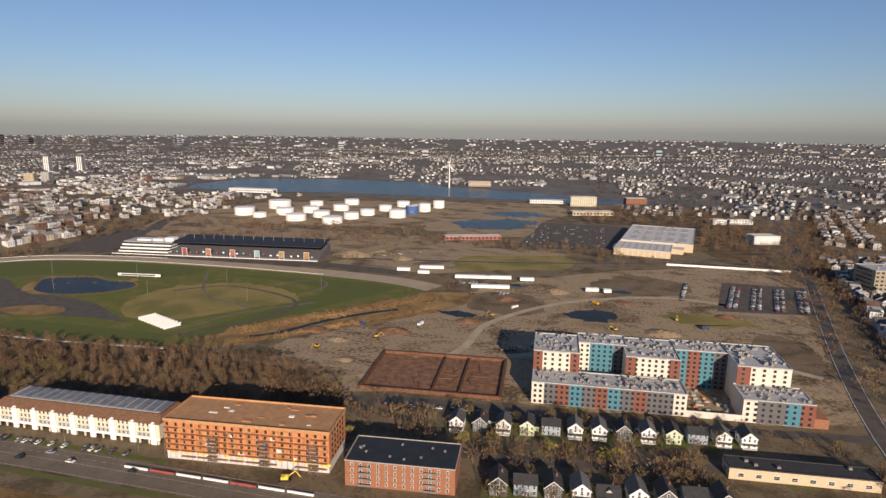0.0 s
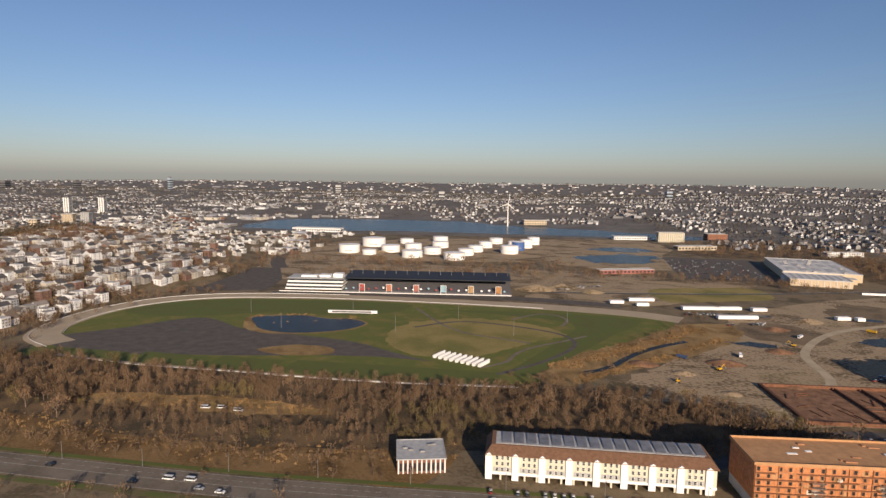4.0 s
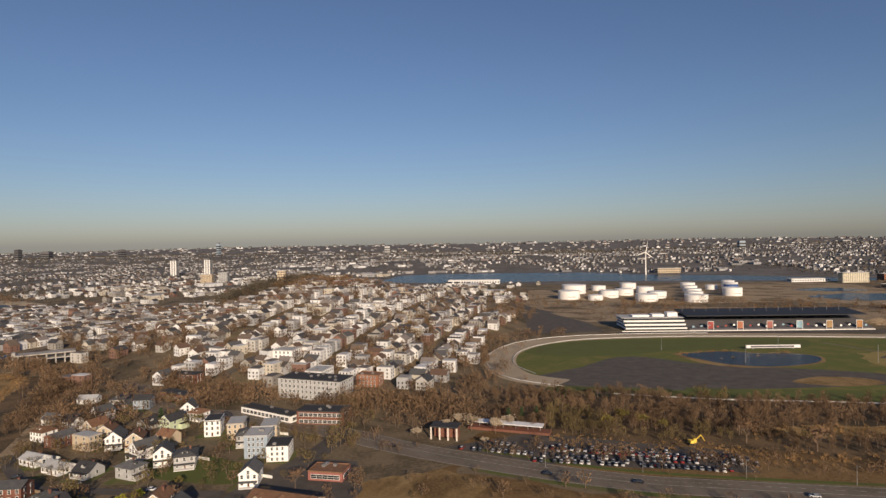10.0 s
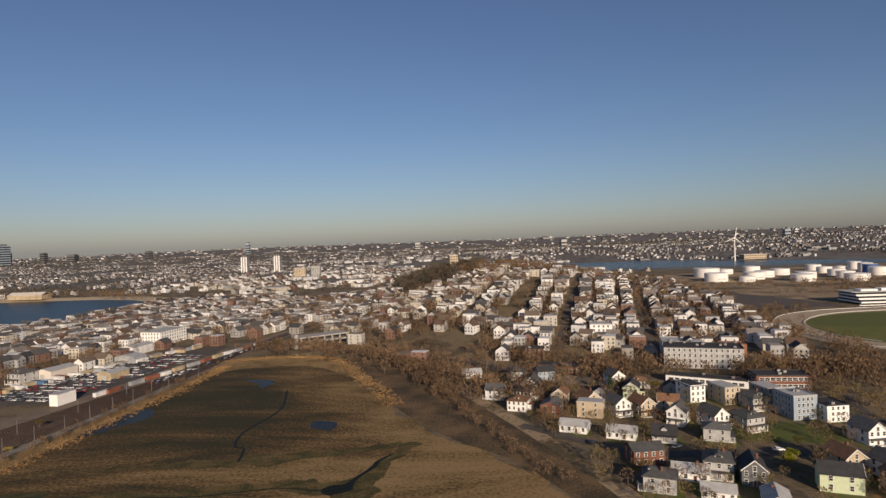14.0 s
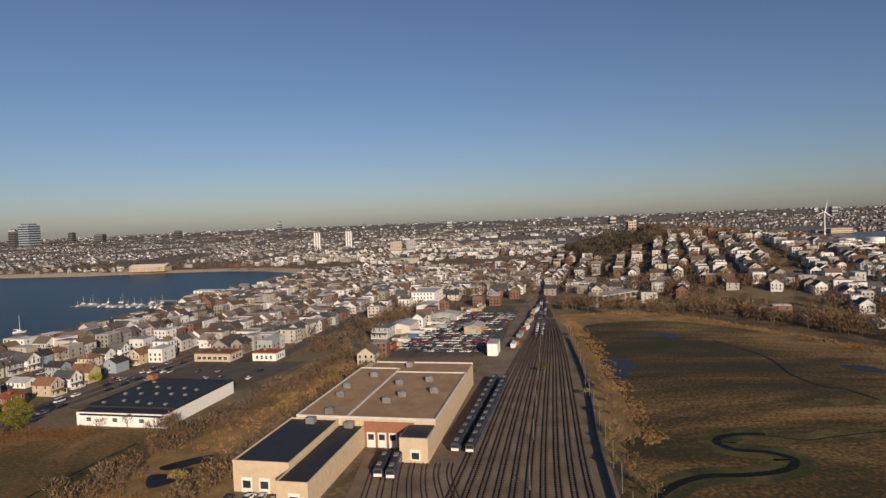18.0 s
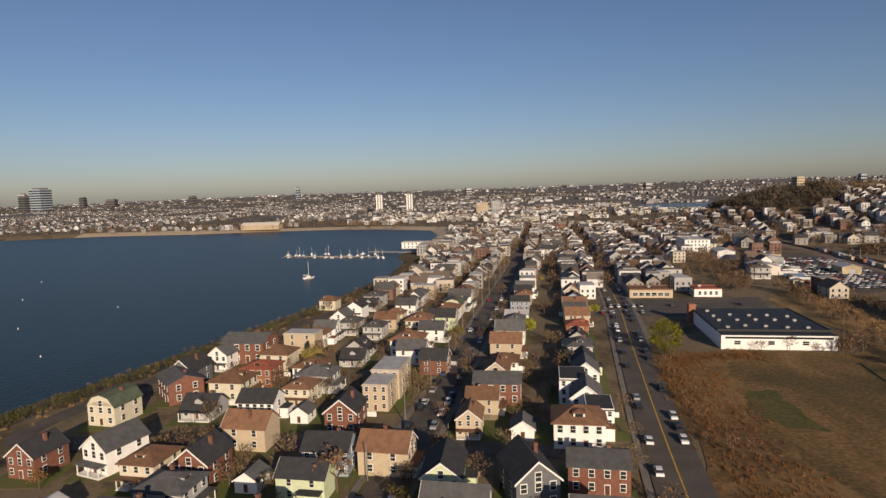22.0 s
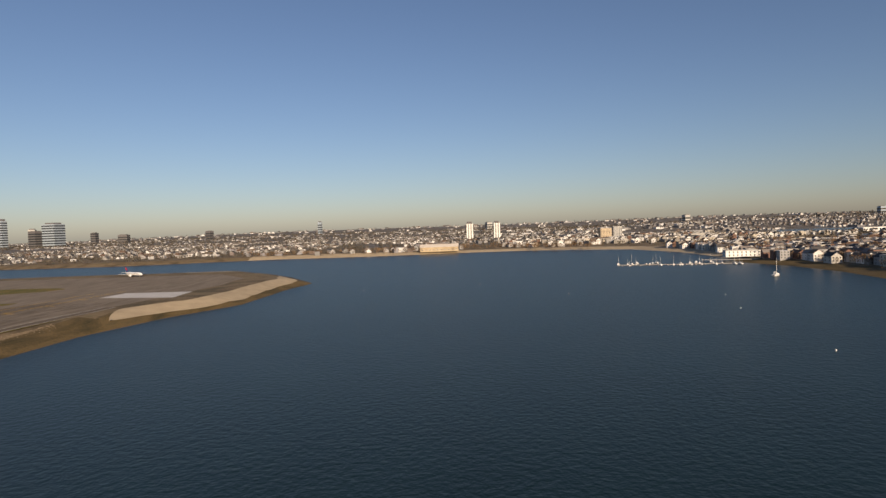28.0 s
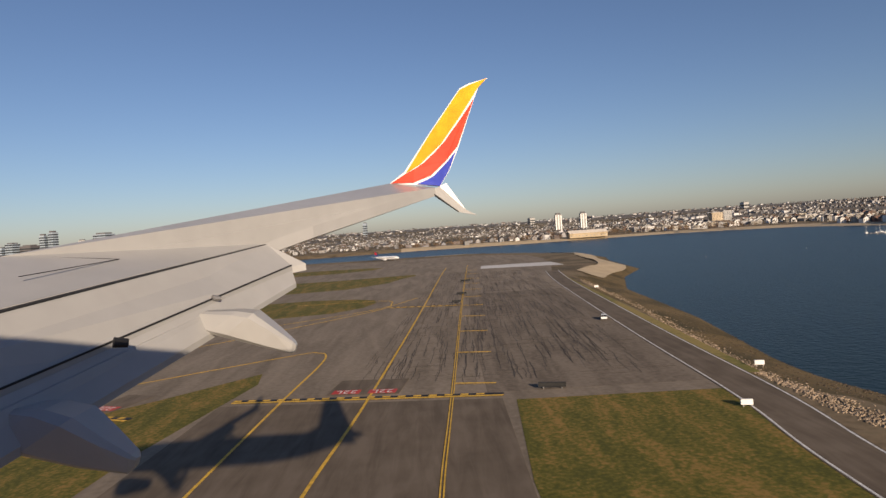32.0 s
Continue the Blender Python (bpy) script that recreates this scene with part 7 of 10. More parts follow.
for (p0, p1) in HILL_STREETS + YARD_STREETS + EAST_STREETS:
    rest += street_rows(p0, p1, (-13, 13, -30, 30), 11.5, hr)
    s = ribbon_shape([(p0[0] + (p1[0] - p0[0]) * i / 20, p0[1] + (p1[1] - p0[1]) * i / 20) for i in range(21)], 8, 0)
    s.v = [(x, y, z + 0.25 + float(land(np.float64(x), np.float64(y)))) for x, y, z in s.v]
    tagged(new("hill_street", s.mesh("hill_street", ASPHALT)), "asphalt street between wooden houses", "road", kind="structure")
WASTE_STRIP = [(-1386, 352), (-1340, 340), (-1316, 530), (-1345, 545), (-1374, 470)]
for x, y, turn in rest + filler:
    if free(x, y, 0.5) and off_street(x, y, 10.5) and not inside(x, y, WASTE_STRIP) and not inside(x, y, MARSH_SIDE) and not inside(x, y, HILL_WOOD) and not any((x - px) ** 2 + (y - py) ** 2 < (4.4 + pr) ** 2 for px, py, pr in PLOTS) and (hr.random() < 0.85 if x < -1290 or x > 0 else hr.random() < 0.76 or hill_tree(x, y)):
        flat = hr.random() < 0.48
        x, y, turn = x + hr.uniform(-2, 2), y + hr.uniform(-2, 2), turn + hr.uniform(-6, 6)
        mid.append((x, y, turn + (90 if hr.random() < 0.3 else 0), hr.uniform(8, 10.5), hr.uniform(10, 14), hr.uniform(8, 9.8) if flat else hr.uniform(5.5, 7.5), flat))
        PLOTS.append((x, y, 4.2))
houses_stuff("hillside_houses", mid, "crowded white, cream and grey wooden houses on streets")

far_rng = random.Random(5)
trees_far = []


def far_town(name, x0, x1, y0, y1, turn, du, dv, fill, w0, w1, h0, h1, label, windows, flat=0.3, works=0.0, green=2):
    lots = []
    for x, y in lots_in(x0, x1, y0, y1, turn, du, dv, fill, far_rng, street=4, loose=0.36):
        if not free(x, y, 0, False) or inside(x, y, HILL_WOOD):
            continue
        if noise.noise((x * 0.004, y * 0.004, 3)) > 0.1:
            for _ in range(green):
                trees_far.append((x + far_rng.uniform(-0.5, 0.5) * du, y + far_rng.uniform(-0.5, 0.5) * dv, far_rng.uniform(0.8, 1.4) * (1 + (y > 3300) * 0.8)))
            continue
        big = far_rng.random() < (0.05 + works * max(0.0, 1 - abs(x + 1250) / 600))
        k = far_rng.uniform(2, 4.5) if big else 1
        lots.append((x, y, turn + far_rng.choice([0, 0, 90]) + far_rng.uniform(-12, 12), far_rng.uniform(w0, w1) * k, far_rng.uniform(w0, w1) * 1.25 * k, far_rng.uniform(h0, h1) * (1.1 if big else 1), big or far_rng.random() < flat))
        for _ in range(green + (far_rng.random() < 0.5)):
            trees_far.append((x + far_rng.uniform(-0.6, 0.6) * du, y + far_rng.uniform(-0.6, 0.6) * dv, far_rng.uniform(0.7, 1.3) * (1 + (y > 3300) * 0.8)))
    return houses_stuff(name, lots, label, windows, y0 > 1900)


far_town("distant_houses", -1750, -600, 1000, 1900, -12, 20, 26, 0.62, 8, 11, 5, 9, "dense pale houses and flats of the town", True, 0.4, 0.1, 1)
far_town("distant_houses", -3300, -1750, 1100, 2000, 6, 22, 28, 0.62, 8, 11, 4.5, 8, "dense pale houses across the bay", False, 0.45)
far_town("distant_houses", 150, 1500, 1300, 2100, 14, 20, 26, 0.72, 7, 10, 5, 7.5, "dense pale houses on rising ground", False)
far_town("distant_houses", -3600, 2200, 1900, 3300, 8, 22, 30, 0.66, 5.5, 8.5, 4, 6.5, "pale far town beyond the river", False, 0.4, 0.22, 1)
far_town("distant_houses", -5600, 3400, 3300, 5200, -10, 40, 58, 0.55, 9, 15, 4.5, 8, "far town in front of the horizon", False, 0.5, 0.1)
far_town("distant_houses", -7800, 4600, 5200, 8200, 5, 84, 126, 0.5, 18, 36, 6, 11, "far suburbs below the horizon", False, 0.5)

tw = random.Random(31)
tuft = []
for i in range(6):
    c = Shape()
    for k in range(6):
        clump(c, tw, Vector((tw.uniform(-3.2, 3.2), tw.uniform(-3.2, 3.2), tw.uniform(1.5, 7))), 3.0, 1, 3.4)
    tuft.append(template(c))
scatter("distant_trees", tuft, trees_far, [HAZED_TREE], "bare brown trees among far houses", "trees")

wood_t = [template(*twig_tree(40 + i, 10 + i % 4, 150, 1.9, 0.25, 0.7, 0.075)) for i in range(8)]
scrub_t = [template(*twig_tree(60 + i, 10 + i % 3, 58, 2.5, 0.36, 0.46, 0.11)) for i in range(8)]
near_t = [template(*twig_tree(80 + i, 9 + i % 3, 170, 1.4, 0.36, 0.42)) for i in range(6)]
wood_mats = [BARK, mat("wood_twigs", (0.155, 0.1, 0.058), 1.0, vary=0.4, scale=0.03, rand=0.45, island=True)]
bud_mats = [BARK, mat("wood_buds", (0.15, 0.112, 0.048), 1.0, vary=0.35, scale=0.03, rand=0.4, island=True)]
WOODS = [(-724, 347), (-604, 326), (-470, 300), (-330, 306), (-318, 304), (-196, 306), (-126, 320), (-122, 360), (-160, 386), (-222, 398), (-290, 401), (-400, 399), (-575, 414), (-650, 428), (-726, 428)]
CLEARING = [(-575, 350), (-520, 358), (-440, 355), (-405, 344), (-450, 339), (-530, 341)]
spots, buds = [], []
while len(spots) + len(buds) < 1650:
    x, y = tw.uniform(-725, -120), tw.uniform(298, 432)
    if inside(x, y, WOODS) and not inside(x, y, CLEARING) and not (-330 < x < -30 and y < 302):
        (buds if noise.noise((x * 0.02, y * 0.02, 9)) > 0.2 else spots).append((x, y, tw.uniform(0.3, 0.62) if y < 342 else tw.uniform(0.38, 0.88)))
scatter("woods", wood_t, spots, wood_mats, "dense bare russet-brown woods beside the racecourse", "trees")
scatter("budding_woods", wood_t, buds, bud_mats, "olive budding trees in the bare woods", "trees")


def strip_spots(line, n, wide, s0, s1):
    out, dense = [], curve_through(line, 10)
    for _ in range(n):
        x, y = tw.choice(dense)
        out.append((x + tw.gauss(0, wide), y + tw.gauss(0, wide), tw.uniform(s0, s1)))
    return out


scrub = strip_spots([(-1074, 470), (-1052, 420), (-1022, 350)], 170, 4.5, 0.3, 0.7)
scrub += strip_spots([(-1024, 350), (-999, 285), (-974, 225)], 70, 2.5, 0.18, 0.42)
scrub += strip_spots([(-1100, 540), (-1060, 470), (-1000, 420), (-950, 395)], 90, 8, 0.4, 0.9)
scrub += strip_spots([(-1205, 520), (-1150, 510), (-1100, 480), (-1050, 425), (-1010, 372), (-975, 345)], 330, 11, 0.45, 1.0)
scrub += strip_spots([(-1000, 480), (-930, 425), (-870, 410), (-800, 400)], 200, 12, 0.5, 1.05)
scrub += strip_spots([(-720, 315), (-640, 300), (-540, 290), (-440, 282), (-350, 280)], 200, 9, 0.25, 0.6)
scrub += strip_spots([(-835, 372), (-800, 368), (-765, 362), (-740, 372), (-770, 390), (-820, 400)], 170, 9, 0.4, 0.95)
scrub += strip_spots([(-795, 258), (-740, 264), (-690, 254), (-630, 242), (-560, 234)], 60, 8, 0.2, 0.5)
scrub += strip_spots([(-840, 338), (-800, 322), (-770, 308)], 24, 6, 0.3, 0.6)
scrub += strip_spots([(-1228, 150), (-1222, 220), (-1216, 300), (-1212, 400)], 60, 1.6, 0.25, 0.5)
scrub += strip_spots([(-1398, 130), (-1394, 165), (-1384, 205), (-1372, 250), (-1360, 310), (-1350, 350)], 190, 3.5, 0.25, 0.6)
scrub += strip_spots([(-1362, 120), (-1354, 180), (-1346, 235), (-1338, 290), (-1330, 340)], 150, 3.0, 0.25, 0.65)
scrub += strip_spots([(-1372, 365), (-1360, 420), (-1348, 480), (-1332, 530)], 150, 9, 0.3, 0.8)
scrub += strip_spots([(-1425, 228), (-1400, 230), (-1396, 224)], 22, 3, 0.25, 0.6)
scrub += strip_spots([(-940, 400), (-860, 395), (-790, 390), (-740, 420)], 150, 9, 0.5, 1.0)
scrub += strip_spots([(-760, 400), (-735, 470), (-740, 560), (-720, 640), (-650, 700)], 180, 12, 0.4, 0.9)
scrub += strip_spots([(-300, 420), (-230, 440), (-165, 540), (-120, 600), (-60, 680)], 60, 6, 0.25, 0.55)
scrub += strip_spots([(-40, 292), (60, 292), (180, 300)], 90, 7, 0.5, 1.0)
scrub += strip_spots([(-120, 345), (-150, 330), (-100, 320), (-60, 318)], 80, 8, 0.5, 1.0)
scrub += strip_spots([(-720, 262), (-600, 244), (-450, 234), (-300, 228)], 45, 5, 0.3, 0.7)
scrub += strip_spots([(-560, 850), (-300, 880), (-60, 900), (120, 830)], 240, 22, 0.5, 1.0)
scrub += strip_spots([(236, 380), (285, 600), (345, 820), (420, 1060)], 260, 20, 0.5, 1.0)
scrub += strip_spots([(330, 700), (360, 900), (450, 1200)], 200, 40, 0.6, 1.1)
scrub += strip_spots([(-700, 800), (-690, 1000), (-700, 1250)], 150, 22, 0.5, 1.0)
hedge = strip_spots([(-1682, 158), (-1673, 182), (-1656, 232), (-1632, 300), (-1604, 382), (-1586, 470)], 380, 1.2, 0.14, 0.36)
scrub += strip_spots([(-1690, 140), (-1682, 172), (-1667, 222), (-1643, 290), (-1615, 375), (-1592, 470)], 120, 2.0, 0.1, 0.22)
scrub += strip_spots([(-1478, 130), (-1474, 180), (-1466, 222)], 14, 2.5, 0.2, 0.45)
scrub += strip_spots([(-1660, 1110), (-1800, 1190), (-2050, 1180), (-2300, 1200)], 160, 20, 0.6, 1.1)
for poly, k in (([(233, 897), (290, 1150), (330, 1200), (388, 1204), (298, 912)], 130), ([(90, 1160), (60, 1370), (190, 1400), (330, 1380), (420, 1240), (290, 1170)], 190), ([(345, 830), (430, 1090), (560, 1450), (700, 1450), (560, 1000), (460, 800)], 280), ([(-120, 960), (-200, 1010), (-640, 1000), (-640, 930), (-300, 900), (-100, 890)], 150), ([(-1150, 552), (-1040, 530), (-1000, 545), (-1060, 590), (-1160, 640)], 70)):
    xs, ys, made = [q[0] for q in poly], [q[1] for q in poly], 0
    while made < k:
        x, y = tw.uniform(min(xs), max(xs)), tw.uniform(min(ys), max(ys))
        if inside(x, y, poly):
            scrub.append((x, y, tw.uniform(0.55, 1.25)))
            made += 1
crest = []
while len(crest) < 520:
    x, y = tw.uniform(-1140, -1000), tw.uniform(795, 1050)
    if inside(x, y, HILL_WOOD) and (x + 1048) ** 2 + (y - 900) ** 2 > 150:
        crest.append((x, y, tw.uniform(0.8, 1.5)))
scatter("hilltop_wood", scrub_t, crest, [BARK, mat("hilltop_twigs", (0.085, 0.072, 0.052), 1.0, vary=0.4, scale=0.03, rand=0.4, island=True)], "dark bare wood on the hilltop", "trees")
scatter("shore_hedge", scrub_t, hedge, [BARK, mat("hedge_leaf", (0.075, 0.075, 0.022), 1.0, vary=0.4, scale=0.06, rand=0.5, island=True)], "dark olive thicket along the shore", "hedge")
for _ in range(260):
    scrub.append((tw.gauss(-985, 45), tw.gauss(880, 55), tw.uniform(0.8, 1.3)))
scatter("scrub", scrub_t, [p for p in scrub if not any((p[0] - a) ** 2 + (p[1] - b) ** 2 < r * r for a, b, r in PLOTS)], wood_mats, "bare brown scrub and thicket", "trees")
garden = []
for a, b, r in PLOTS:
    for _ in range(3):
        x, y = a + tw.uniform(-16, 16), b + tw.uniform(-14, 14)
        if tw.random() < 0.62 and free(x, y, -3) and not any((x - p) ** 2 + (y - q) ** 2 < (s_ + 0.5) ** 2 for p, q, s_ in PLOTS):
            garden.append((x, y, tw.uniform(0.4, 0.8) if x < -1400 and y < 420 else tw.uniform(0.45, 1.0)))
garden += hill_spots
# trees between the hill's houses and along the foot of the hill
while len(garden) < 2700:
    x, y = (tw.uniform(-1290, -735), tw.uniform(395, 1000)) if tw.random() < 0.72 else (tw.uniform(-1600, -1290), tw.uniform(330, 1000))
    if free(x, y, -2) and not inside(x, y, MARSH_SIDE) and not any((x - p) ** 2 + (y - q) ** 2 < (s_ - 0.5) ** 2 for p, q, s_ in PLOTS):
        garden.append((x, y, tw.uniform(0.5, 1.05)))
scatter("garden_trees", near_t, [p for p in garden if p[1] < 380], wood_mats, "bare garden trees close to houses", "trees")
scatter("garden_trees", scrub_t, [p for p in garden if p[1] >= 380], wood_mats, "bare garden trees between houses", "trees")
# trees among the small houses and the gabled rows
yard_trees = []
for x0, x1, y0, y1, k in ((-1000, -800, 205, 400, 130), (-60, 190, 240, 345, 110), (-1660, -1500, 110, 330, 50)):
    made = 0
    for _ in range(k * 8):
        x, y = tw.uniform(x0, x1), tw.uniform(y0, y1)
        if made < k and free(x, y, -4) and not inside(x, y, MARSH_SIDE) and not any((x - p) ** 2 + (y - q) ** 2 < (s_ + 0.2) ** 2 for p, q, s_ in PLOTS):
            yard_trees.append((x, y, tw.uniform(0.3, 0.6) if x < -1400 else tw.uniform(0.4, 0.9)))
            made += 1
scatter("yard_trees", near_t, yard_trees, bud_mats, "olive-brown budding trees in yards", "trees")
# upright reeds: blades in tufts
reed_t = []
for i in range(5):
    c = Shape()
    for k in range(26):
        a, b = tw.gauss(0, 0.9), tw.gauss(0, 0.9)
        u, v = tw.uniform(-0.5, 0.5), tw.uniform(-0.5, 0.5)
        an = tw.uniform(0, 3.14)
        cx_r, cy_r, hh = math.cos(an) * 0.16, math.sin(an) * 0.16, tw.uniform(1.2, 2.6)
        c.add([(a - cx_r, b - cy_r, -0.1), (a + cx_r, b + cy_r, -0.1), (a + u, b + v, hh)], [(0, 1, 2)])
    reed_t.append(template(c))
REEDS = mat("standing_reeds", (0.27, 0.168, 0.076), 1.0, vary=0.35, scale=0.06, rand=0.4, island=True)
reeds = strip_spots([(-1388, 130), (-1380, 165), (-1372, 205), (-1360, 250), (-1350, 300), (-1342, 340)], 800, 5.0, 0.25, 0.6)
reeds = [p for p in reeds if not (-1382 < p[0] < -1364 and 172 < p[1] < 202)]
reeds += strip_spots([(-1688, 140), (-1676, 172), (-1661, 222), (-1637, 290), (-1609, 375)], 140, 3.0, 0.3, 0.5)
reeds += strip_spots([(-1214, 470), (-1165, 484), (-1122, 470), (-1086, 400), (-1056, 340)], 900, 3.5, 0.25, 0.55)
reeds += strip_spots([(-1212, 210), (-1208, 300), (-1204, 390), (-1206, 450)], 900, 3.0, 0.25, 0.5)
reeds += strip_spots([(-252, 456), (-216, 486), (-184, 514), (-136, 562), (-108, 590)], 700, 5, 0.4, 0.8)
reeds += strip_spots([(-240, 426), (-200, 460), (-160, 494), (-96, 556)], 500, 3, 0.35, 0.7)
reeds += strip_spots([(-700, 330), (-604, 316), (-470, 292), (-330, 296)], 500, 7, 0.35, 0.7)
reeds += strip_spots([(-575, 348), (-500, 350), (-420, 348)], 300, 6, 0.4, 0.8)
reeds += strip_spots([(-548, 582), (-497, 598), (-448, 588), (-545, 548)], 60, 2.0, 0.35, 0.7)
scatter("reeds", reed_t, reeds, [REEDS], "standing golden-brown reeds", "reeds")
RUSSET_REEDS = mat("russet_standing_reeds", (0.19, 0.1, 0.042), 1.0, vary=0.35, scale=0.06, rand=0.4, island=True)
field_reeds = strip_spots([(-1479, 110), (-1475, 165), (-1466, 210), (-1456, 222), (-1432, 225)], 1500, 3.6, 0.22, 0.45)
field_reeds += strip_spots([(-1468, 110), (-1465, 165), (-1456, 205)], 500, 3.0, 0.2, 0.4)
scatter("reeds", reed_t, field_reeds, [RUSSET_REEDS], "standing russet reeds along the field", "reeds")

for kind, x, y, size in (("willow", -1463, 230, 1.0), ("lime", -1514, 262, 1.1), ("bud_b", -1231, 185, 0.55), ("bud_b", -1229, 195, 0.6), ("bud_b", -1226, 262, 0.5), ("lime", -1476, 300, 0.8), ("bud_b", -1600, 222, 1), ("pine", -1604, 232, 0.7), ("bud", -1545, 250, 0.9), ("bare", -1586, 186, 0.8), ("bare_b", -1570, 125, 0.9), ("bare", -1661, 128, 0.8), ("bare", -1655, 124, 0.8),
                         ("russet", -1640, 128, 0.6), ("bare", -1608, 148, 0.7), ("bare_b", -1548, 140, 0.6), ("bud_b", -1555, 116, 0.8), ("blossom", -752, 340, 1.5), ("blossom", -738, 346, 1.7), ("blossom", -724, 342, 1.6), ("blossom", -768, 332, 1.1), ("blossom", -730, 322, 0.8), ("blossom", -716, 352, 1.4), ("blossom", -746, 352, 1.5),
                         ("pine", -716, 360, 0.9), ("pine", -708, 362, 0.9), ("pine", -699, 364, 0.9), ("lime", -884, 240, 0.7), ("lime", -880, 246, 0.7), ("bud_b", -900, 236, 0.8), ("pine", -930, 352, 1.0), ("pine", -922, 356, 0.8), ("bud", -905, 350, 0.9),
                         ("bud_b", -870, 262, 0.6), ("bare_b", -815, 262, 0.8), ("bud_b", -36, 300, 1.1), ("bud_b", -20, 305, 1.0), ("bud", 12, 300, 0.9), ("lime", 22, 304, 0.6), ("bud_b", 40, 296, 1.2), ("bud_b", 46, 300, 1.0), ("bud_b", -100, 300, 0.8), ("bud", -640, 352, 1), ("bud", -648, 360, 1.1),
                         ("bud", -660, 350, 1), ("bud", -630, 345, 0.9), ("bare_b", -590, 330, 1.2), ("bare_b", -560, 318, 1.2), ("bud_b", -1490, 400, 0.9), ("bud", -1240, 300, 0.6), ("bud_b", -1366, 175, 0.7), ("bud_b", -1225, 235, 0.6), ("bud_b", -1228, 205, 0.6)):
    place_tree(kind, x, y, size, (x * 37 + y * 11) % 360)

# back-garden fences and sheds
fr = random.Random(52)
FENCE_WOOD = mat("weathered_fence", (0.26, 0.2, 0.14), 0.9, vary=0.25, scale=0.6, rand=0.2)
made = 0
for a, b, r in PLOTS:
    if r != 6.0 or b > 330 or made >= 45 or fr.random() < 0.35:
        continue
    made += 1
    turn = -8 if a < -1400 else -16
    white = fr.random() < 0.45
    f = thing("garden_fence", pose(a, b, 0.0, 0, 0, turn), ("white" if white else "weathered brown") + " board fence round a back garden", "fence", "garden fences")
    x0, y0, x1 = -fr.uniform(6.2, 7.2), fr.uniform(6.6, 8.5), fr.uniform(6.2, 7.2)
    part("back_panel", Shape().box(x0, x1, y0, y0 + 0.1, 0, 1.6), TRIM if white else FENCE_WOOD, f)
    part("side_panel", Shape().box(x0, x0 + 0.1, y0 - fr.uniform(4, 9), y0, 0, 1.55), TRIM if white else FENCE_WOOD, f)
# lawns behind the houses
s = Shape()
for a, b, r in PLOTS[:160]:
    if b < 420:
        s.prism([(a - 8, b - 10), (a + 7, b - 9), (a + 8, b + 9), (a - 7, b + 10)], 0.0, 0.05 + (a * 7 % 3) * 0.01)
tagged(new("lawns", s.mesh("lawns", YARD_GRASS)), "worn green lawns round houses", "grass", kind="stuff")

# cars
for x, y, a, k in ((-455, 256, 176, 6), (-444, 256, 176, 6), (-436, 249, -4, 1), (-425, 247, -4, 0), (-520, 262, 172, 2), (-470, 251, -5, 2), (-660, 274, 165, 2), (-300, 254, 0, 0), (-285, 246, 0, 1), (-262, 246, 0, 2), (-233, 247, 0, 0), (-196, 245, 0, 2), (-250, 253, 180, 1), (-590, 262, 170, 1),
                   (-700, 282, 160, 2), (-780, 318, 150, 2), (-480, 342, 0, 6), (-470, 343, 5, 6), (-458, 340, 0, 6), (-920, 262, 35, 1), (-880, 257, 0, 0), (-955, 268, 40, 2)):
    place_car(x, y, a, k, 0.18)
place_car(-2188, 185, 75, 0, 2.2)
for x, y, a, k in ((-1346, 165, 84, 2), (-1340, 166, 70, 0), (-1336, 166, 95, 0), (-1332, 164, 80, 1), (-1325, 156, 88, 6), (-1356, 180, 84, 2), (-1354, 194, 84, 1), (-1351, 208, 84, 5), (-1349, 222, 84, 2)):
    place_car(x, y, a, k, 0.2)
for line, off in ((ST_A, 3.6), (ST_A, -3.6), (ST_B, 4.4), (ST_B, -4.4)):
    dense = [p for p in curve_through(line, 24) if 118 < p[1] < 420]
    for i, (x, y) in enumerate(dense):
        if i % 2 == 0 and tw.random() < 0.62:
            place_car(x + off, y, 81 + (180 if off > 0 else 0))
car_body = Shape().add([(-2.2, -0.9, 0.3), (2.2, -0.9, 0.3), (2.2, 0.9, 0.3), (-2.2, 0.9, 0.3), (-2.15, -0.88, 0.92), (2.0, -0.88, 0.86), (2.0, 0.88, 0.86), (-2.15, 0.88, 0.92)], [(0, 3, 2, 1), (0, 1, 5, 4), (1, 2, 6, 5), (2, 3, 7, 6), (3, 0, 4, 7), (4, 5, 6, 7)])
car_body.box(-1.25, 0.45, -0.66, 0.66, 1.42, 1.5)
car_glass = Shape().add([(-1.8, -0.84, 0.9), (1.1, -0.84, 0.88), (1.1, 0.84, 0.88), (-1.8, 0.84, 0.9), (-1.3, -0.66, 1.43), (0.5, -0.66, 1.43), (0.5, 0.66, 1.43), (-1.3, 0.66, 1.43)], [(0, 1, 5, 4), (1, 2, 6, 5), (2, 3, 7, 6), (3, 0, 4, 7)])
for x in (-1.4, 1.4):
    car_glass.box(x - 0.32, x + 0.32, -0.92, 0.92, 0, 0.6)


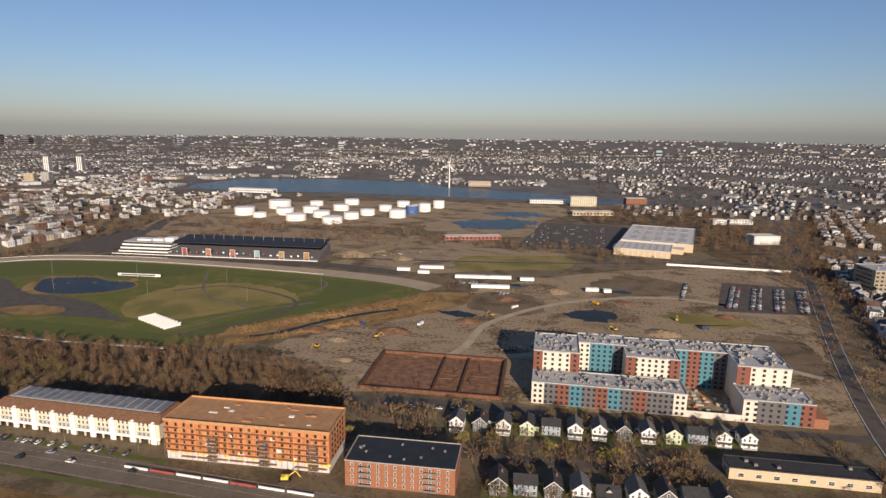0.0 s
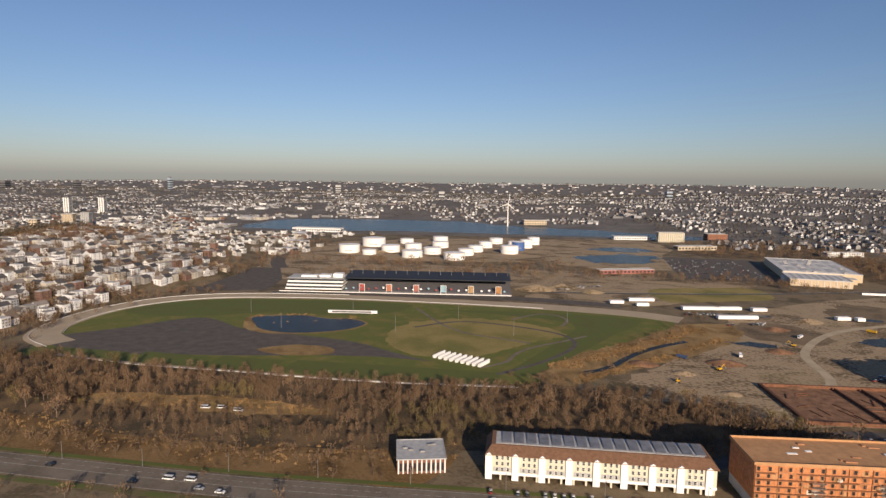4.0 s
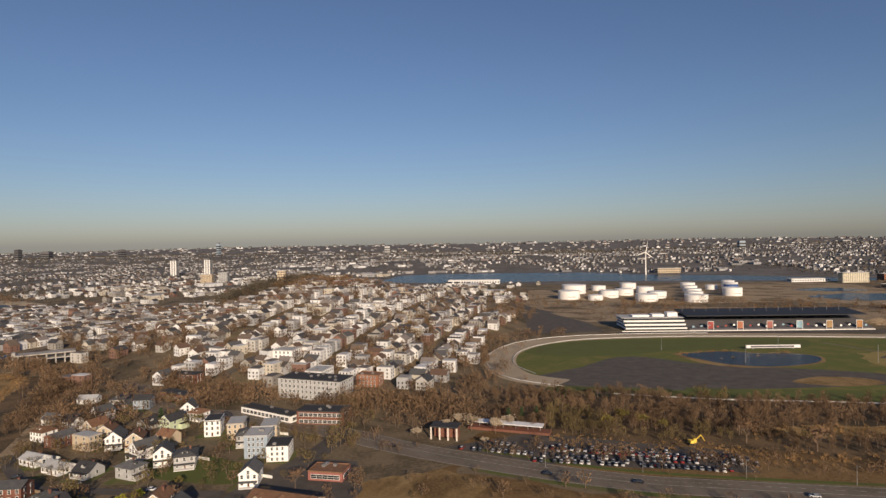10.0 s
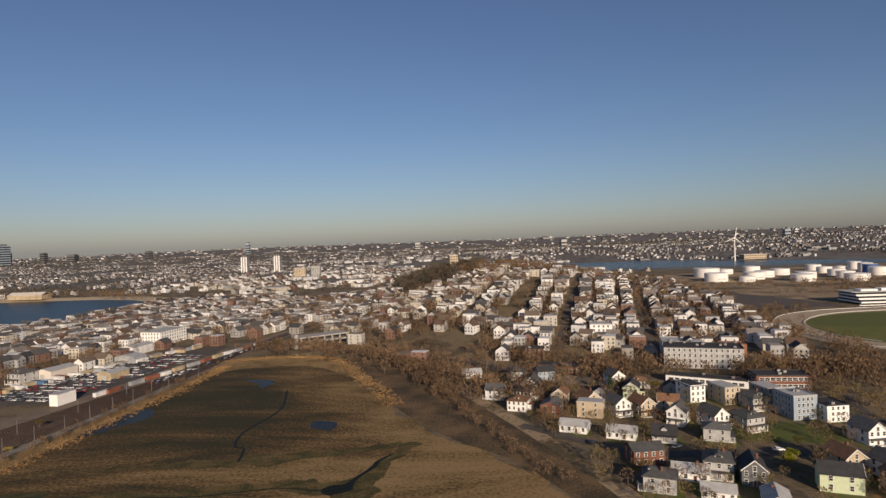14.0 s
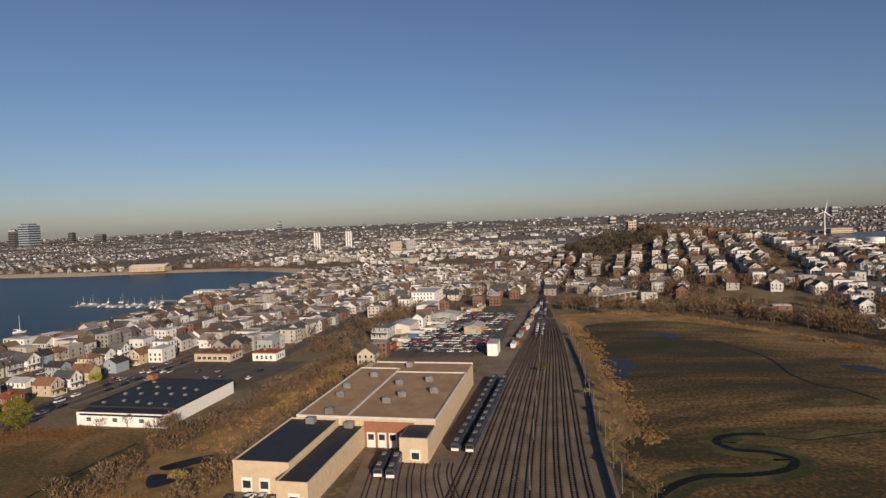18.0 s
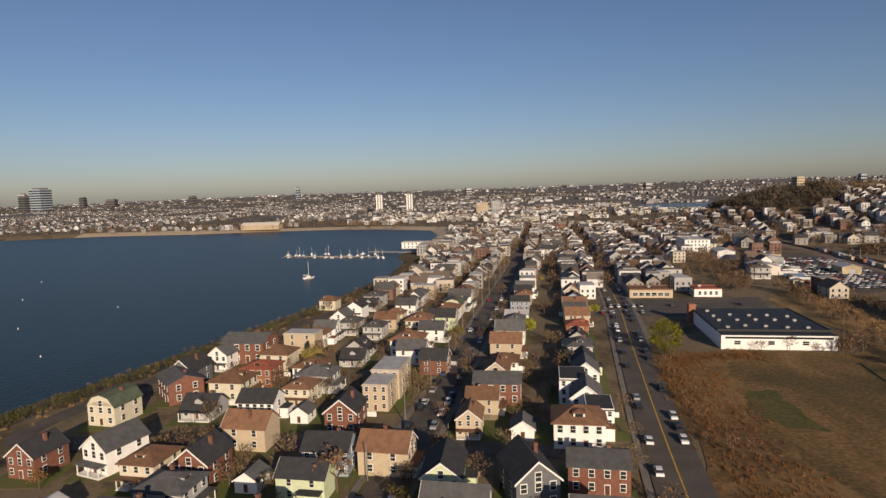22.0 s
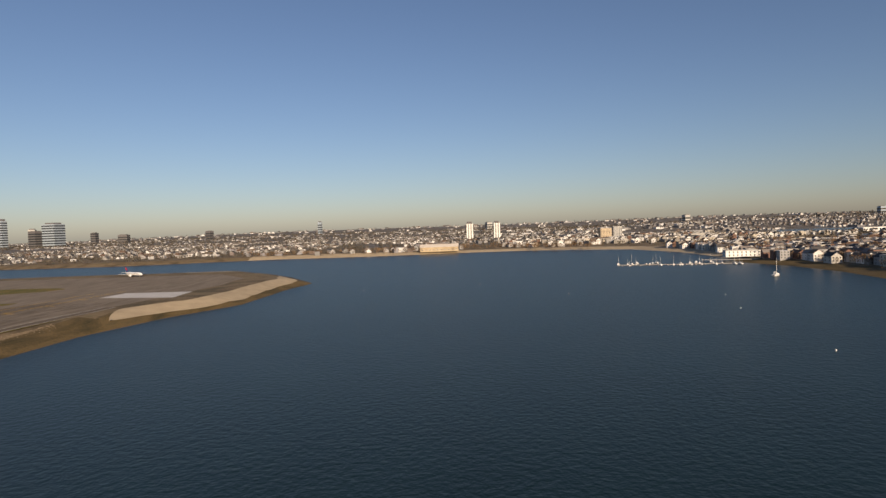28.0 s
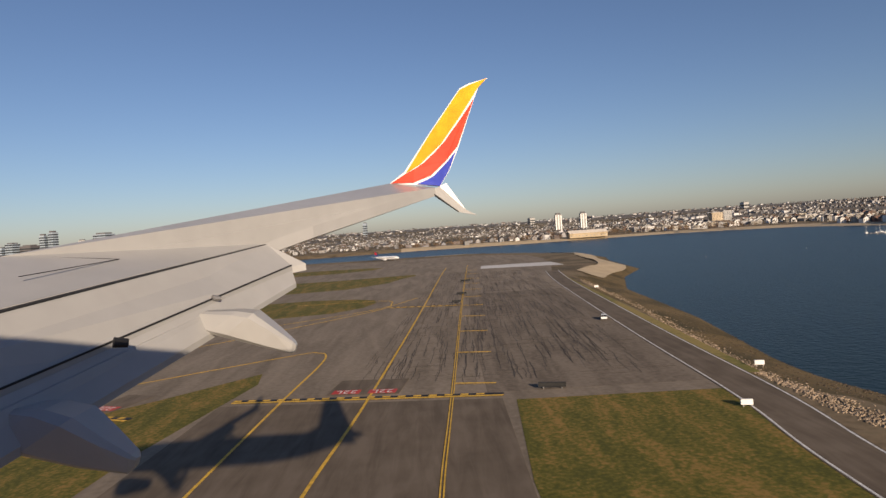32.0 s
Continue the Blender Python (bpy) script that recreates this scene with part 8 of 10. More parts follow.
def parked(name, x0, y0, ax, ay, bx, by, rows, cols, fill, turn, label):
    """Rows of parked cars between a corner and two edges."""
    v, l, t, m = template(car_body, car_glass)
    vs, ls, ts, ms, n = [], [], [], [], 0
    for i in range(rows):
        for j in range(cols):
            if tw.random() > fill:
                continue
            x, y = x0 + ax * i / rows + bx * j / cols, y0 + ay * i / rows + by * j / cols
            a = radians(turn + tw.uniform(-4, 4) + (180 if tw.random() < 0.5 else 0))
            c, s_ = math.cos(a), math.sin(a)
            vs.append(np.stack([v[:, 0] * c - v[:, 1] * s_ + x, v[:, 0] * s_ + v[:, 1] * c + y, v[:, 2] + 0.15], 1))
            ls.append(l + n)
            ts += t
            ms += m
            n += len(v)
    return tagged(new(name, arrays_mesh(name, np.concatenate(vs), np.concatenate(ls), ts, [CAR_MIX, GLASS], ms)), label, "cars", kind="stuff")


parked("parked_cars", -742, 316, 30, 18, 132, -28, 2, 40, 0.8, 75, "cars parked in the station lot")
parked("parked_cars", -708, 300, 20, 22, 98, -10, 3, 30, 0.75, 78, "cars parked in the station lot")
for k in range(4):
    parked("parked_cars", 190 + k * 22, 612 - k * 1.5, 31, 92, 11, 0, 28, 2, 0.86 - 0.1 * (k == 3), -6, "workers' cars parked in rows")
parked("parked_cars", -100, 655, 0, 8, 66, 6, 2, 18, 0.6, 75, "vans and cars beside site trailers")
parked("parked_cars", -68, 612, 8, 10, 46, 8, 2, 12, 0.55, 60, "site vehicles parked on dirt")
parked("parked_cars", 150, 632, 22, 80, 5, 0, 18, 1, 0.6, -6, "cars beside the site office")
parked("parked_cars", -20, 910, 20, 220, 120, -10, 9, 34, 0.35, 80, "cars parked before the store")
parked("parked_cars", -1324, 362, 36, 150, 52, -8, 19, 14, 0.72, 14, "crowded cars in a scrap lot")
parked("parked_cars", -1235, 400, 22, 170, 8, 0, 20, 2, 0.7, 80, "cars and vans parked by the rails")
parked("parked_cars", -1470, 305, 8, 32, 80, -2, 2, 20, 0.4, 80, "cars in the school lot")
parked("parked_cars", -700, 322, 0, 4, 100, -14, 1, 30, 0.5, 80, "cars along the station lot edge")
parked("parked_cars", -30, 448, 30, 30, 30, 10, 3, 6, 0.5, 20, "site vehicles parked on dirt")
parked("parked_cars", -302, 262, 0, 4, 100, -3, 1, 24, 0.6, 85, "cars parked under the flats")
parked("parked_cars", -104, 341, 0, 1, 260, 6, 1, 60, 0.5, 0, "cars parked along the street")
parked("parked_cars", -280, 770, 60, 40, 90, 20, 4, 14, 0.4, 15, "vans and cars behind the track")


# ---- rail yard ----
def track_line(i, n=10):
    """The course of one track through the yard."""
    f = i / (n - 1)
    pts = []
    for y, a, b in ((40, -1296, -1246), (120, -1288, -1243), (180, -1279, -1240), (260, -1266, -1232), (340, -1251, -1224), (430, -1234, -1217), (560, -1218, -1211), (700, -1200, -1196)):
        pts.append((a + (b - a) * f, y))
    return curve_through(pts, 6)


for i in range(10):
    tr = thing("railway_track", pose(0, 0, 0), "rusty railway track on dark sleepers", "railway track", "tracks of the yard")
    line = track_line(i)
    for off in (-0.72, 0.72):
        part("rail", ribbon_shape(line, 0.2, 0.5, offset=off, thick=0.25), RAIL, tr)
    s = Shape()
    for (ax, ay), (bx, by) in zip(line, line[1:]):
        m = max(1, int(math.hypot(bx - ax, by - ay) / 1.4))
        for k in range(m):
            x, y = ax + (bx - ax) * k / m, ay + (by - ay) * k / m
            if y < 420:
                s.box(x - 1.3, x + 1.3, y - 0.2, y + 0.2, 0.13, 0.27)
    tagged(part("sleeper_bed", s, TIE, tr), kind="stuff")
for k in range(7):
    tr = thing("railway_track", pose(0, 0, 0), "curved depot track on dark sleepers", "railway track", "tracks of the yard")
    x0 = -1307 + k * 4.2
    line = curve_through([(x0, 204 if k < 5 else 190), (x0 + 0.5, 176), (x0 + 3 + k, 140), (x0 + 10 + k * 2, 90), (x0 + 22, 40)], 8)
    for off in (-0.72, 0.72):
        part("rail", ribbon_shape(line, 0.2, 0.5, offset=off, thick=0.25), RAIL, tr)
s = Shape()
sheet("depot_apron", [(-1312, 200), (-1284, 194), (-1274, 60), (-1310, 60)], 0.13, BALLAST, "brown ballast before the depot doors", smooth=0)

CARBODY = mat("dark_train_body", (0.1, 0.105, 0.115), 0.45, 0.3, vary=0.1)
BLUE_STRIPE = mat("blue_train_stripe", (0.04, 0.12, 0.4), 0.4)


def train(x, y, turn, cars, label):
    t = thing("train", pose(x, y, 0.5, 0, 0, turn), label, "train", "trains in the yard")
    for c in range(cars):
        y0 = c * 15.2
        body = part("train_car", Shape().prism([(-1.4, y0), (1.4, y0), (1.4, y0 + 14.6), (-1.4, y0 + 14.6)], 0.7, 3.1), CARBODY, t)
        part("roof", Shape().add([(-1.4, y0, 3.1), (1.4, y0, 3.1), (1.4, y0 + 14.6, 3.1), (-1.4, y0 + 14.6, 3.1), (-0.8, y0 + 0.1, 3.6), (0.8, y0 + 0.1, 3.6), (0.8, y0 + 14.5, 3.6), (-0.8, y0 + 14.5, 3.6)],
             [(0, 1, 5, 4), (1, 2, 6, 5), (2, 3, 7, 6), (3, 0, 4, 7), (4, 5, 6, 7)]), ROOF_TAR, body)
        part("roof_unit", Shape().box(-0.7, 0.7, y0 + 2, y0 + 4.4, 3.55, 3.85), STEEL, body)
        part("roof_unit", Shape().box(-0.7, 0.7, y0 + 10, y0 + 12.4, 3.55, 3.85), STEEL, body)
        part("window_band", Shape().box(-1.45, 1.45, y0 + 0.8, y0 + 13.8, 1.9, 2.7), GLASS, body)
        part("stripe", Shape().box(-1.46, 1.46, y0 + 0.05, y0 + 14.5, 1.15, 1.4), BLUE_STRIPE, body)
        part("bogie", Shape().box(-1.1, 1.1, y0 + 1.5, y0 + 4, 0, 0.7), BLACK, body)
        part("bogie", Shape().box(-1.1, 1.1, y0 + 10.5, y0 + 13, 0, 0.7), BLACK, body)
        if c == 0:
            part("front_window", Shape().box(-1.1, 1.1, y0 - 0.06, y0 + 0.1, 1.9, 2.9), GLASS, body)
            part("front_panel", Shape().box(-1.3, 1.3, y0 - 0.05, y0 + 0.1, 0.8, 1.7), PAINT_W, body)
    return t


train(-1281, 198, -10, 6, "long grey subway train standing in the yard")
train(-1276, 197, -10, 6, "long grey subway train standing in the yard")
train(-1304, 178, -2, 1, "grey subway car before the depot")
train(-1300, 177, -2, 1, "grey subway car before the depot")
b = thing("shed", pose(-1265, 346, 0.1, 0, 0, -8), "tall white windowless yard shed", "shed")
part("wall", Shape().box(-3, 3, -2, 12, 0, 7), WHITE, b)
part("roof", Shape().box(-3.2, 3.2, -2.2, 12.2, 7, 7.3), ROOF_PALE, b)


def pole(name, x, y, h, label, arm=0.0, z=0.0, r=0.14):
    p = thing(name, pose(x, y, z), label, name.replace("_", " "), "posts along tracks and roads")
    part("shaft", Shape().tube((0, 0, 0), (0, 0, h), r, r * 0.6, 6), STEEL, p)
    if arm:
        part("arm", Shape().tube((0, 0, h - 0.3), (0, -arm, h), r * 0.5, k=5), STEEL, p)
        part("lamp_head", Shape().box(-0.18, 0.18, -arm - 0.6, -arm + 0.2, h - 0.08, h + 0.08), STEEL, p)
    return p


for i in range(16):
    pole("mast", -1233.5 + i * 1.4 + (0 if i < 8 else 1), 150 + i * 18, 9, "grey steel mast beside tracks")
for i in range(9):
    pole("mast", -1258 + i * 4.6, 170 + i * 40, 8, "grey steel mast between tracks")
for i in range(14):
    x = -700 + i * 45
    pole("street_lamp", x, (292 - (x + 700) * 0.12) if x < -500 else 268 - (x + 500) * 0.02, 9, "tall street lamp beside the highway", 1.8)
for i in range(12):
    pole("utility_pole", -1564 + i * 5.5, 130 + i * 34, 9, "wooden utility pole by the street", r=0.18)
for i in range(7):
    pole("light_mast", -560 + i * 55, 600 - (i % 2) * 60, 16, "slim racecourse light mast", r=0.2)
f = thing("fence", pose(0, 0, 0), "long wire fence beside the rail yard", "fence")
part("fence_mesh", ribbon_shape([(x, y) for x, y in curve_through([(-1238, 120), (-1232, 199), (-1222, 281), (-1215, 388)], 8)], 0.08, 2.0, thick=1.9), STEEL, f)

# racecourse bits
for i in range(9):
    b = thing("stable_shed", pose(-347 + i * 4.6, 471 - i * 2.4, 0, 0, 0, -28), "small white open shed in the infield", "shed", "white infield sheds")
    part("roof", Shape().gable_roof(-1.15, 1.15, -8, 8, 2.2, 0.6, 0.15, 0.12, "y"), WHITE, b)
    part("wall", Shape().box(-1.1, 1.1, -7.6, 7.6, 0.05, 2.2), WHITE, b)
rl = thing("track_rail", pose(0, 0, 0), "white running rail round the track", "rail")
part("outer_rail", ribbon_shape(curve_through([(-672, 450), (-712, 478), (-730, 530), (-724, 594), (-692, 650), (-636, 684), (-560, 698), (-480, 702)], 8), 0.3, 1.2, thick=0.4), TRIM, rl)
part("inner_rail", ribbon_shape(curve_through([(-690, 492), (-706, 532), (-700, 586), (-672, 630), (-626, 661), (-558, 674), (-480, 678), (-360, 672), (-250, 660)], 8), 0.3, 1.2, thick=0.4), TRIM, rl)
part("wood_rail", ribbon_shape(curve_through([(-640, 430), (-575, 416), (-498, 410), (-394, 401), (-285, 402)], 6), 0.3, 1.2, thick=0.5), TRIM, rl)
b = thing("tote_board", pose(-452, 606, 0, 0, 0, 3), "long low white infield results board", "board")
part("board", Shape().box(-26, 26, -0.6, 0.6, 1.2, 4), WHITE, b)
part("panel", Shape().box(-22, 20, -0.7, -0.58, 1.7, 3.4), SLATE, b)
part("leg", Shape().box(-20, -19, -0.5, 0.5, 0, 1.2), STEEL, b)
part("leg", Shape().box(19, 20, -0.5, 0.5, 0, 1.2), STEEL, b)
for x, y, c in ((-619, 327, YELLOW_SHEET), (-118, 252, YELLOW_SHEET)):
    e = thing("digger", pose(x, y, 0.1, 0, 0, 15), "orange tracked digger beside trees", "digger")
    part("tracks", Shape().box(-3, 3, -1.6, -0.9, 0, 0.9).box(-3, 3, 0.9, 1.6, 0, 0.9), BLACK, e)
    part("cab", Shape().box(-2, 1.6, -1.4, 1.4, 0.9, 2.4).box(0, 1.6, -1.4, -0.1, 2.4, 3.3), c, e)
    part("boom", Shape().tube((1.4, 0.3, 1.8), (5, 0.3, 4.6), 0.3, k=5).tube((5, 0.3, 4.6), (7.4, 0.3, 1.2), 0.24, k=5), c, e)
for i in range(7):
    b = thing("site_cabin", pose(-196 + i * 15, 247.6 - i * 0.9, 0.1, 0, 0, -4), "low white and red site barrier block", "barrier", "site barriers")
    part("wall", Shape().prism([(-6.8, -0.3), (6.8, -0.3), (6.8, 0.3), (-6.8, 0.3)], 0, 1.1), BANNER[0] if i % 3 == 1 else WHITE, b)
for x, y, w in ((-162, 702, 16), (-135, 692, 14), (-62, 682, 66), (60, 650, 14), (76, 648, 8), (-50, 640, 42), (-11, 682, 16), (-130, 720, 30)):
    b = thing("trailer", pose(x, y, 0.1, 0, 0, 6), "long white site trailer standing on dirt", "trailer", "white site trailers")
    part("body", Shape().box(-w / 2, w / 2, -3, 3, 0.9, 4.2), WHITE, b)
    part("chassis", Shape().box(-w / 2 + 1, w / 2 - 1, -1.5, 1.5, 0.05, 0.9), BLACK, b)
b = thing("station", pose(-752, 334, 0, 0, 0, -10), "open steel-framed station entrance with dark roof", "station")
part("roof", Shape().box(-8, 8, -5, 5, 7, 7.6), ROOF_DARK, b)
for x in (-7.4, -2.4, 2.4, 7.4):
    part("column", Shape().box(x - 0.4, x + 0.4, -4.6, -3.8, 0, 7), BEIGE, b)
part("wall", Shape().box(-7, 7, 1, 4.6, 0, 7), BRICK, b)
b = thing("station_platform", pose(-716, 348, 0, 0, 0, -14), "long brick station platform with white roof edge", "platform")
part("platform", Shape().box(-24, 24, -4, 4, 0, 1.4), BRICK, b)
part("canopy", Shape().box(-20, 20, -3.5, 3.5, 4.2, 4.6), WHITE, b)
for i in range(6):
    part("post", Shape().box(-18 + i * 7.2, -17.6 + i * 7.2, -0.2, 0.2, 1.4, 4.2), STEEL, b)

# marina and shore
b = thing("pier", pose(-1604, 660, -4, 0, 0, -18), "grey timber pier on piles", "pier")
part("deck", Shape().box(-46, 14, -3, 3, 2.6, 3.0), CONCRETE, b)
for i in range(9):
    part("pile", Shape().tube((-44 + i * 7, -2.6, -2), (-44 + i * 7, -2.6, 2.6), 0.3, k=6), RAIL, b)
HULLS = [mat("white_hull", (0.75, 0.75, 0.73), 0.4), mat("blue_hull", (0.06, 0.1, 0.2), 0.4)]


def boat(x, y, turn, size=1.0, mast=True, tall=9.0):
    b = thing("sailing_boat" if mast else "motor_boat", pose(x, y, WATER_Z + 0.02, 0, 0, turn), "small white boat moored on the bay", "boat", "moored boats")
    h = Shape().add([(-3.2, -1.1, 0.9), (1.6, -1.2, 0.9), (3.8, 0, 1.1), (1.6, 1.2, 0.9), (-3.2, 1.1, 0.9), (-2.8, -0.6, -0.3), (1.4, -0.6, -0.3), (2.8, 0, -0.2), (1.4, 0.6, -0.3), (-2.8, 0.6, -0.3)],
                    [(0, 1, 2, 3, 4), (9, 8, 7, 6, 5)] + [(i, 5 + i, 5 + (i + 1) % 5, (i + 1) % 5) for i in range(5)])
    part("hull", h, HULLS[0], b)
    part("cabin", Shape().box(-1.2, 1.2, -0.7, 0.7, 0.9, 1.6), HULLS[0], b)
    if mast:
        part("mast", Shape().tube((0.4, 0, 0.9), (0.4, 0, tall), 0.1, 0.06, 5), TRIM, b)
        part("boom", Shape().tube((0.3, 0, 2.1), (-2.8, 0, 2.1), 0.16, k=5), TRIM, b)
    b.scale = (size, size, size)
    return b


boat(-1671, 489, 30, 1.5, True, 10)
bt = random.Random(8)
for i in range(26):
    boat(-1742 + i * 4.6 + bt.uniform(-1, 1), 668 - i * 1.2 + bt.choice([-9, 9, 26]), bt.uniform(60, 110), bt.uniform(0.8, 1.3), bt.random() < 0.75, bt.uniform(7, 11))
b = thing("pontoon", pose(-1690, 656, WATER_Z, 0, 0, -14), "long grey floating pontoon of the marina", "pontoon")
part("walkway", Shape().box(-56, 62, -1.2, 1.2, 0.1, 0.6), CONCRETE, b)
for i in range(12):
    part("finger", Shape().box(-54 + i * 9.6, -53 + i * 9.6, -12, 12, 0.12, 0.5), CONCRETE, b)
for x, y in ((-1814, 211), (-1916, 513), (-1791, 320), (-2014, 492), (-1989, 681), (-1769, 380), (-1862, 418), (-1735, 260), (-2082, 116)):
    b = thing("buoy", pose(x, y, WATER_Z), "small white mooring buoy", "buoy", "mooring buoys")
    part("float", Shape().tube((0, 0, -0.3), (0, 0, 0.35), 0.34, 0.28, 10).tube((0, 0, 0.35), (0, 0, 0.7), 0.28, 0.08, 10), WHITE, b)
b = thing("flagpole", pose(-1672, 138, 0), "white pole with a small flag", "flagpole")
part("pole", Shape().tube((0, 0, 0), (0, 0, 9), 0.09, 0.06, 6), TRIM, b)
part("flag", Shape().box(0.06, 1.5, -0.02, 0.02, 8.0, 8.8), ROSE_BRICK, b)

# storage boxes and lorries beside the rails
CONTAINER = [mat("white_container", (0.66, 0.66, 0.64), 0.6), mat("grey_container", (0.3, 0.31, 0.32), 0.6), mat("rust_container", (0.26, 0.1, 0.06), 0.7), mat("blue_container", (0.06, 0.13, 0.25), 0.6), mat("tan_container", (0.42, 0.34, 0.22), 0.7)]
box_rng = random.Random(66)


def container(x, y, turn, k):
    c = thing("storage_container", pose(x, y, 0.15, 0, 0, turn), ("white", "grey", "rust-red", "blue", "tan")[k] + " steel storage container beside the rails", "container", "containers by the yard")
    side = [(-6 + 0.5 * i, 1.25 if i % 2 else 1.33) for i in range(25)]
    s = Shape().prism([(x, -y) for x, y in side] + side[::-1], 0.1, 2.7)
    part("body", s, CONTAINER[k], c)
    part("door_leaf", Shape().box(5.98, 6.08, -1.15, -0.03, 0.2, 2.6), CONTAINER[k], c)
    part("door_leaf", Shape().box(5.98, 6.08, 0.03, 1.15, 0.2, 2.6), CONTAINER[k], c)


for i in range(30):
    f = i / 29
    container(-1336 + f * 66 + box_rng.uniform(-5, 5), 356 + f * 190 + box_rng.uniform(-6, 6), box_rng.choice([76, 80, -12, 170]), box_rng.choice([0, 0, 1, 2, 3, 4]))
for i in range(14):
    container(-1252 + i * 2.9 + box_rng.uniform(-1, 1), 366 + i * 15 + box_rng.uniform(-5, 5), 78 + box_rng.uniform(-9, 9), box_rng.choice([0, 1, 2, 3, 4]))
for x, y, w, d, h, label in ((-1328, 430, 16, 24, 6, "pale"), (-1300, 480, 20, 14, 5, "grey"), (-1318, 520, 14, 26, 7, "white"), (-1276, 420, 12, 18, 5, "tan")):
    b = thing("shed", pose(x, y, 0.1, 0, 0, -10), label + " metal yard shed with a low gable roof", "shed", "sheds by the yard")
    part("wall", Shape().gable_wall(-w / 2, w / 2, -d / 2, d / 2, 0, h, 1.6, "y"), CONTAINER[("white", "grey", "pale", "x", "tan").index(label)] if label != "pale" else BEIGE, b)
    part("roof", Shape().gable_roof(-w / 2, w / 2, -d / 2, d / 2, h + 0.02, 1.6, 0.3, 0.15, "y"), ROOF_PALE, b)
    part("shutter", Shape().box(-2, 2, -d / 2 - 0.1, -d / 2 + 0.02, 0, 3.6), GREY_SIDE, b)

# ---- cleared site: heaps, diggers, lorries ----
site = random.Random(90)


def heap(x, y, r, h, material, label):
    s = Shape()
    k, rings = 16, 5
    for j in range(rings):
        f = j / rings
        for i in range(k):
            a = 6.2832 * i / k
            q = r * (1 - f) * (1 + 0.25 * noise.noise((math.cos(a) * 1.4 + x, math.sin(a) * 1.4 + y, f)))
            s.v.append((x + q * math.cos(a) * 1.4, y + q * math.sin(a), -0.1 + h * (f ** 0.8) * (1 + 0.2 * noise.noise((x + i, y + j, 2.0)))))
    s.v.append((x, y, h))
    for j in range(rings - 1):
        for i in range(k):
            s.f.append((j * k + i, j * k + (i + 1) % k, (j + 1) * k + (i + 1) % k, (j + 1) * k + i))
    for i in range(k):
        s.f.append(((rings - 1) * k + i, (rings - 1) * k + (i + 1) % k, rings * k))
    s.m = [0] * len(s.f)
    ob = single("earth_mound", s, material, label, "earth mound", group="mounds of earth")
    for p in ob.data.polygons:
        p.use_smooth = True


for x, y, r, h in ((-186, 470, 9, 3), (-160, 450, 7, 2.5), (-120, 480, 11, 3.5), (-60, 520, 9, 3), (-10, 500, 8, 3), (60, 500, 9, 2.5), (110, 520, 12, 4), (150, 500, 9, 3), (20, 640, 12, 4), (-30, 600, 10, 3), (90, 610, 8, 2.5), (-90, 430, 7, 2), (180, 580, 9, 3), (-140, 410, 6, 2)):
    heap(x, y, r, h, DIRT if int(x) % 3 else RED_DIRT, "heap of graded brown earth on the site")
for x, y, r, h in ((-250, 780, 22, 7), (-215, 800, 16, 5), (-180, 770, 12, 4), (-540, 1120, 26, 6), (-500, 1180, 20, 5)):
    heap(x, y, r, h, DIRT, "large heap of tan earth behind the track")
DIGGER = mat("yellow_digger_paint", (0.62, 0.36, 0.03), 0.5, vary=0.1)


def digger(x, y, turn):
    d = thing("excavator", pose(x, y, 0.1, 0, 0, turn), "yellow tracked excavator on bare dirt", "excavator", "site machines")
    for yy in (-1.2, 1.2):
        part("crawler", Shape().box(-1.9, 1.9, yy - 0.35, yy + 0.35, 0.15, 0.75).box(-1.6, 1.6, yy - 0.33, yy + 0.33, 0.0, 0.9), BLACK, d)
    part("body", Shape().prism([(-2, -1.3), (1.3, -1.3), (1.3, 1.3), (-2, 1.3)], 0.95, 2.0), DIGGER, d)
    part("cab", Shape().box(0.1, 1.4, 0.2, 1.3, 2.0, 3.1), GLASS, d)
    part("boom", Shape().tube((1.2, -0.2, 1.8), (4.2, -0.2, 4.4), 0.32, 0.26, 4), DIGGER, d)
    part("arm", Shape().tube((4.1, -0.2, 4.5), (6.0, -0.2, 1.8), 0.24, 0.18, 4), DIGGER, d)
    part("bucket", Shape().prism([(5.6, -0.7), (6.4, -0.7), (6.4, 0.3), (5.6, 0.3)], 0.9, 1.8), STEEL, d)


def lorry(x, y, turn, paint, label):
    d = thing("lorry", pose(x, y, 0.1, 0, 0, turn), label, "lorry", "site machines")
    part("cab", Shape().prism([(2.2, -1.2), (4.2, -1.2), (4.2, 1.2), (2.2, 1.2)], 0.6, 2.9), paint, d)
    part("windscreen", Shape().box(4.18, 4.26, -1.0, 1.0, 1.7, 2.6), GLASS, d)
    part("bed", Shape().prism([(-4, -1.25), (2, -1.25), (2, 1.25), (-4, 1.25)], 1.0, 2.7), paint, d)
    for px in (-3, -1.7, 3):
        for py in (-1.25, 0.95):
            part("wheel", Shape().tube((px, py, 0.5), (px, py + 0.3, 0.5), 0.5, k=10), RUBBER, d)


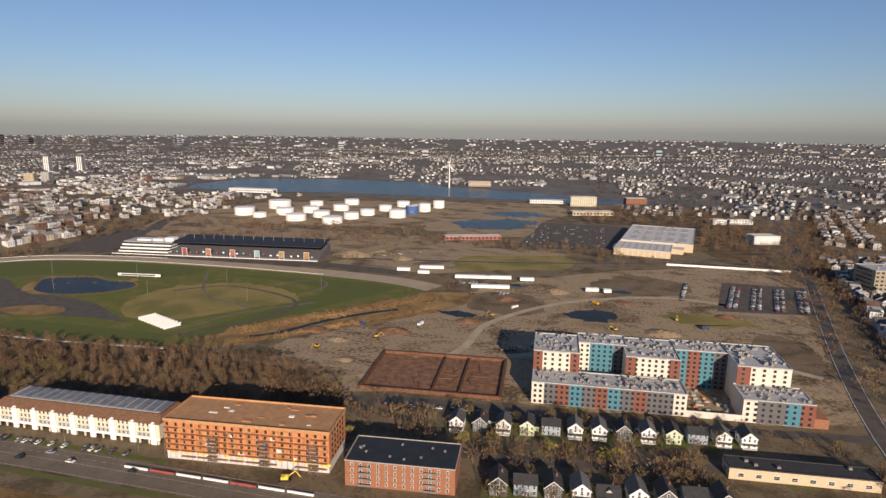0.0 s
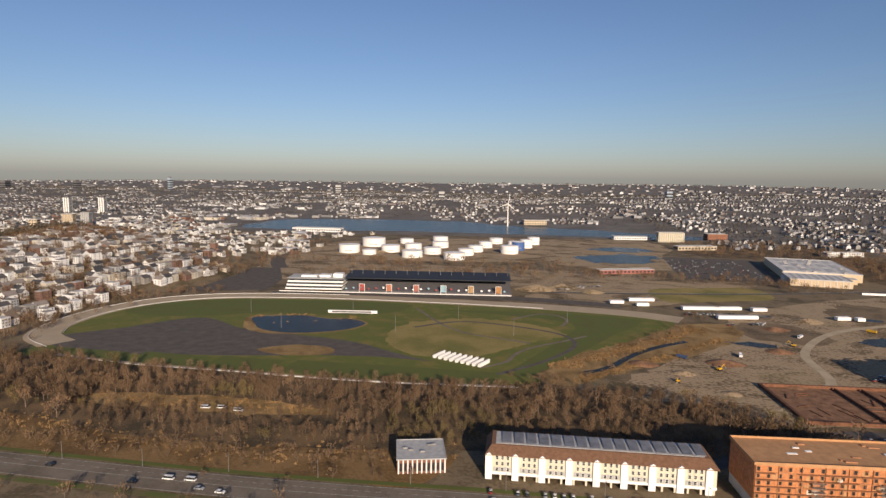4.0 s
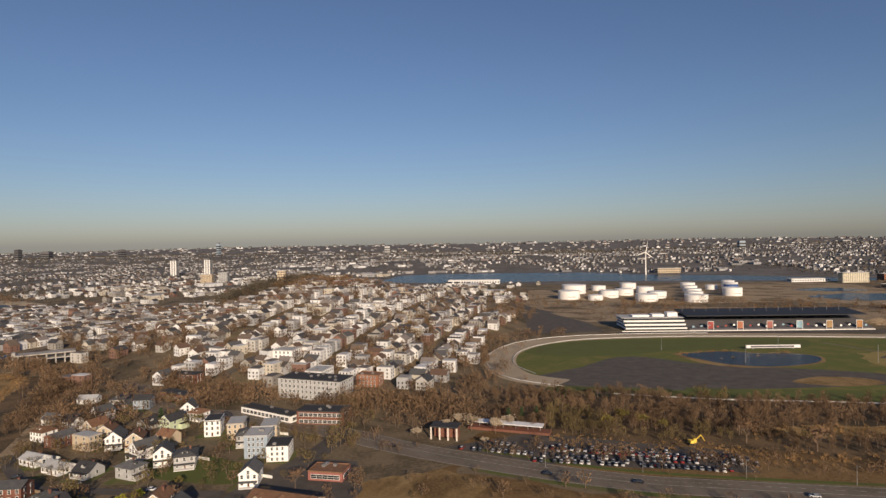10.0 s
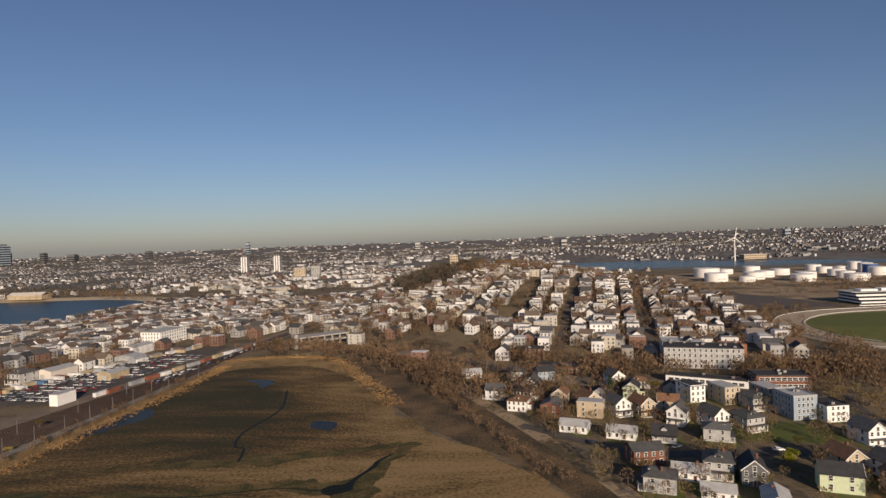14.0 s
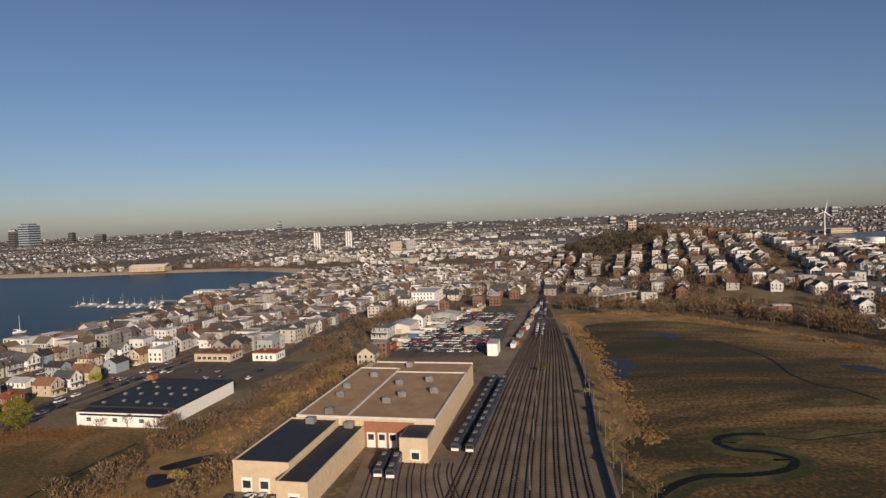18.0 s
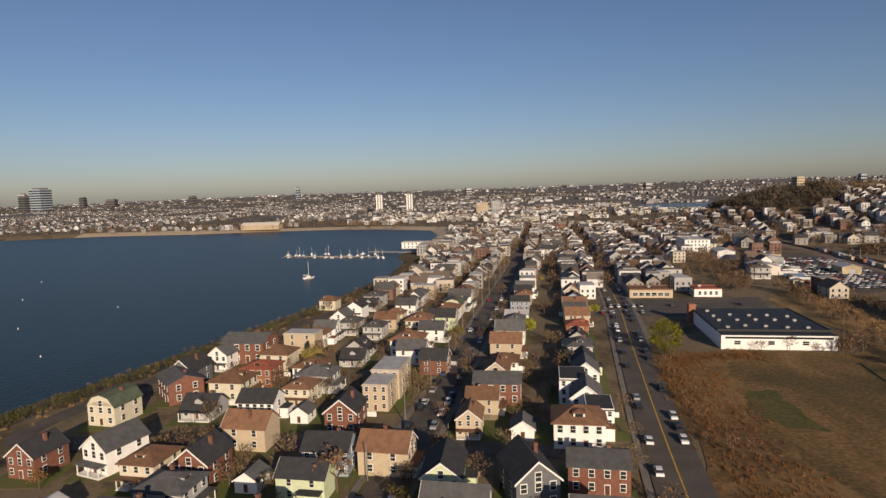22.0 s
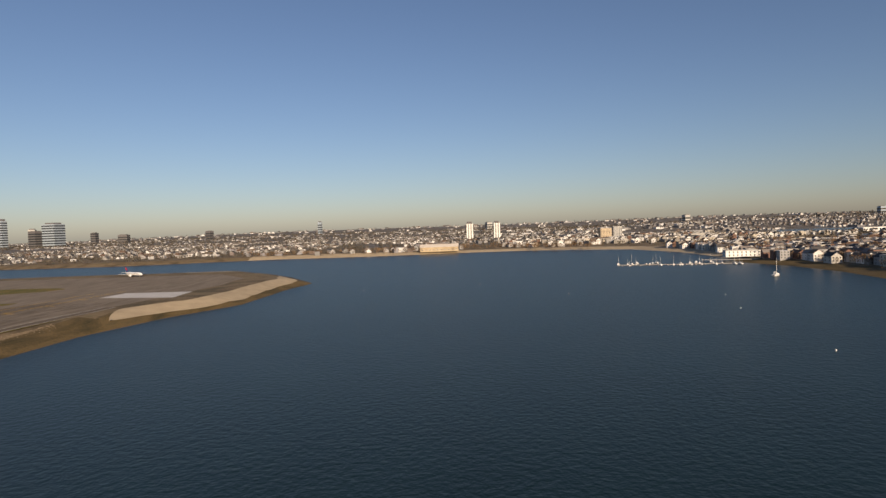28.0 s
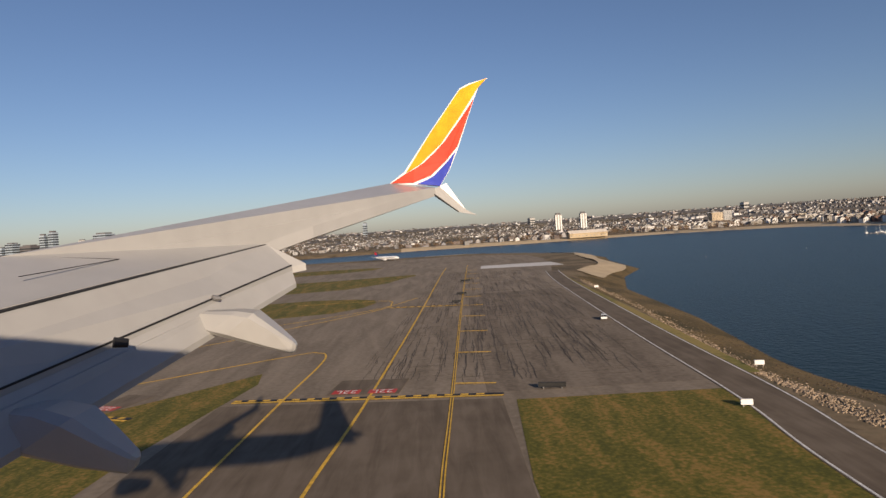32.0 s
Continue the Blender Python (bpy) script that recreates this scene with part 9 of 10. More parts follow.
for x, y, a in ((-130, 462, 30), (-40, 540, 140), (70, 520, 200), (130, 560, 80), (10, 460, 10), (-170, 430, 250)):
    digger(x, y, a)
for i, (x, y) in enumerate(((-100, 500), (40, 480), (100, 470), (150, 540), (-20, 570), (60, 600), (170, 470), (-150, 490))):
    lorry(x, y, site.uniform(0, 360), (PAINT_W, DIGGER, PAINT_R, PAINT_B)[i % 4], ("white", "yellow", "red", "blue")[i % 4] + " tipper lorry on bare dirt")
for x, y in ((-20, 660), (90, 655)):
    sheet("puddle", [(x - 9, y - 5), (x + 6, y - 8), (x + 12, y + 1), (x + 2, y + 7), (x - 8, y + 5)], 0.13, POND_WATER, "shallow rain puddle on dirt", "water", smooth=3, rough=3)

# pale sand of the spit, along the waterline
line = curve_through([(-2110, 640), (-2078, 585), (-2084, 527), (-2093, 424), (-2121, 372), (-2134, 340)], 10)
s = Shape()
rows_ = (9, 13, 18, 23, 28)
for i, (x, y) in enumerate(line):
    a, b_ = line[max(0, i - 1)], line[min(len(line) - 1, i + 1)]
    d = Vector((b_[0] - a[0], b_[1] - a[1])).normalized()
    nx, ny = d.y, -d.x
    if shore_distance(np.array([x + nx * 10]), np.array([y + ny * 10]))[0] < 0:
        nx, ny = -nx, -ny
    taper = min(1.0, i / 8, (len(line) - 1 - i) / 8)
    for q in rows_:
        q2 = 9 + (q - 9) * taper + 2.5 * noise.noise((x * 0.05, y * 0.05, q))
        px, py = x + nx * q2, y + ny * q2
        sd = float(shore_distance(np.array([px]), np.array([py]))[0])
        s.v.append((px, py, min(2.0, WATER_Z + min(26.0, sd) * 6 / 26) + 0.35))
for i in range(len(line) - 1):
    for k in range(len(rows_) - 1):
        a = i * len(rows_) + k
        s.f.append((a, a + 1, a + 1 + len(rows_), a + len(rows_)))
        s.m.append(0)
spit = single("sand_spit", s, SAND, "pale sandy spit beyond the runway", "beach", "structure")
for p in spit.data.polygons:
    p.use_smooth = True

# ---- airport ----
before_airfield = set(scene.objects)
sheet("airfield", [(-2190, 20), (-2189, 74), (-2186, 108), (-2182, 178), (-2172, 330), (-2160, 410), (-2147, 479), (-2137, 564), (-2140, 640), (-2190, 720), (-2420, 738), (-3000, 760), (-3600, 740), (-3600, 20)], 0.06, APRON, "weathered grey-brown runway asphalt", "runway", smooth=0)
sheet("airfield_grass", [(-2230, 30), (-2230, 76), (-2227, 113), (-2188, 110.5), (-2190, 90), (-2193, 66), (-2197, 30)], 0.1, AIR_GRASS, "mown green airfield grass", "grass", smooth=0)
sheet("airfield_grass", [(-2318, 30), (-2316, 120), (-2303, 132), (-2286, 151), (-2284, 140), (-2292, 96), (-2296, 30)], 0.1, AIR_GRASS, "mown green airfield grass", "grass", smooth=0)
sheet("airfield_grass", [(-2330, 262), (-2286, 262), (-2270, 290), (-2282, 312), (-2330, 318)], 0.1, AIR_GRASS, "mown green airfield grass", "grass", smooth=2)
sheet("airfield_grass", [(-2420, 372), (-2296, 374), (-2264, 430), (-2256, 462), (-2310, 452), (-2420, 448)], 0.1, AIR_GRASS, "mown green airfield grass", "grass", smooth=2)
sheet("airfield_grass", [(-2480, 540), (-2330, 540), (-2290, 580), (-2340, 600), (-2480, 596)], 0.1, AIR_GRASS, "mown green airfield grass", "grass", smooth=2)
sheet("verge_grass", [(-2182, 120), (-2178, 178), (-2168, 330), (-2158, 400), (-2163, 330), (-2172, 178), (-2176, 120)], 0.1, DRY_GRASS, "dry grass verge above the rocks", smooth=0)
sheet("dark_asphalt", [(-2291, 40), (-2287, 123), (-2229.5, 114.5), (-2231, 40)], 0.09, DARK_APRON, "newer dark asphalt strip", "runway", smooth=0)
sheet("blast_pad", [(-2204, 478), (-2140, 462), (-2142, 506), (-2200, 512)], 0.12, PALE_CONCRETE, "pale concrete pad at the runway end", "pavement", smooth=0)
road("perimeter_road", [(-2191, 20), (-2188, 74), (-2184, 107), (-2180, 178), (-2169, 330), (-2160, 410)], 9.5, 0.14, DARK_APRON, "curving perimeter road with white edge lines", lines=(4.3, -4.3), steps=8)


def painted(name, pts, width, label, material=YELLOW, z=0.18, steps=8):
    return tagged(new(name, ribbon_shape(curve_through(pts, steps), width, z, thick=0.02).mesh(name, material)), label, "marking", kind="structure")


painted("taxi_line", [(-2262, 40), (-2260, 77), (-2256, 122), (-2248, 240), (-2236, 437), (-2230, 520)], 0.55, "yellow taxiway centre line on asphalt")
for off in (-0.24, 0.24):
    painted("edge_line", [(-2243 + off, 40), (-2242 + off, 74), (-2239 + off, 120), (-2228 + off, 290), (-2211 + off, 535)], 0.22, "double yellow taxiway edge line")
for i, y in enumerate((128, 160, 193, 226, 258, 290, 324, 358, 394, 432, 470)):
    x = -2239 + (y - 120) * 0.066
    painted("shoulder_mark", [(x + 0.4, y), (x + 9, y - 2)], 0.75, "short yellow shoulder mark on asphalt")
painted("curve_line", [(-2277, 60), (-2275, 107), (-2274, 129), (-2272.5, 155), (-2273, 168), (-2276, 173), (-2284, 171), (-2330, 140)], 0.5, "curving yellow taxiway line")
painted("curve_line", [(-2400, 150), (-2330, 190), (-2290, 232), (-2266, 262), (-2262, 280), (-2268, 296), (-2310, 300)], 0.5, "curving yellow taxiway line")
painted("curve_line", [(-2400, 190), (-2320, 226), (-2270, 262), (-2250, 300)], 0.5, "curving yellow taxiway line")
for x0, y0, x1, y1 in ((-2285, 125.4, -2229, 117), (-2262, 267, -2230, 259), (-2318, 124, -2303, 118)):
    hb = thing("hold_line", pose(0, 0, 0), "yellow and black runway holding line", "marking", "holding lines", "structure")
    d = Vector((x1 - x0, y1 - y0)).normalized()
    L = math.hypot(x1 - x0, y1 - y0)
    n2 = (-d.y, d.x)
    part("base_band", ribbon_shape([(x0, y0), (x1, y1)], 2.3, 0.2, thick=0.02), BLACK, hb)
    part("solid_bar", ribbon_shape([(x0 - n2[0] * 0.7, y0 - n2[1] * 0.7), (x1 - n2[0] * 0.7, y1 - n2[1] * 0.7)], 0.75, 0.22, thick=0.02), YELLOW, hb)
    for k in range(int(L / 3.2)):
        a = k * 3.2
        p = (x0 + d.x * a + n2[0] * 0.6, y0 + d.y * a + n2[1] * 0.6)
        part("dash", ribbon_shape([p, (p[0] + d.x * 1.6, p[1] + d.y * 1.6)], 0.9, 0.22, thick=0.02), YELLOW, hb)


def runway_sign(x, y, turn, size=3.2):
    sg = thing("painted_sign", pose(x, y, 0.2, 0, 0, turn), "red painted runway sign reading 22L", "marking", "painted runway signs", "structure")
    part("dark_square", Shape().box(-3.9, 3.9, -10, 2.4, -0.08, -0.03), DARK_APRON, sg)
    part("red_field", Shape().box(-3, 3, -1.4, 1.4, -0.02, 0.01), RED_PAINT, sg)
    c = bpy.data.curves.new("digits", "FONT")
    c.body, c.size, c.align_x, c.align_y = "22L", size, "CENTER", "CENTER"
    c.extrude = 0.005
    c.materials.append(WHITE_LINE)
    t = new("digits", c)
    t.parent = sg
    t.matrix_basis = pose(0, 0, 0.03)
    return sg


runway_sign(-2261.4, 127.0, 172)
runway_sign(-2253.6, 125.8, 172)
runway_sign(-2313, 128, 160)
for x, y, w, label in ((-2174, 124, 1.9, "white"), (-2190, 99, 1.9, "white"), (-2163, 288, 1.9, "white"), (-2219, 118.6, 5.5, "black"), (-2306, 108, 5, "black"), (-2222, 372, 6, "black"), (-2228, 300, 5, "black"), (-2232, 268, 4, "black")):
    sg = thing("airfield_sign", pose(x, y, 0.1, 0, 0, -12), label + " airfield guidance sign on legs", "sign", "airfield signs")
    part("panel", Shape().box(-w / 2, w / 2, -0.25, 0.25, 0.4, 1.3), WHITE if label == "white" else BLACK, sg)
    part("leg", Shape().box(-w / 3, -w / 3 + 0.2, -0.1, 0.1, 0, 0.4), STEEL, sg)
    part("leg", Shape().box(w / 3, w / 3 + 0.2, -0.1, 0.1, 0, 0.4), STEEL, sg)

# parked airliner
JET_WHITE = mat("aircraft_white", (0.82, 0.82, 0.81), 0.3, vary=0.03, spec=0.5)
JET_BLUE = mat("tail_blue", (0.04, 0.06, 0.16), 0.35)
JET_RED = mat("tail_red", (0.45, 0.03, 0.04), 0.35)
j = thing("airliner", pose(-2297, 728, 0.1, 0, 0, -38), "white airliner with dark red and blue tail", "aircraft")
prof = [(-19, 0.3, 4.6), (-17, 0.9, 4.3), (-12, 1.7, 3.9), (-6, 2.0, 3.7), (12, 2.0, 3.7), (16, 1.7, 3.6), (18.5, 1.0, 3.4), (19.6, 0.25, 3.2)]
s = Shape()
k = 14
for x, r, z in prof:
    s.v += [(x, r * math.cos(2 * math.pi * i / k), z + r * math.sin(2 * math.pi * i / k)) for i in range(k)]
for a in range(len(prof) - 1):
    for i in range(k):
        s.f.append((a * k + i, (a + 1) * k + i, (a + 1) * k + (i + 1) % k, a * k + (i + 1) % k))
        s.m.append(0)
part("fuselage", s, JET_WHITE, j)
for sy in (-1, 1):
    part("wing", Shape().add([(4, sy * 1.6, 2.8), (-3, sy * 1.6, 2.8), (-6.5, sy * 17, 4.2), (-5, sy * 17, 4.2), (4, sy * 1.6, 3.3), (-3, sy * 1.6, 3.2), (-6.5, sy * 17, 4.3), (-5, sy * 17, 4.35)], [(0, 1, 2, 3), (7, 6, 5, 4), (0, 4, 5, 1), (1, 5, 6, 2), (2, 6, 7, 3), (3, 7, 4, 0)]), STEEL, j)
    part("engine", Shape().tube((-1, sy * 5.6, 2.0), (3.2, sy * 5.6, 2.0), 0.95, 1.05, 12), JET_WHITE, j)
    part("tailplane", Shape().add([(-15, sy * 0.6, 4.8), (-18.5, sy * 0.6, 4.8), (-20, sy * 6, 5.3), (-18.4, sy * 6, 5.3), (-15, sy * 0.6, 5.1), (-18.5, sy * 0.6, 5.0), (-20, sy * 6, 5.4), (-18.4, sy * 6, 5.4)], [(0, 1, 2, 3), (7, 6, 5, 4), (0, 4, 5, 1), (1, 5, 6, 2), (2, 6, 7, 3), (3, 7, 4, 0)]), JET_WHITE, j)
fin = part("fin", Shape().add([(-13, -0.2, 5.4), (-18.6, -0.2, 5.0), (-20.6, -0.1, 11.4), (-17.6, -0.1, 11.4), (-13, 0.2, 5.4), (-18.6, 0.2, 5.0), (-20.6, 0.1, 11.4), (-17.6, 0.1, 11.4)], [(0, 1, 2, 3), (7, 6, 5, 4), (0, 4, 5, 1), (1, 5, 6, 2), (2, 6, 7, 3), (3, 7, 4, 0)]), JET_BLUE, j)
part("fin_flash", Shape().add([(-15.5, -0.26, 7.6), (-19.6, -0.26, 8.0), (-20.4, -0.2, 11.0), (-17.6, -0.2, 11.0), (-15.5, 0.26, 7.6), (-19.6, 0.26, 8.0), (-20.4, 0.2, 11.0), (-17.6, 0.2, 11.0)], [(0, 1, 2, 3), (7, 6, 5, 4), (0, 4, 5, 1), (1, 5, 6, 2), (2, 6, 7, 3), (3, 7, 4, 0)]), JET_RED, fin)
for x, y in ((13, 0), (-1.5, 2.8), (-1.5, -2.8)):
    part("landing_gear", Shape().tube((x, y, 0.5), (x, y, 2.4), 0.2, k=6).tube((x, y - 0.4, 0.5), (x, y + 0.4, 0.5), 0.5, k=10), STEEL, j)
part("window_line", Shape().box(-13, 13.5, -2.03, 2.03, 4.1, 4.4), GLASS, j)

# cracks sealed with dark tar, running with the taxiways
ck = random.Random(19)
s = Shape()
for i in range(1300):
    y = ck.uniform(126, 440)
    f_ = ck.random()
    x = -2262 + (y - 120) * 0.066 + f_ * (66 + (y - 120) * 0.02)
    L = ck.uniform(4, 30)
    line = []
    for k in range(6):
        yy = y + L * k / 5
        line.append((x + (yy - y) * 0.066 + ck.uniform(-0.25, 0.25), yy))
    if ck.random() < 0.25:
        line = [(x + k * 1.6, y + ck.uniform(-0.3, 0.3)) for k in range(6)]
    ribbon_shape(line, ck.uniform(0.07, 0.2), 0.085 + i * 0.00004, s, thick=0.01)
tagged(new("tar_seams", s.mesh("tar_seams", mat("sealing_tar", (0.07, 0.058, 0.045), 0.8))), "dark sealed cracks in old asphalt", "cracks", kind="stuff")
sheet("old_asphalt", [(-2232, 119), (-2186, 117), (-2184, 180), (-2178, 300), (-2224, 300), (-2230, 200)], 0.075, OLD_APRON, "darker worn runway shoulder", "runway", smooth=0)
# the airfield is lifted 2 m and shrunk by 0.94 to fit the camera's view
AIRFIELD = [ob for ob in scene.objects if ob not in before_airfield and ob.parent is None]
for ob in AIRFIELD:
    ob.matrix_basis = Matrix.Translation((-2222, 0, 2)) @ Matrix.Scale(0.94, 4) @ Matrix.Translation((2222, 0, 0)) @ ob.matrix_basis

# rocks along the airfield shore
rr = random.Random(12)
stones = []
for i in range(5):
    o = Shape()
    pts = [Vector((rr.gauss(0, 1), rr.gauss(0, 1), rr.gauss(0, 1))).normalized() * rr.uniform(0.7, 1.2) for _ in range(10)]
    bm = bmesh.new()
    for p in pts:
        bm.verts.new((p.x, p.y, p.z * 0.7 + 0.2))
    hull = bmesh.ops.convex_hull(bm, input=bm.verts)
    bm.verts.index_update()
    o.add([tuple(v.co) for v in bm.verts], [tuple(v.index for v in f.verts) for f in bm.faces])
    bm.free()
    stones.append(template(o))
SHORE_TOP = [(-2134, 76), (-2163, 74), (-2178, 80), (-2180, 100), (-2175, 135), (-2170, 192), (-2161, 320)]
WET_ROCK = mat("wet_rock", (0.075, 0.055, 0.034), 0.7, vary=0.4, scale=0.4, island=True, rand=0.3)
dense = curve_through(SHORE_TOP, 40)
vs, ls, ts, n = [], [], [], 0
for i in range(9800):
    if i == 5200:
        tagged(new("shore_rocks", arrays_mesh("shore_rocks", np.concatenate(vs), np.concatenate(ls), ts, [ROCK])), "tan boulders of the airfield sea wall", "rocks", kind="stuff")
        vs, ls, ts, n = [], [], [], 0
    x, y = rr.choice(dense)
    off = abs(rr.gauss(0, 2.4)) if i < 5200 else rr.uniform(4, 24)
    x, y = x + off + rr.uniform(-1, 1), y - (-off * 0.6 if x > -2172 and y < 90 else 0) + rr.uniform(-2, 2)
    sd = shore_distance(np.array([x]), np.array([y]))[0]
    if i >= 5200 and not -1.5 < sd < 15:
        continue
    z = min(2.0, WATER_Z + min(26, sd) * 6 / 26) - 0.1
    v, l, t, m = rr.choice(stones)
    a, q = rr.uniform(0, 6.28), rr.uniform(0.12, 0.38)
    vs.append(np.stack([(v[:, 0] * math.cos(a) - v[:, 1] * math.sin(a)) * q + x, (v[:, 0] * math.sin(a) + v[:, 1] * math.cos(a)) * q + y, v[:, 2] * q + z], 1))
    ls.append(l + n)
    ts += t
    n += len(v)
tagged(new("tidal_rocks", arrays_mesh("tidal_rocks", np.concatenate(vs), np.concatenate(ls), ts, [WET_ROCK])), "dark wet weedy stones at the tide line", "rocks", kind="stuff")

# far city towers
cr = random.Random(3)
for x, y, w, h in ((-4355, 3920, 90, 150), (-4700, 3950, 40, 185), (-4770, 3960, 34, 170), (-4520, 4000, 60, 105), (-4560, 4030, 40, 120), (-4900, 4020, 80, 110), (-5000, 4000, 60, 130), (-5150, 4100, 50, 110), (-4450, 4100, 40, 95), (-5300, 4000, 70, 150), (-5420, 4050, 50, 120),
                   (-4250, 4200, 36, 80), (-4100, 4300, 60, 60), (-2700, 4200, 24, 95), (-3500, 4300, 40, 60), (-600, 3100, 30, 42), (600, 3300, 30, 40), (-1500, 4400, 40, 60)):
    b = thing("office_tower", pose(x, y, float(land(np.float64(x), np.float64(y))) - 1, 0, 0, cr.uniform(-20, 20)), "far grey glass office tower on the skyline", "tower", "far skyline towers")
    part("shaft", Shape().box(-w / 2, w / 2, -w / 2, w / 2, 0, h), cr.choice([SLATE, GREY_SIDE, BLUE_SIDE]), b)
    part("crown", Shape().box(-w * 0.35, w * 0.35, -w * 0.35, w * 0.35, h, h * 1.06), SLATE, b)
    for r in range(int(h / 16)):
        part("glazing_band", Shape().box(-w / 2 - 0.3, w / 2 + 0.3, -w / 2 - 0.3, w / 2 + 0.3, 6 + r * 16, 14 + r * 16), GLASS, b)


# ---- the carrying aircraft's wing, where it stands at the end of the flight ----
WING_PAINT = mat("aircraft_grey", (0.36, 0.36, 0.355), 0.32, vary=0.06, scale=0.4, spec=0.5)
WING_DARK = mat("gap_and_seam_dark", (0.03, 0.03, 0.032), 0.6)
WL_YELLOW, WL_RED, WL_BLUE = mat("winglet_yellow", (0.8, 0.33, 0.015), 0.35), mat("winglet_red", (0.72, 0.06, 0.03), 0.35), mat("winglet_blue", (0.03, 0.05, 0.4), 0.35)
last = FLIGHT[-1]
wing = thing("aircraft", pose(last[1], last[2], last[3]), "airliner forebody and pale grey wing with lowered flaps and striped winglet", "aircraft")


def plate(points, down, across=(0, 0, 0)):
    """A thick plate from its upper outline."""
    k = len(points)
    low = [(x + across[0], y + across[1], z - down + across[2]) for x, y, z in points]
    return Shape().add(list(points) + low, [tuple(range(k)), tuple(range(2 * k - 1, k - 1, -1))] + [(i, k + i, k + (i + 1) % k, (i + 1) % k) for i in range(k)])


part("wing_skin", plate([(-0.99, 15.6, 1.29), (0.18, 15.6, 1.11), (-2.27, 11.6, 0.24), (-3.03, 10.8, -0.03), (-4.42, 6.15, -0.49), (-5.4, 3.0, -0.8), (-7.6, 3.0, -0.66), (-5.26, 7.38, 0.04)], 0.22), WING_PAINT, wing, "smooth pale grey wing skin")
part("aileron_seam", Shape().tube((-1.42, 14.4, 0.77), (-2.79, 12.0, 0.17), 0.018, k=4), WING_DARK, wing)
for a, b_ in (((-4.62, 6.75, -0.2), (-4.3, 8.3, -0.1)), ((-4.3, 8.3, -0.1), (-5.1, 7.6, 0.02))):
    part("panel_seam", Shape().tube(a, b_, 0.007, k=4), WING_DARK, wing)
# solid black strip drawn for the shade inside the flap slot
part("flap_gap", plate([(-3.0, 10.8, -0.04), (-2.965, 10.8, -0.047), (-5.34, 3.0, -0.83), (-5.4, 3.0, -0.81)], 0.05), WING_DARK, wing)
part("fore_flap", plate([(-2.96, 10.8, -0.05), (-2.27, 10.7, -0.43), (-2.49, 10.6, -0.46), (-4.14, 5.66, -1.22), (-4.86, 3.0, -1.66), (-5.3, 3.0, -0.9), (-4.36, 6.15, -0.53)], 0.12), WING_PAINT, wing, "pale grey forward flap panel")
part("aft_flap", plate([(-2.51, 10.6, -0.49), (-2.42, 10.5, -0.75), (-3.95, 5.32, -1.76), (-4.62, 3.0, -2.2), (-4.84, 3.0, -1.72), (-4.12, 5.66, -1.28)], 0.08), WING_PAINT, wing, "pale grey rear flap panel")
part("flap_seam", Shape().tube((-2.5, 10.58, -0.44), (-4.14, 5.66, -1.21), 0.014, k=4), WING_DARK, wing)
for x, y, z, q in ((-2.8, 10.2, -0.52, 0.6), (-3.13, 8.6, -0.74, 0.7), (-3.48, 6.6, -0.98, 1.0)):
    part("flap_bracket", Shape().tube((x - 0.06 * q, y - 0.04, z), (x + 0.06 * q, y + 0.04, z - 0.03), 0.06 * q, 0.05 * q, 7), WING_DARK if q == 1.0 else STEEL, wing)
# each fairing: rings of (top x, top z, bottom x, bottom z, half width) about a line at y
for y, rings in ((8.36, ((-3.2, -0.9, -3.5, -1.06, 0.12), (-2.72, -0.92, -3.14, -1.2, 0.22), (-2.5, -0.96, -2.93, -1.26, 0.25), (-2.22, -1.21, -2.45, -1.43, 0.19), (-2.01, -1.41, -2.05, -1.57, 0.1), (-1.98, -1.46, -2.0, -1.54, 0.05))),
                 (5.78, ((-4.3, -1.38, -4.6, -1.5, 0.14), (-3.72, -1.42, -4.3, -1.66, 0.24), (-3.45, -1.51, -3.98, -1.82, 0.28), (-3.22, -1.73, -3.48, -2.0, 0.21), (-3.0, -1.94, -3.05, -2.12, 0.11), (-2.97, -1.99, -3.0, -2.08, 0.05)))):
    f_ = Shape()
    for tx, tz, bx, bz, hw in rings:
        for u, v in ((-1, -0.7), (-0.7, -1), (0.7, -1), (1, -0.7), (1, 0.7), (0.7, 1), (-0.7, 1), (-1, 0.7)):
            f_.v.append(((tx + bx) / 2 + v * (tx - bx) / 2, y + u * hw, (tz + bz) / 2 + v * (tz - bz) / 2))
    for r in range(len(rings) - 1):
        f_.f += [(r * 8 + i, r * 8 + (i + 1) % 8, r * 8 + 8 + (i + 1) % 8, r * 8 + 8 + i) for i in range(8)]
    f_.f += [tuple(range(7, -1, -1)), tuple(range(8 * len(rings) - 8, 8 * len(rings)))]
    f_.m = [0] * len(f_.f)
    part("track_fairing", f_, WING_PAINT, wing, "tapered grey flap track fairing")
wl = part("winglet", plate([(-0.99, 15.63, 1.29), (-0.60, 15.73, 1.57), (0.13, 16.10, 2.61), (1.04, 16.51, 3.83), (1.31, 16.56, 3.96), (1.83, 16.61, 4.09), (1.57, 16.53, 3.86), (1.39, 16.40, 3.46), (0.85, 15.95, 2.11), (0.60, 15.76, 1.57), (0.31, 15.60, 1.13)], 0.0, (0, 0.08, 0)), JET_WHITE, wing, "upturned winglet with white edges")
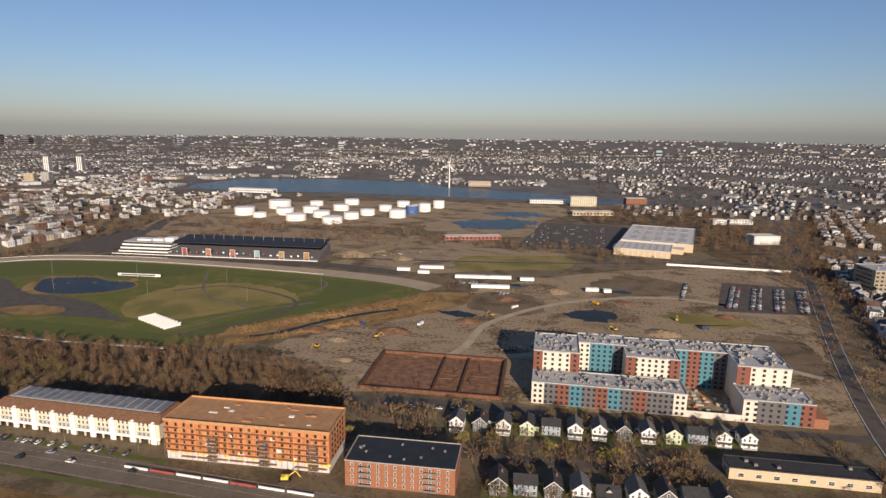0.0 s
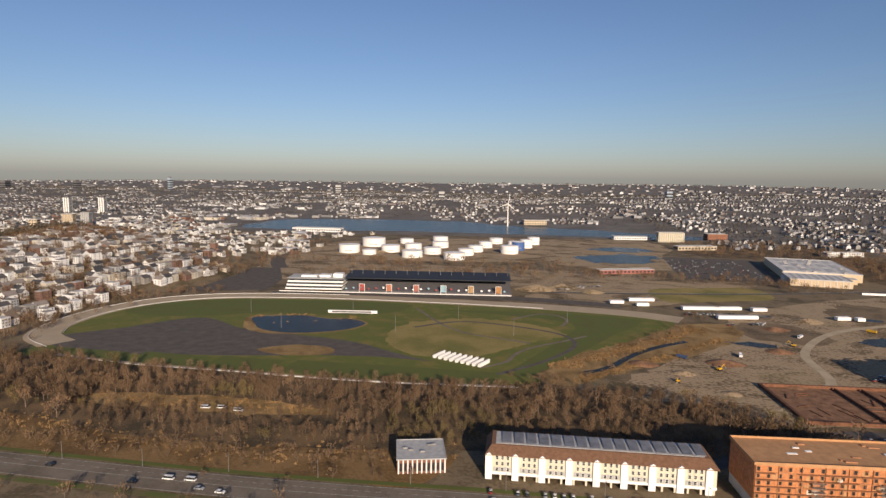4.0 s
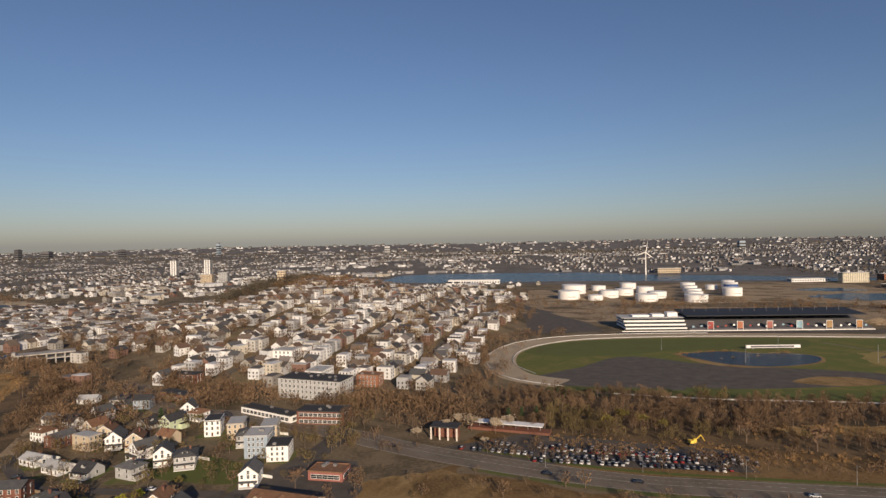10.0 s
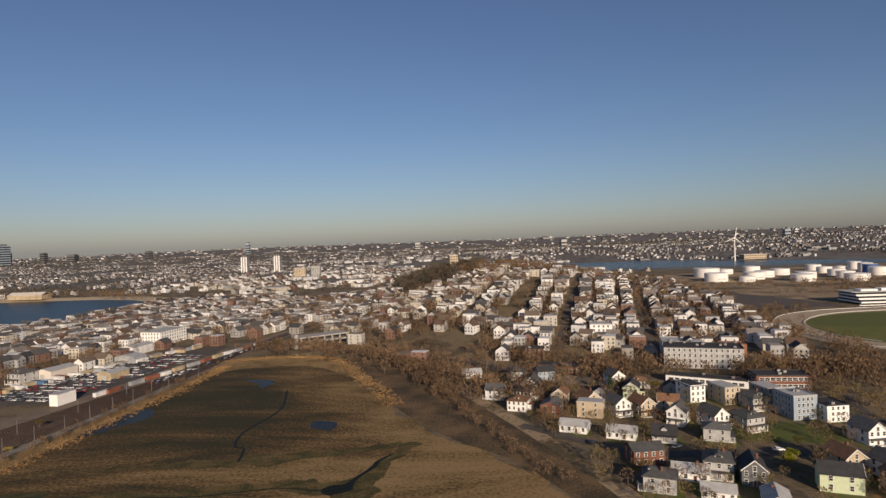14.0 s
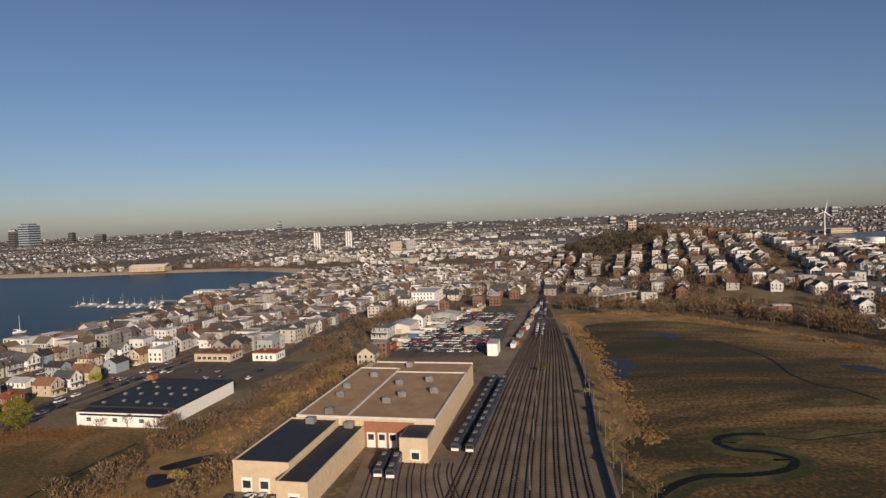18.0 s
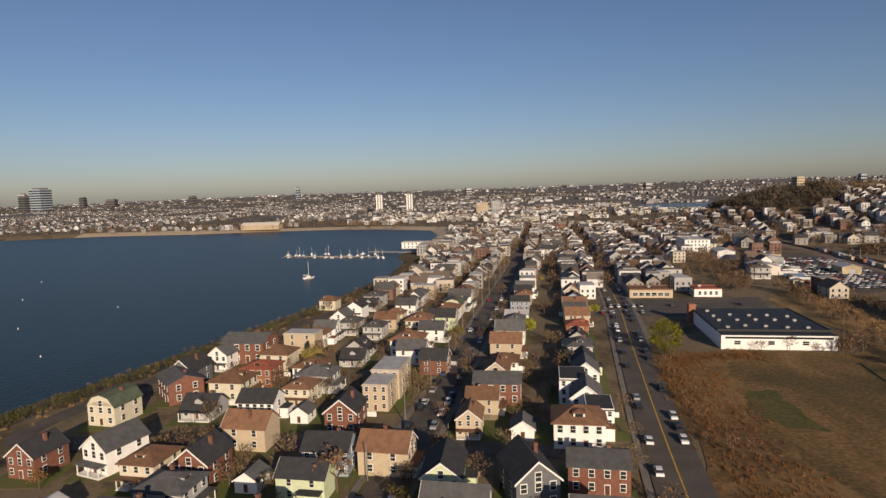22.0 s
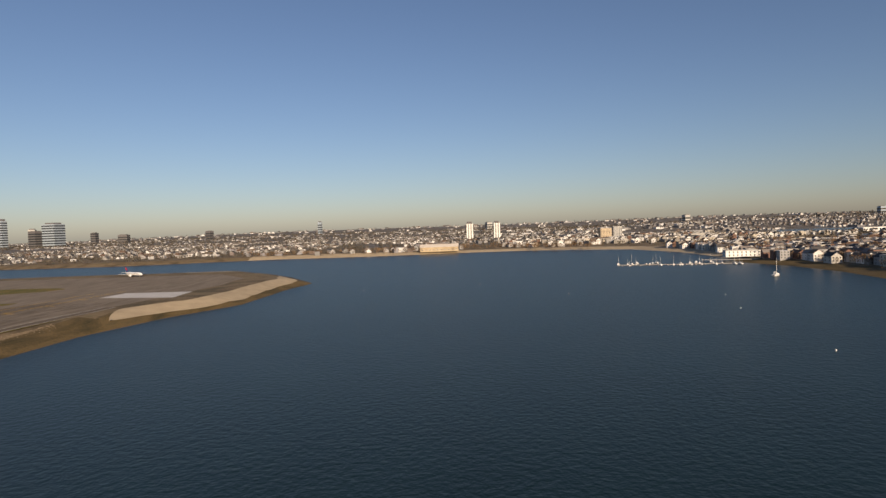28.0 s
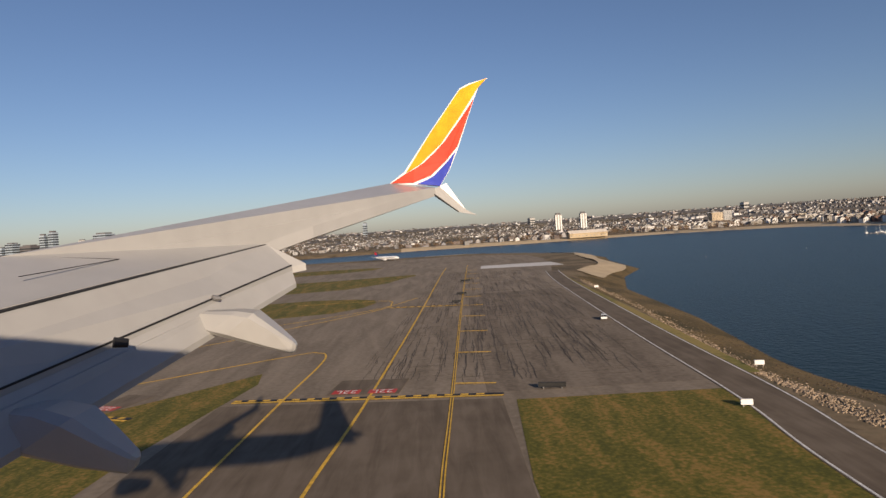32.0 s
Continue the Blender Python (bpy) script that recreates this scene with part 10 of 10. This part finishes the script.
part("yellow_stripe", plate([(-0.56, 15.67, 1.53), (0.13, 16.03, 2.56), (1.03, 16.45, 3.78), (1.31, 16.50, 3.91), (1.79, 16.56, 4.07), (1.53, 16.47, 3.80), (1.00, 16.21, 3.03), (0.41, 15.94, 2.27), (-0.15, 15.76, 1.77)], 0.0, (0, 0.03, 0)), WL_YELLOW, wl)
part("red_stripe", plate([(-0.95, 15.58, 1.29), (-0.62, 15.65, 1.49), (-0.33, 15.69, 1.63), (-0.08, 15.75, 1.78), (0.22, 15.84, 2.04), (0.50, 15.95, 2.32), (1.04, 16.2, 3.01), (1.4, 16.36, 3.5), (0.85, 15.92, 2.18), (0.49, 15.78, 1.78), (0.10, 15.66, 1.44), (-0.37, 15.59, 1.28)], 0.0, (0, 0.03, 0)), WL_RED, wl)
part("blue_stripe", plate([(-0.28, 15.57, 1.23), (0.0, 15.6, 1.33), (0.17, 15.64, 1.42), (0.56, 15.78, 1.79), (0.81, 15.89, 2.08), (0.58, 15.71, 1.56), (0.31, 15.56, 1.14)], 0.0, (0, 0.03, 0)), WL_BLUE, wl)
part("lower_winglet", plate([(-0.02, 15.60, 1.04), (0.30, 15.60, 1.13), (0.47, 15.63, 1.21), (0.93, 15.60, 0.49), (1.23, 15.60, 0.32), (0.75, 15.60, 0.43)], 0.0, (0, 0.08, 0)), WING_PAINT, wing, "short downward winglet")
part("lower_winglet_edge", Shape().tube((-0.02, 15.57, 1.05), (0.74, 15.57, 0.44), 0.035, 0.015, 6), WING_DARK, wing, "dark leading edge")
part("wing_root", plate([(-5.4, 3.0, -0.8), (-6.2, 0.0, -1.1), (-10.2, 0.0, -1.0), (-7.6, 3.0, -0.66)], 0.3), WING_PAINT, wing)
# forebody out of view, added to throw shade on wing and ground
body = Shape()
k = 20
prof = [(-0.7, 1.95, -0.3), (-9.0, 1.95, -0.3), (-13.0, 1.8, -0.35), (-15.5, 1.35, -0.6), (-16.8, 0.7, -0.9), (-17.3, 0.1, -1.0)]
for x, r, z in prof:
    body.v += [(x, -1.8 + r * math.cos(6.2832 * i / k), z + r * 1.05 * math.sin(6.2832 * i / k)) for i in range(k)]
for a in range(len(prof) - 1):
    for i in range(k):
        body.f.append((a * k + i, a * k + (i + 1) % k, (a + 1) * k + (i + 1) % k, (a + 1) * k + i))
        body.m.append(0)
# roof and far side of the cabin, unseen shadow casters; near side left open for the camera
n0 = len(body.v)
for x in (-0.7, 6.0):
    for r in (1.95, 1.85):
        body.v += [(x, -1.8 + r * math.cos(radians(38 + 16 * i)), -0.3 + r * 1.05 * math.sin(radians(38 + 16 * i))) for i in range(15)]
for i in range(14):
    o, q, p, w = n0 + i, n0 + 15 + i, n0 + 30 + i, n0 + 45 + i
    body.f += [(o, o + 1, p + 1, p), (q + 1, q, w, w + 1)]
    body.m += [0, 0]
part("fuselage", body, WL_BLUE, wing, "blue fuselage skin")
# tail cone, fin, far wing and far engine, unseen, added for the shadow they cast
tail = Shape()
prof = [(6.0, 1.95, -0.3), (11.0, 1.7, -0.1), (16.0, 1.15, 0.35), (20.0, 0.6, 0.8), (22.0, 0.15, 1.0)]
for x, r, z in prof:
    tail.v += [(x, -1.8 + r * math.cos(radians(70 + 20 * i)), z + r * 1.05 * math.sin(radians(70 + 20 * i))) for i in range(11)]
for a in range(len(prof) - 1):
    tail.f += [(a * 11 + i, a * 11 + i + 1, a * 11 + 12 + i, a * 11 + 11 + i) for i in range(10)]
tail.m = [0] * len(tail.f)
part("tail_cone", tail, WL_BLUE, wing)
part("fin", plate([(12.5, -1.9, 1.4), (15.6, -1.9, 2.6), (19.6, -1.9, 8.0), (22.4, -1.9, 8.0), (20.6, -1.9, 1.2)], 0.0, (0, 0.2, 0)), WL_RED, wing, "tall swept tail fin")
part("tailplane", plate([(16.2, -2.6, 1.0), (20.4, -8.6, 1.9), (22.0, -8.6, 1.9), (20.6, -2.6, 1.0)], 0.16), WING_PAINT, wing)
part("far_wing", plate([(-10.2, -3.6, -1.0), (-5.26, -10.98, 0.04), (-0.99, -19.2, 1.29), (0.18, -19.2, 1.11), (-2.27, -15.2, 0.24), (-4.62, -6.6, -0.9), (-5.0, -3.6, -1.0)], 0.3), WING_PAINT, wing)
part("far_winglet", plate([(-0.99, -19.2, 1.29), (1.04, -20.1, 3.83), (1.83, -20.2, 4.09), (0.31, -19.2, 1.13)], 0.0, (0, 0.08, 0)), WL_YELLOW, wing)
part("engine", Shape().tube((-12.6, -6.6, -2.3), (-11.6, -6.6, -2.3), 0.9, 1.1, 14).tube((-11.6, -6.6, -2.3), (-8.4, -6.6, -2.2), 1.1, 0.6, 14), WING_PAINT, wing)

for proto in list(HOUSES.values()) + list(TREES.values()) + CARS:
    for ob in [*proto.children_recursive, proto]:
        bpy.data.objects.remove(ob)
# plan metres, fitted to the camera's view, to half-size scene metres
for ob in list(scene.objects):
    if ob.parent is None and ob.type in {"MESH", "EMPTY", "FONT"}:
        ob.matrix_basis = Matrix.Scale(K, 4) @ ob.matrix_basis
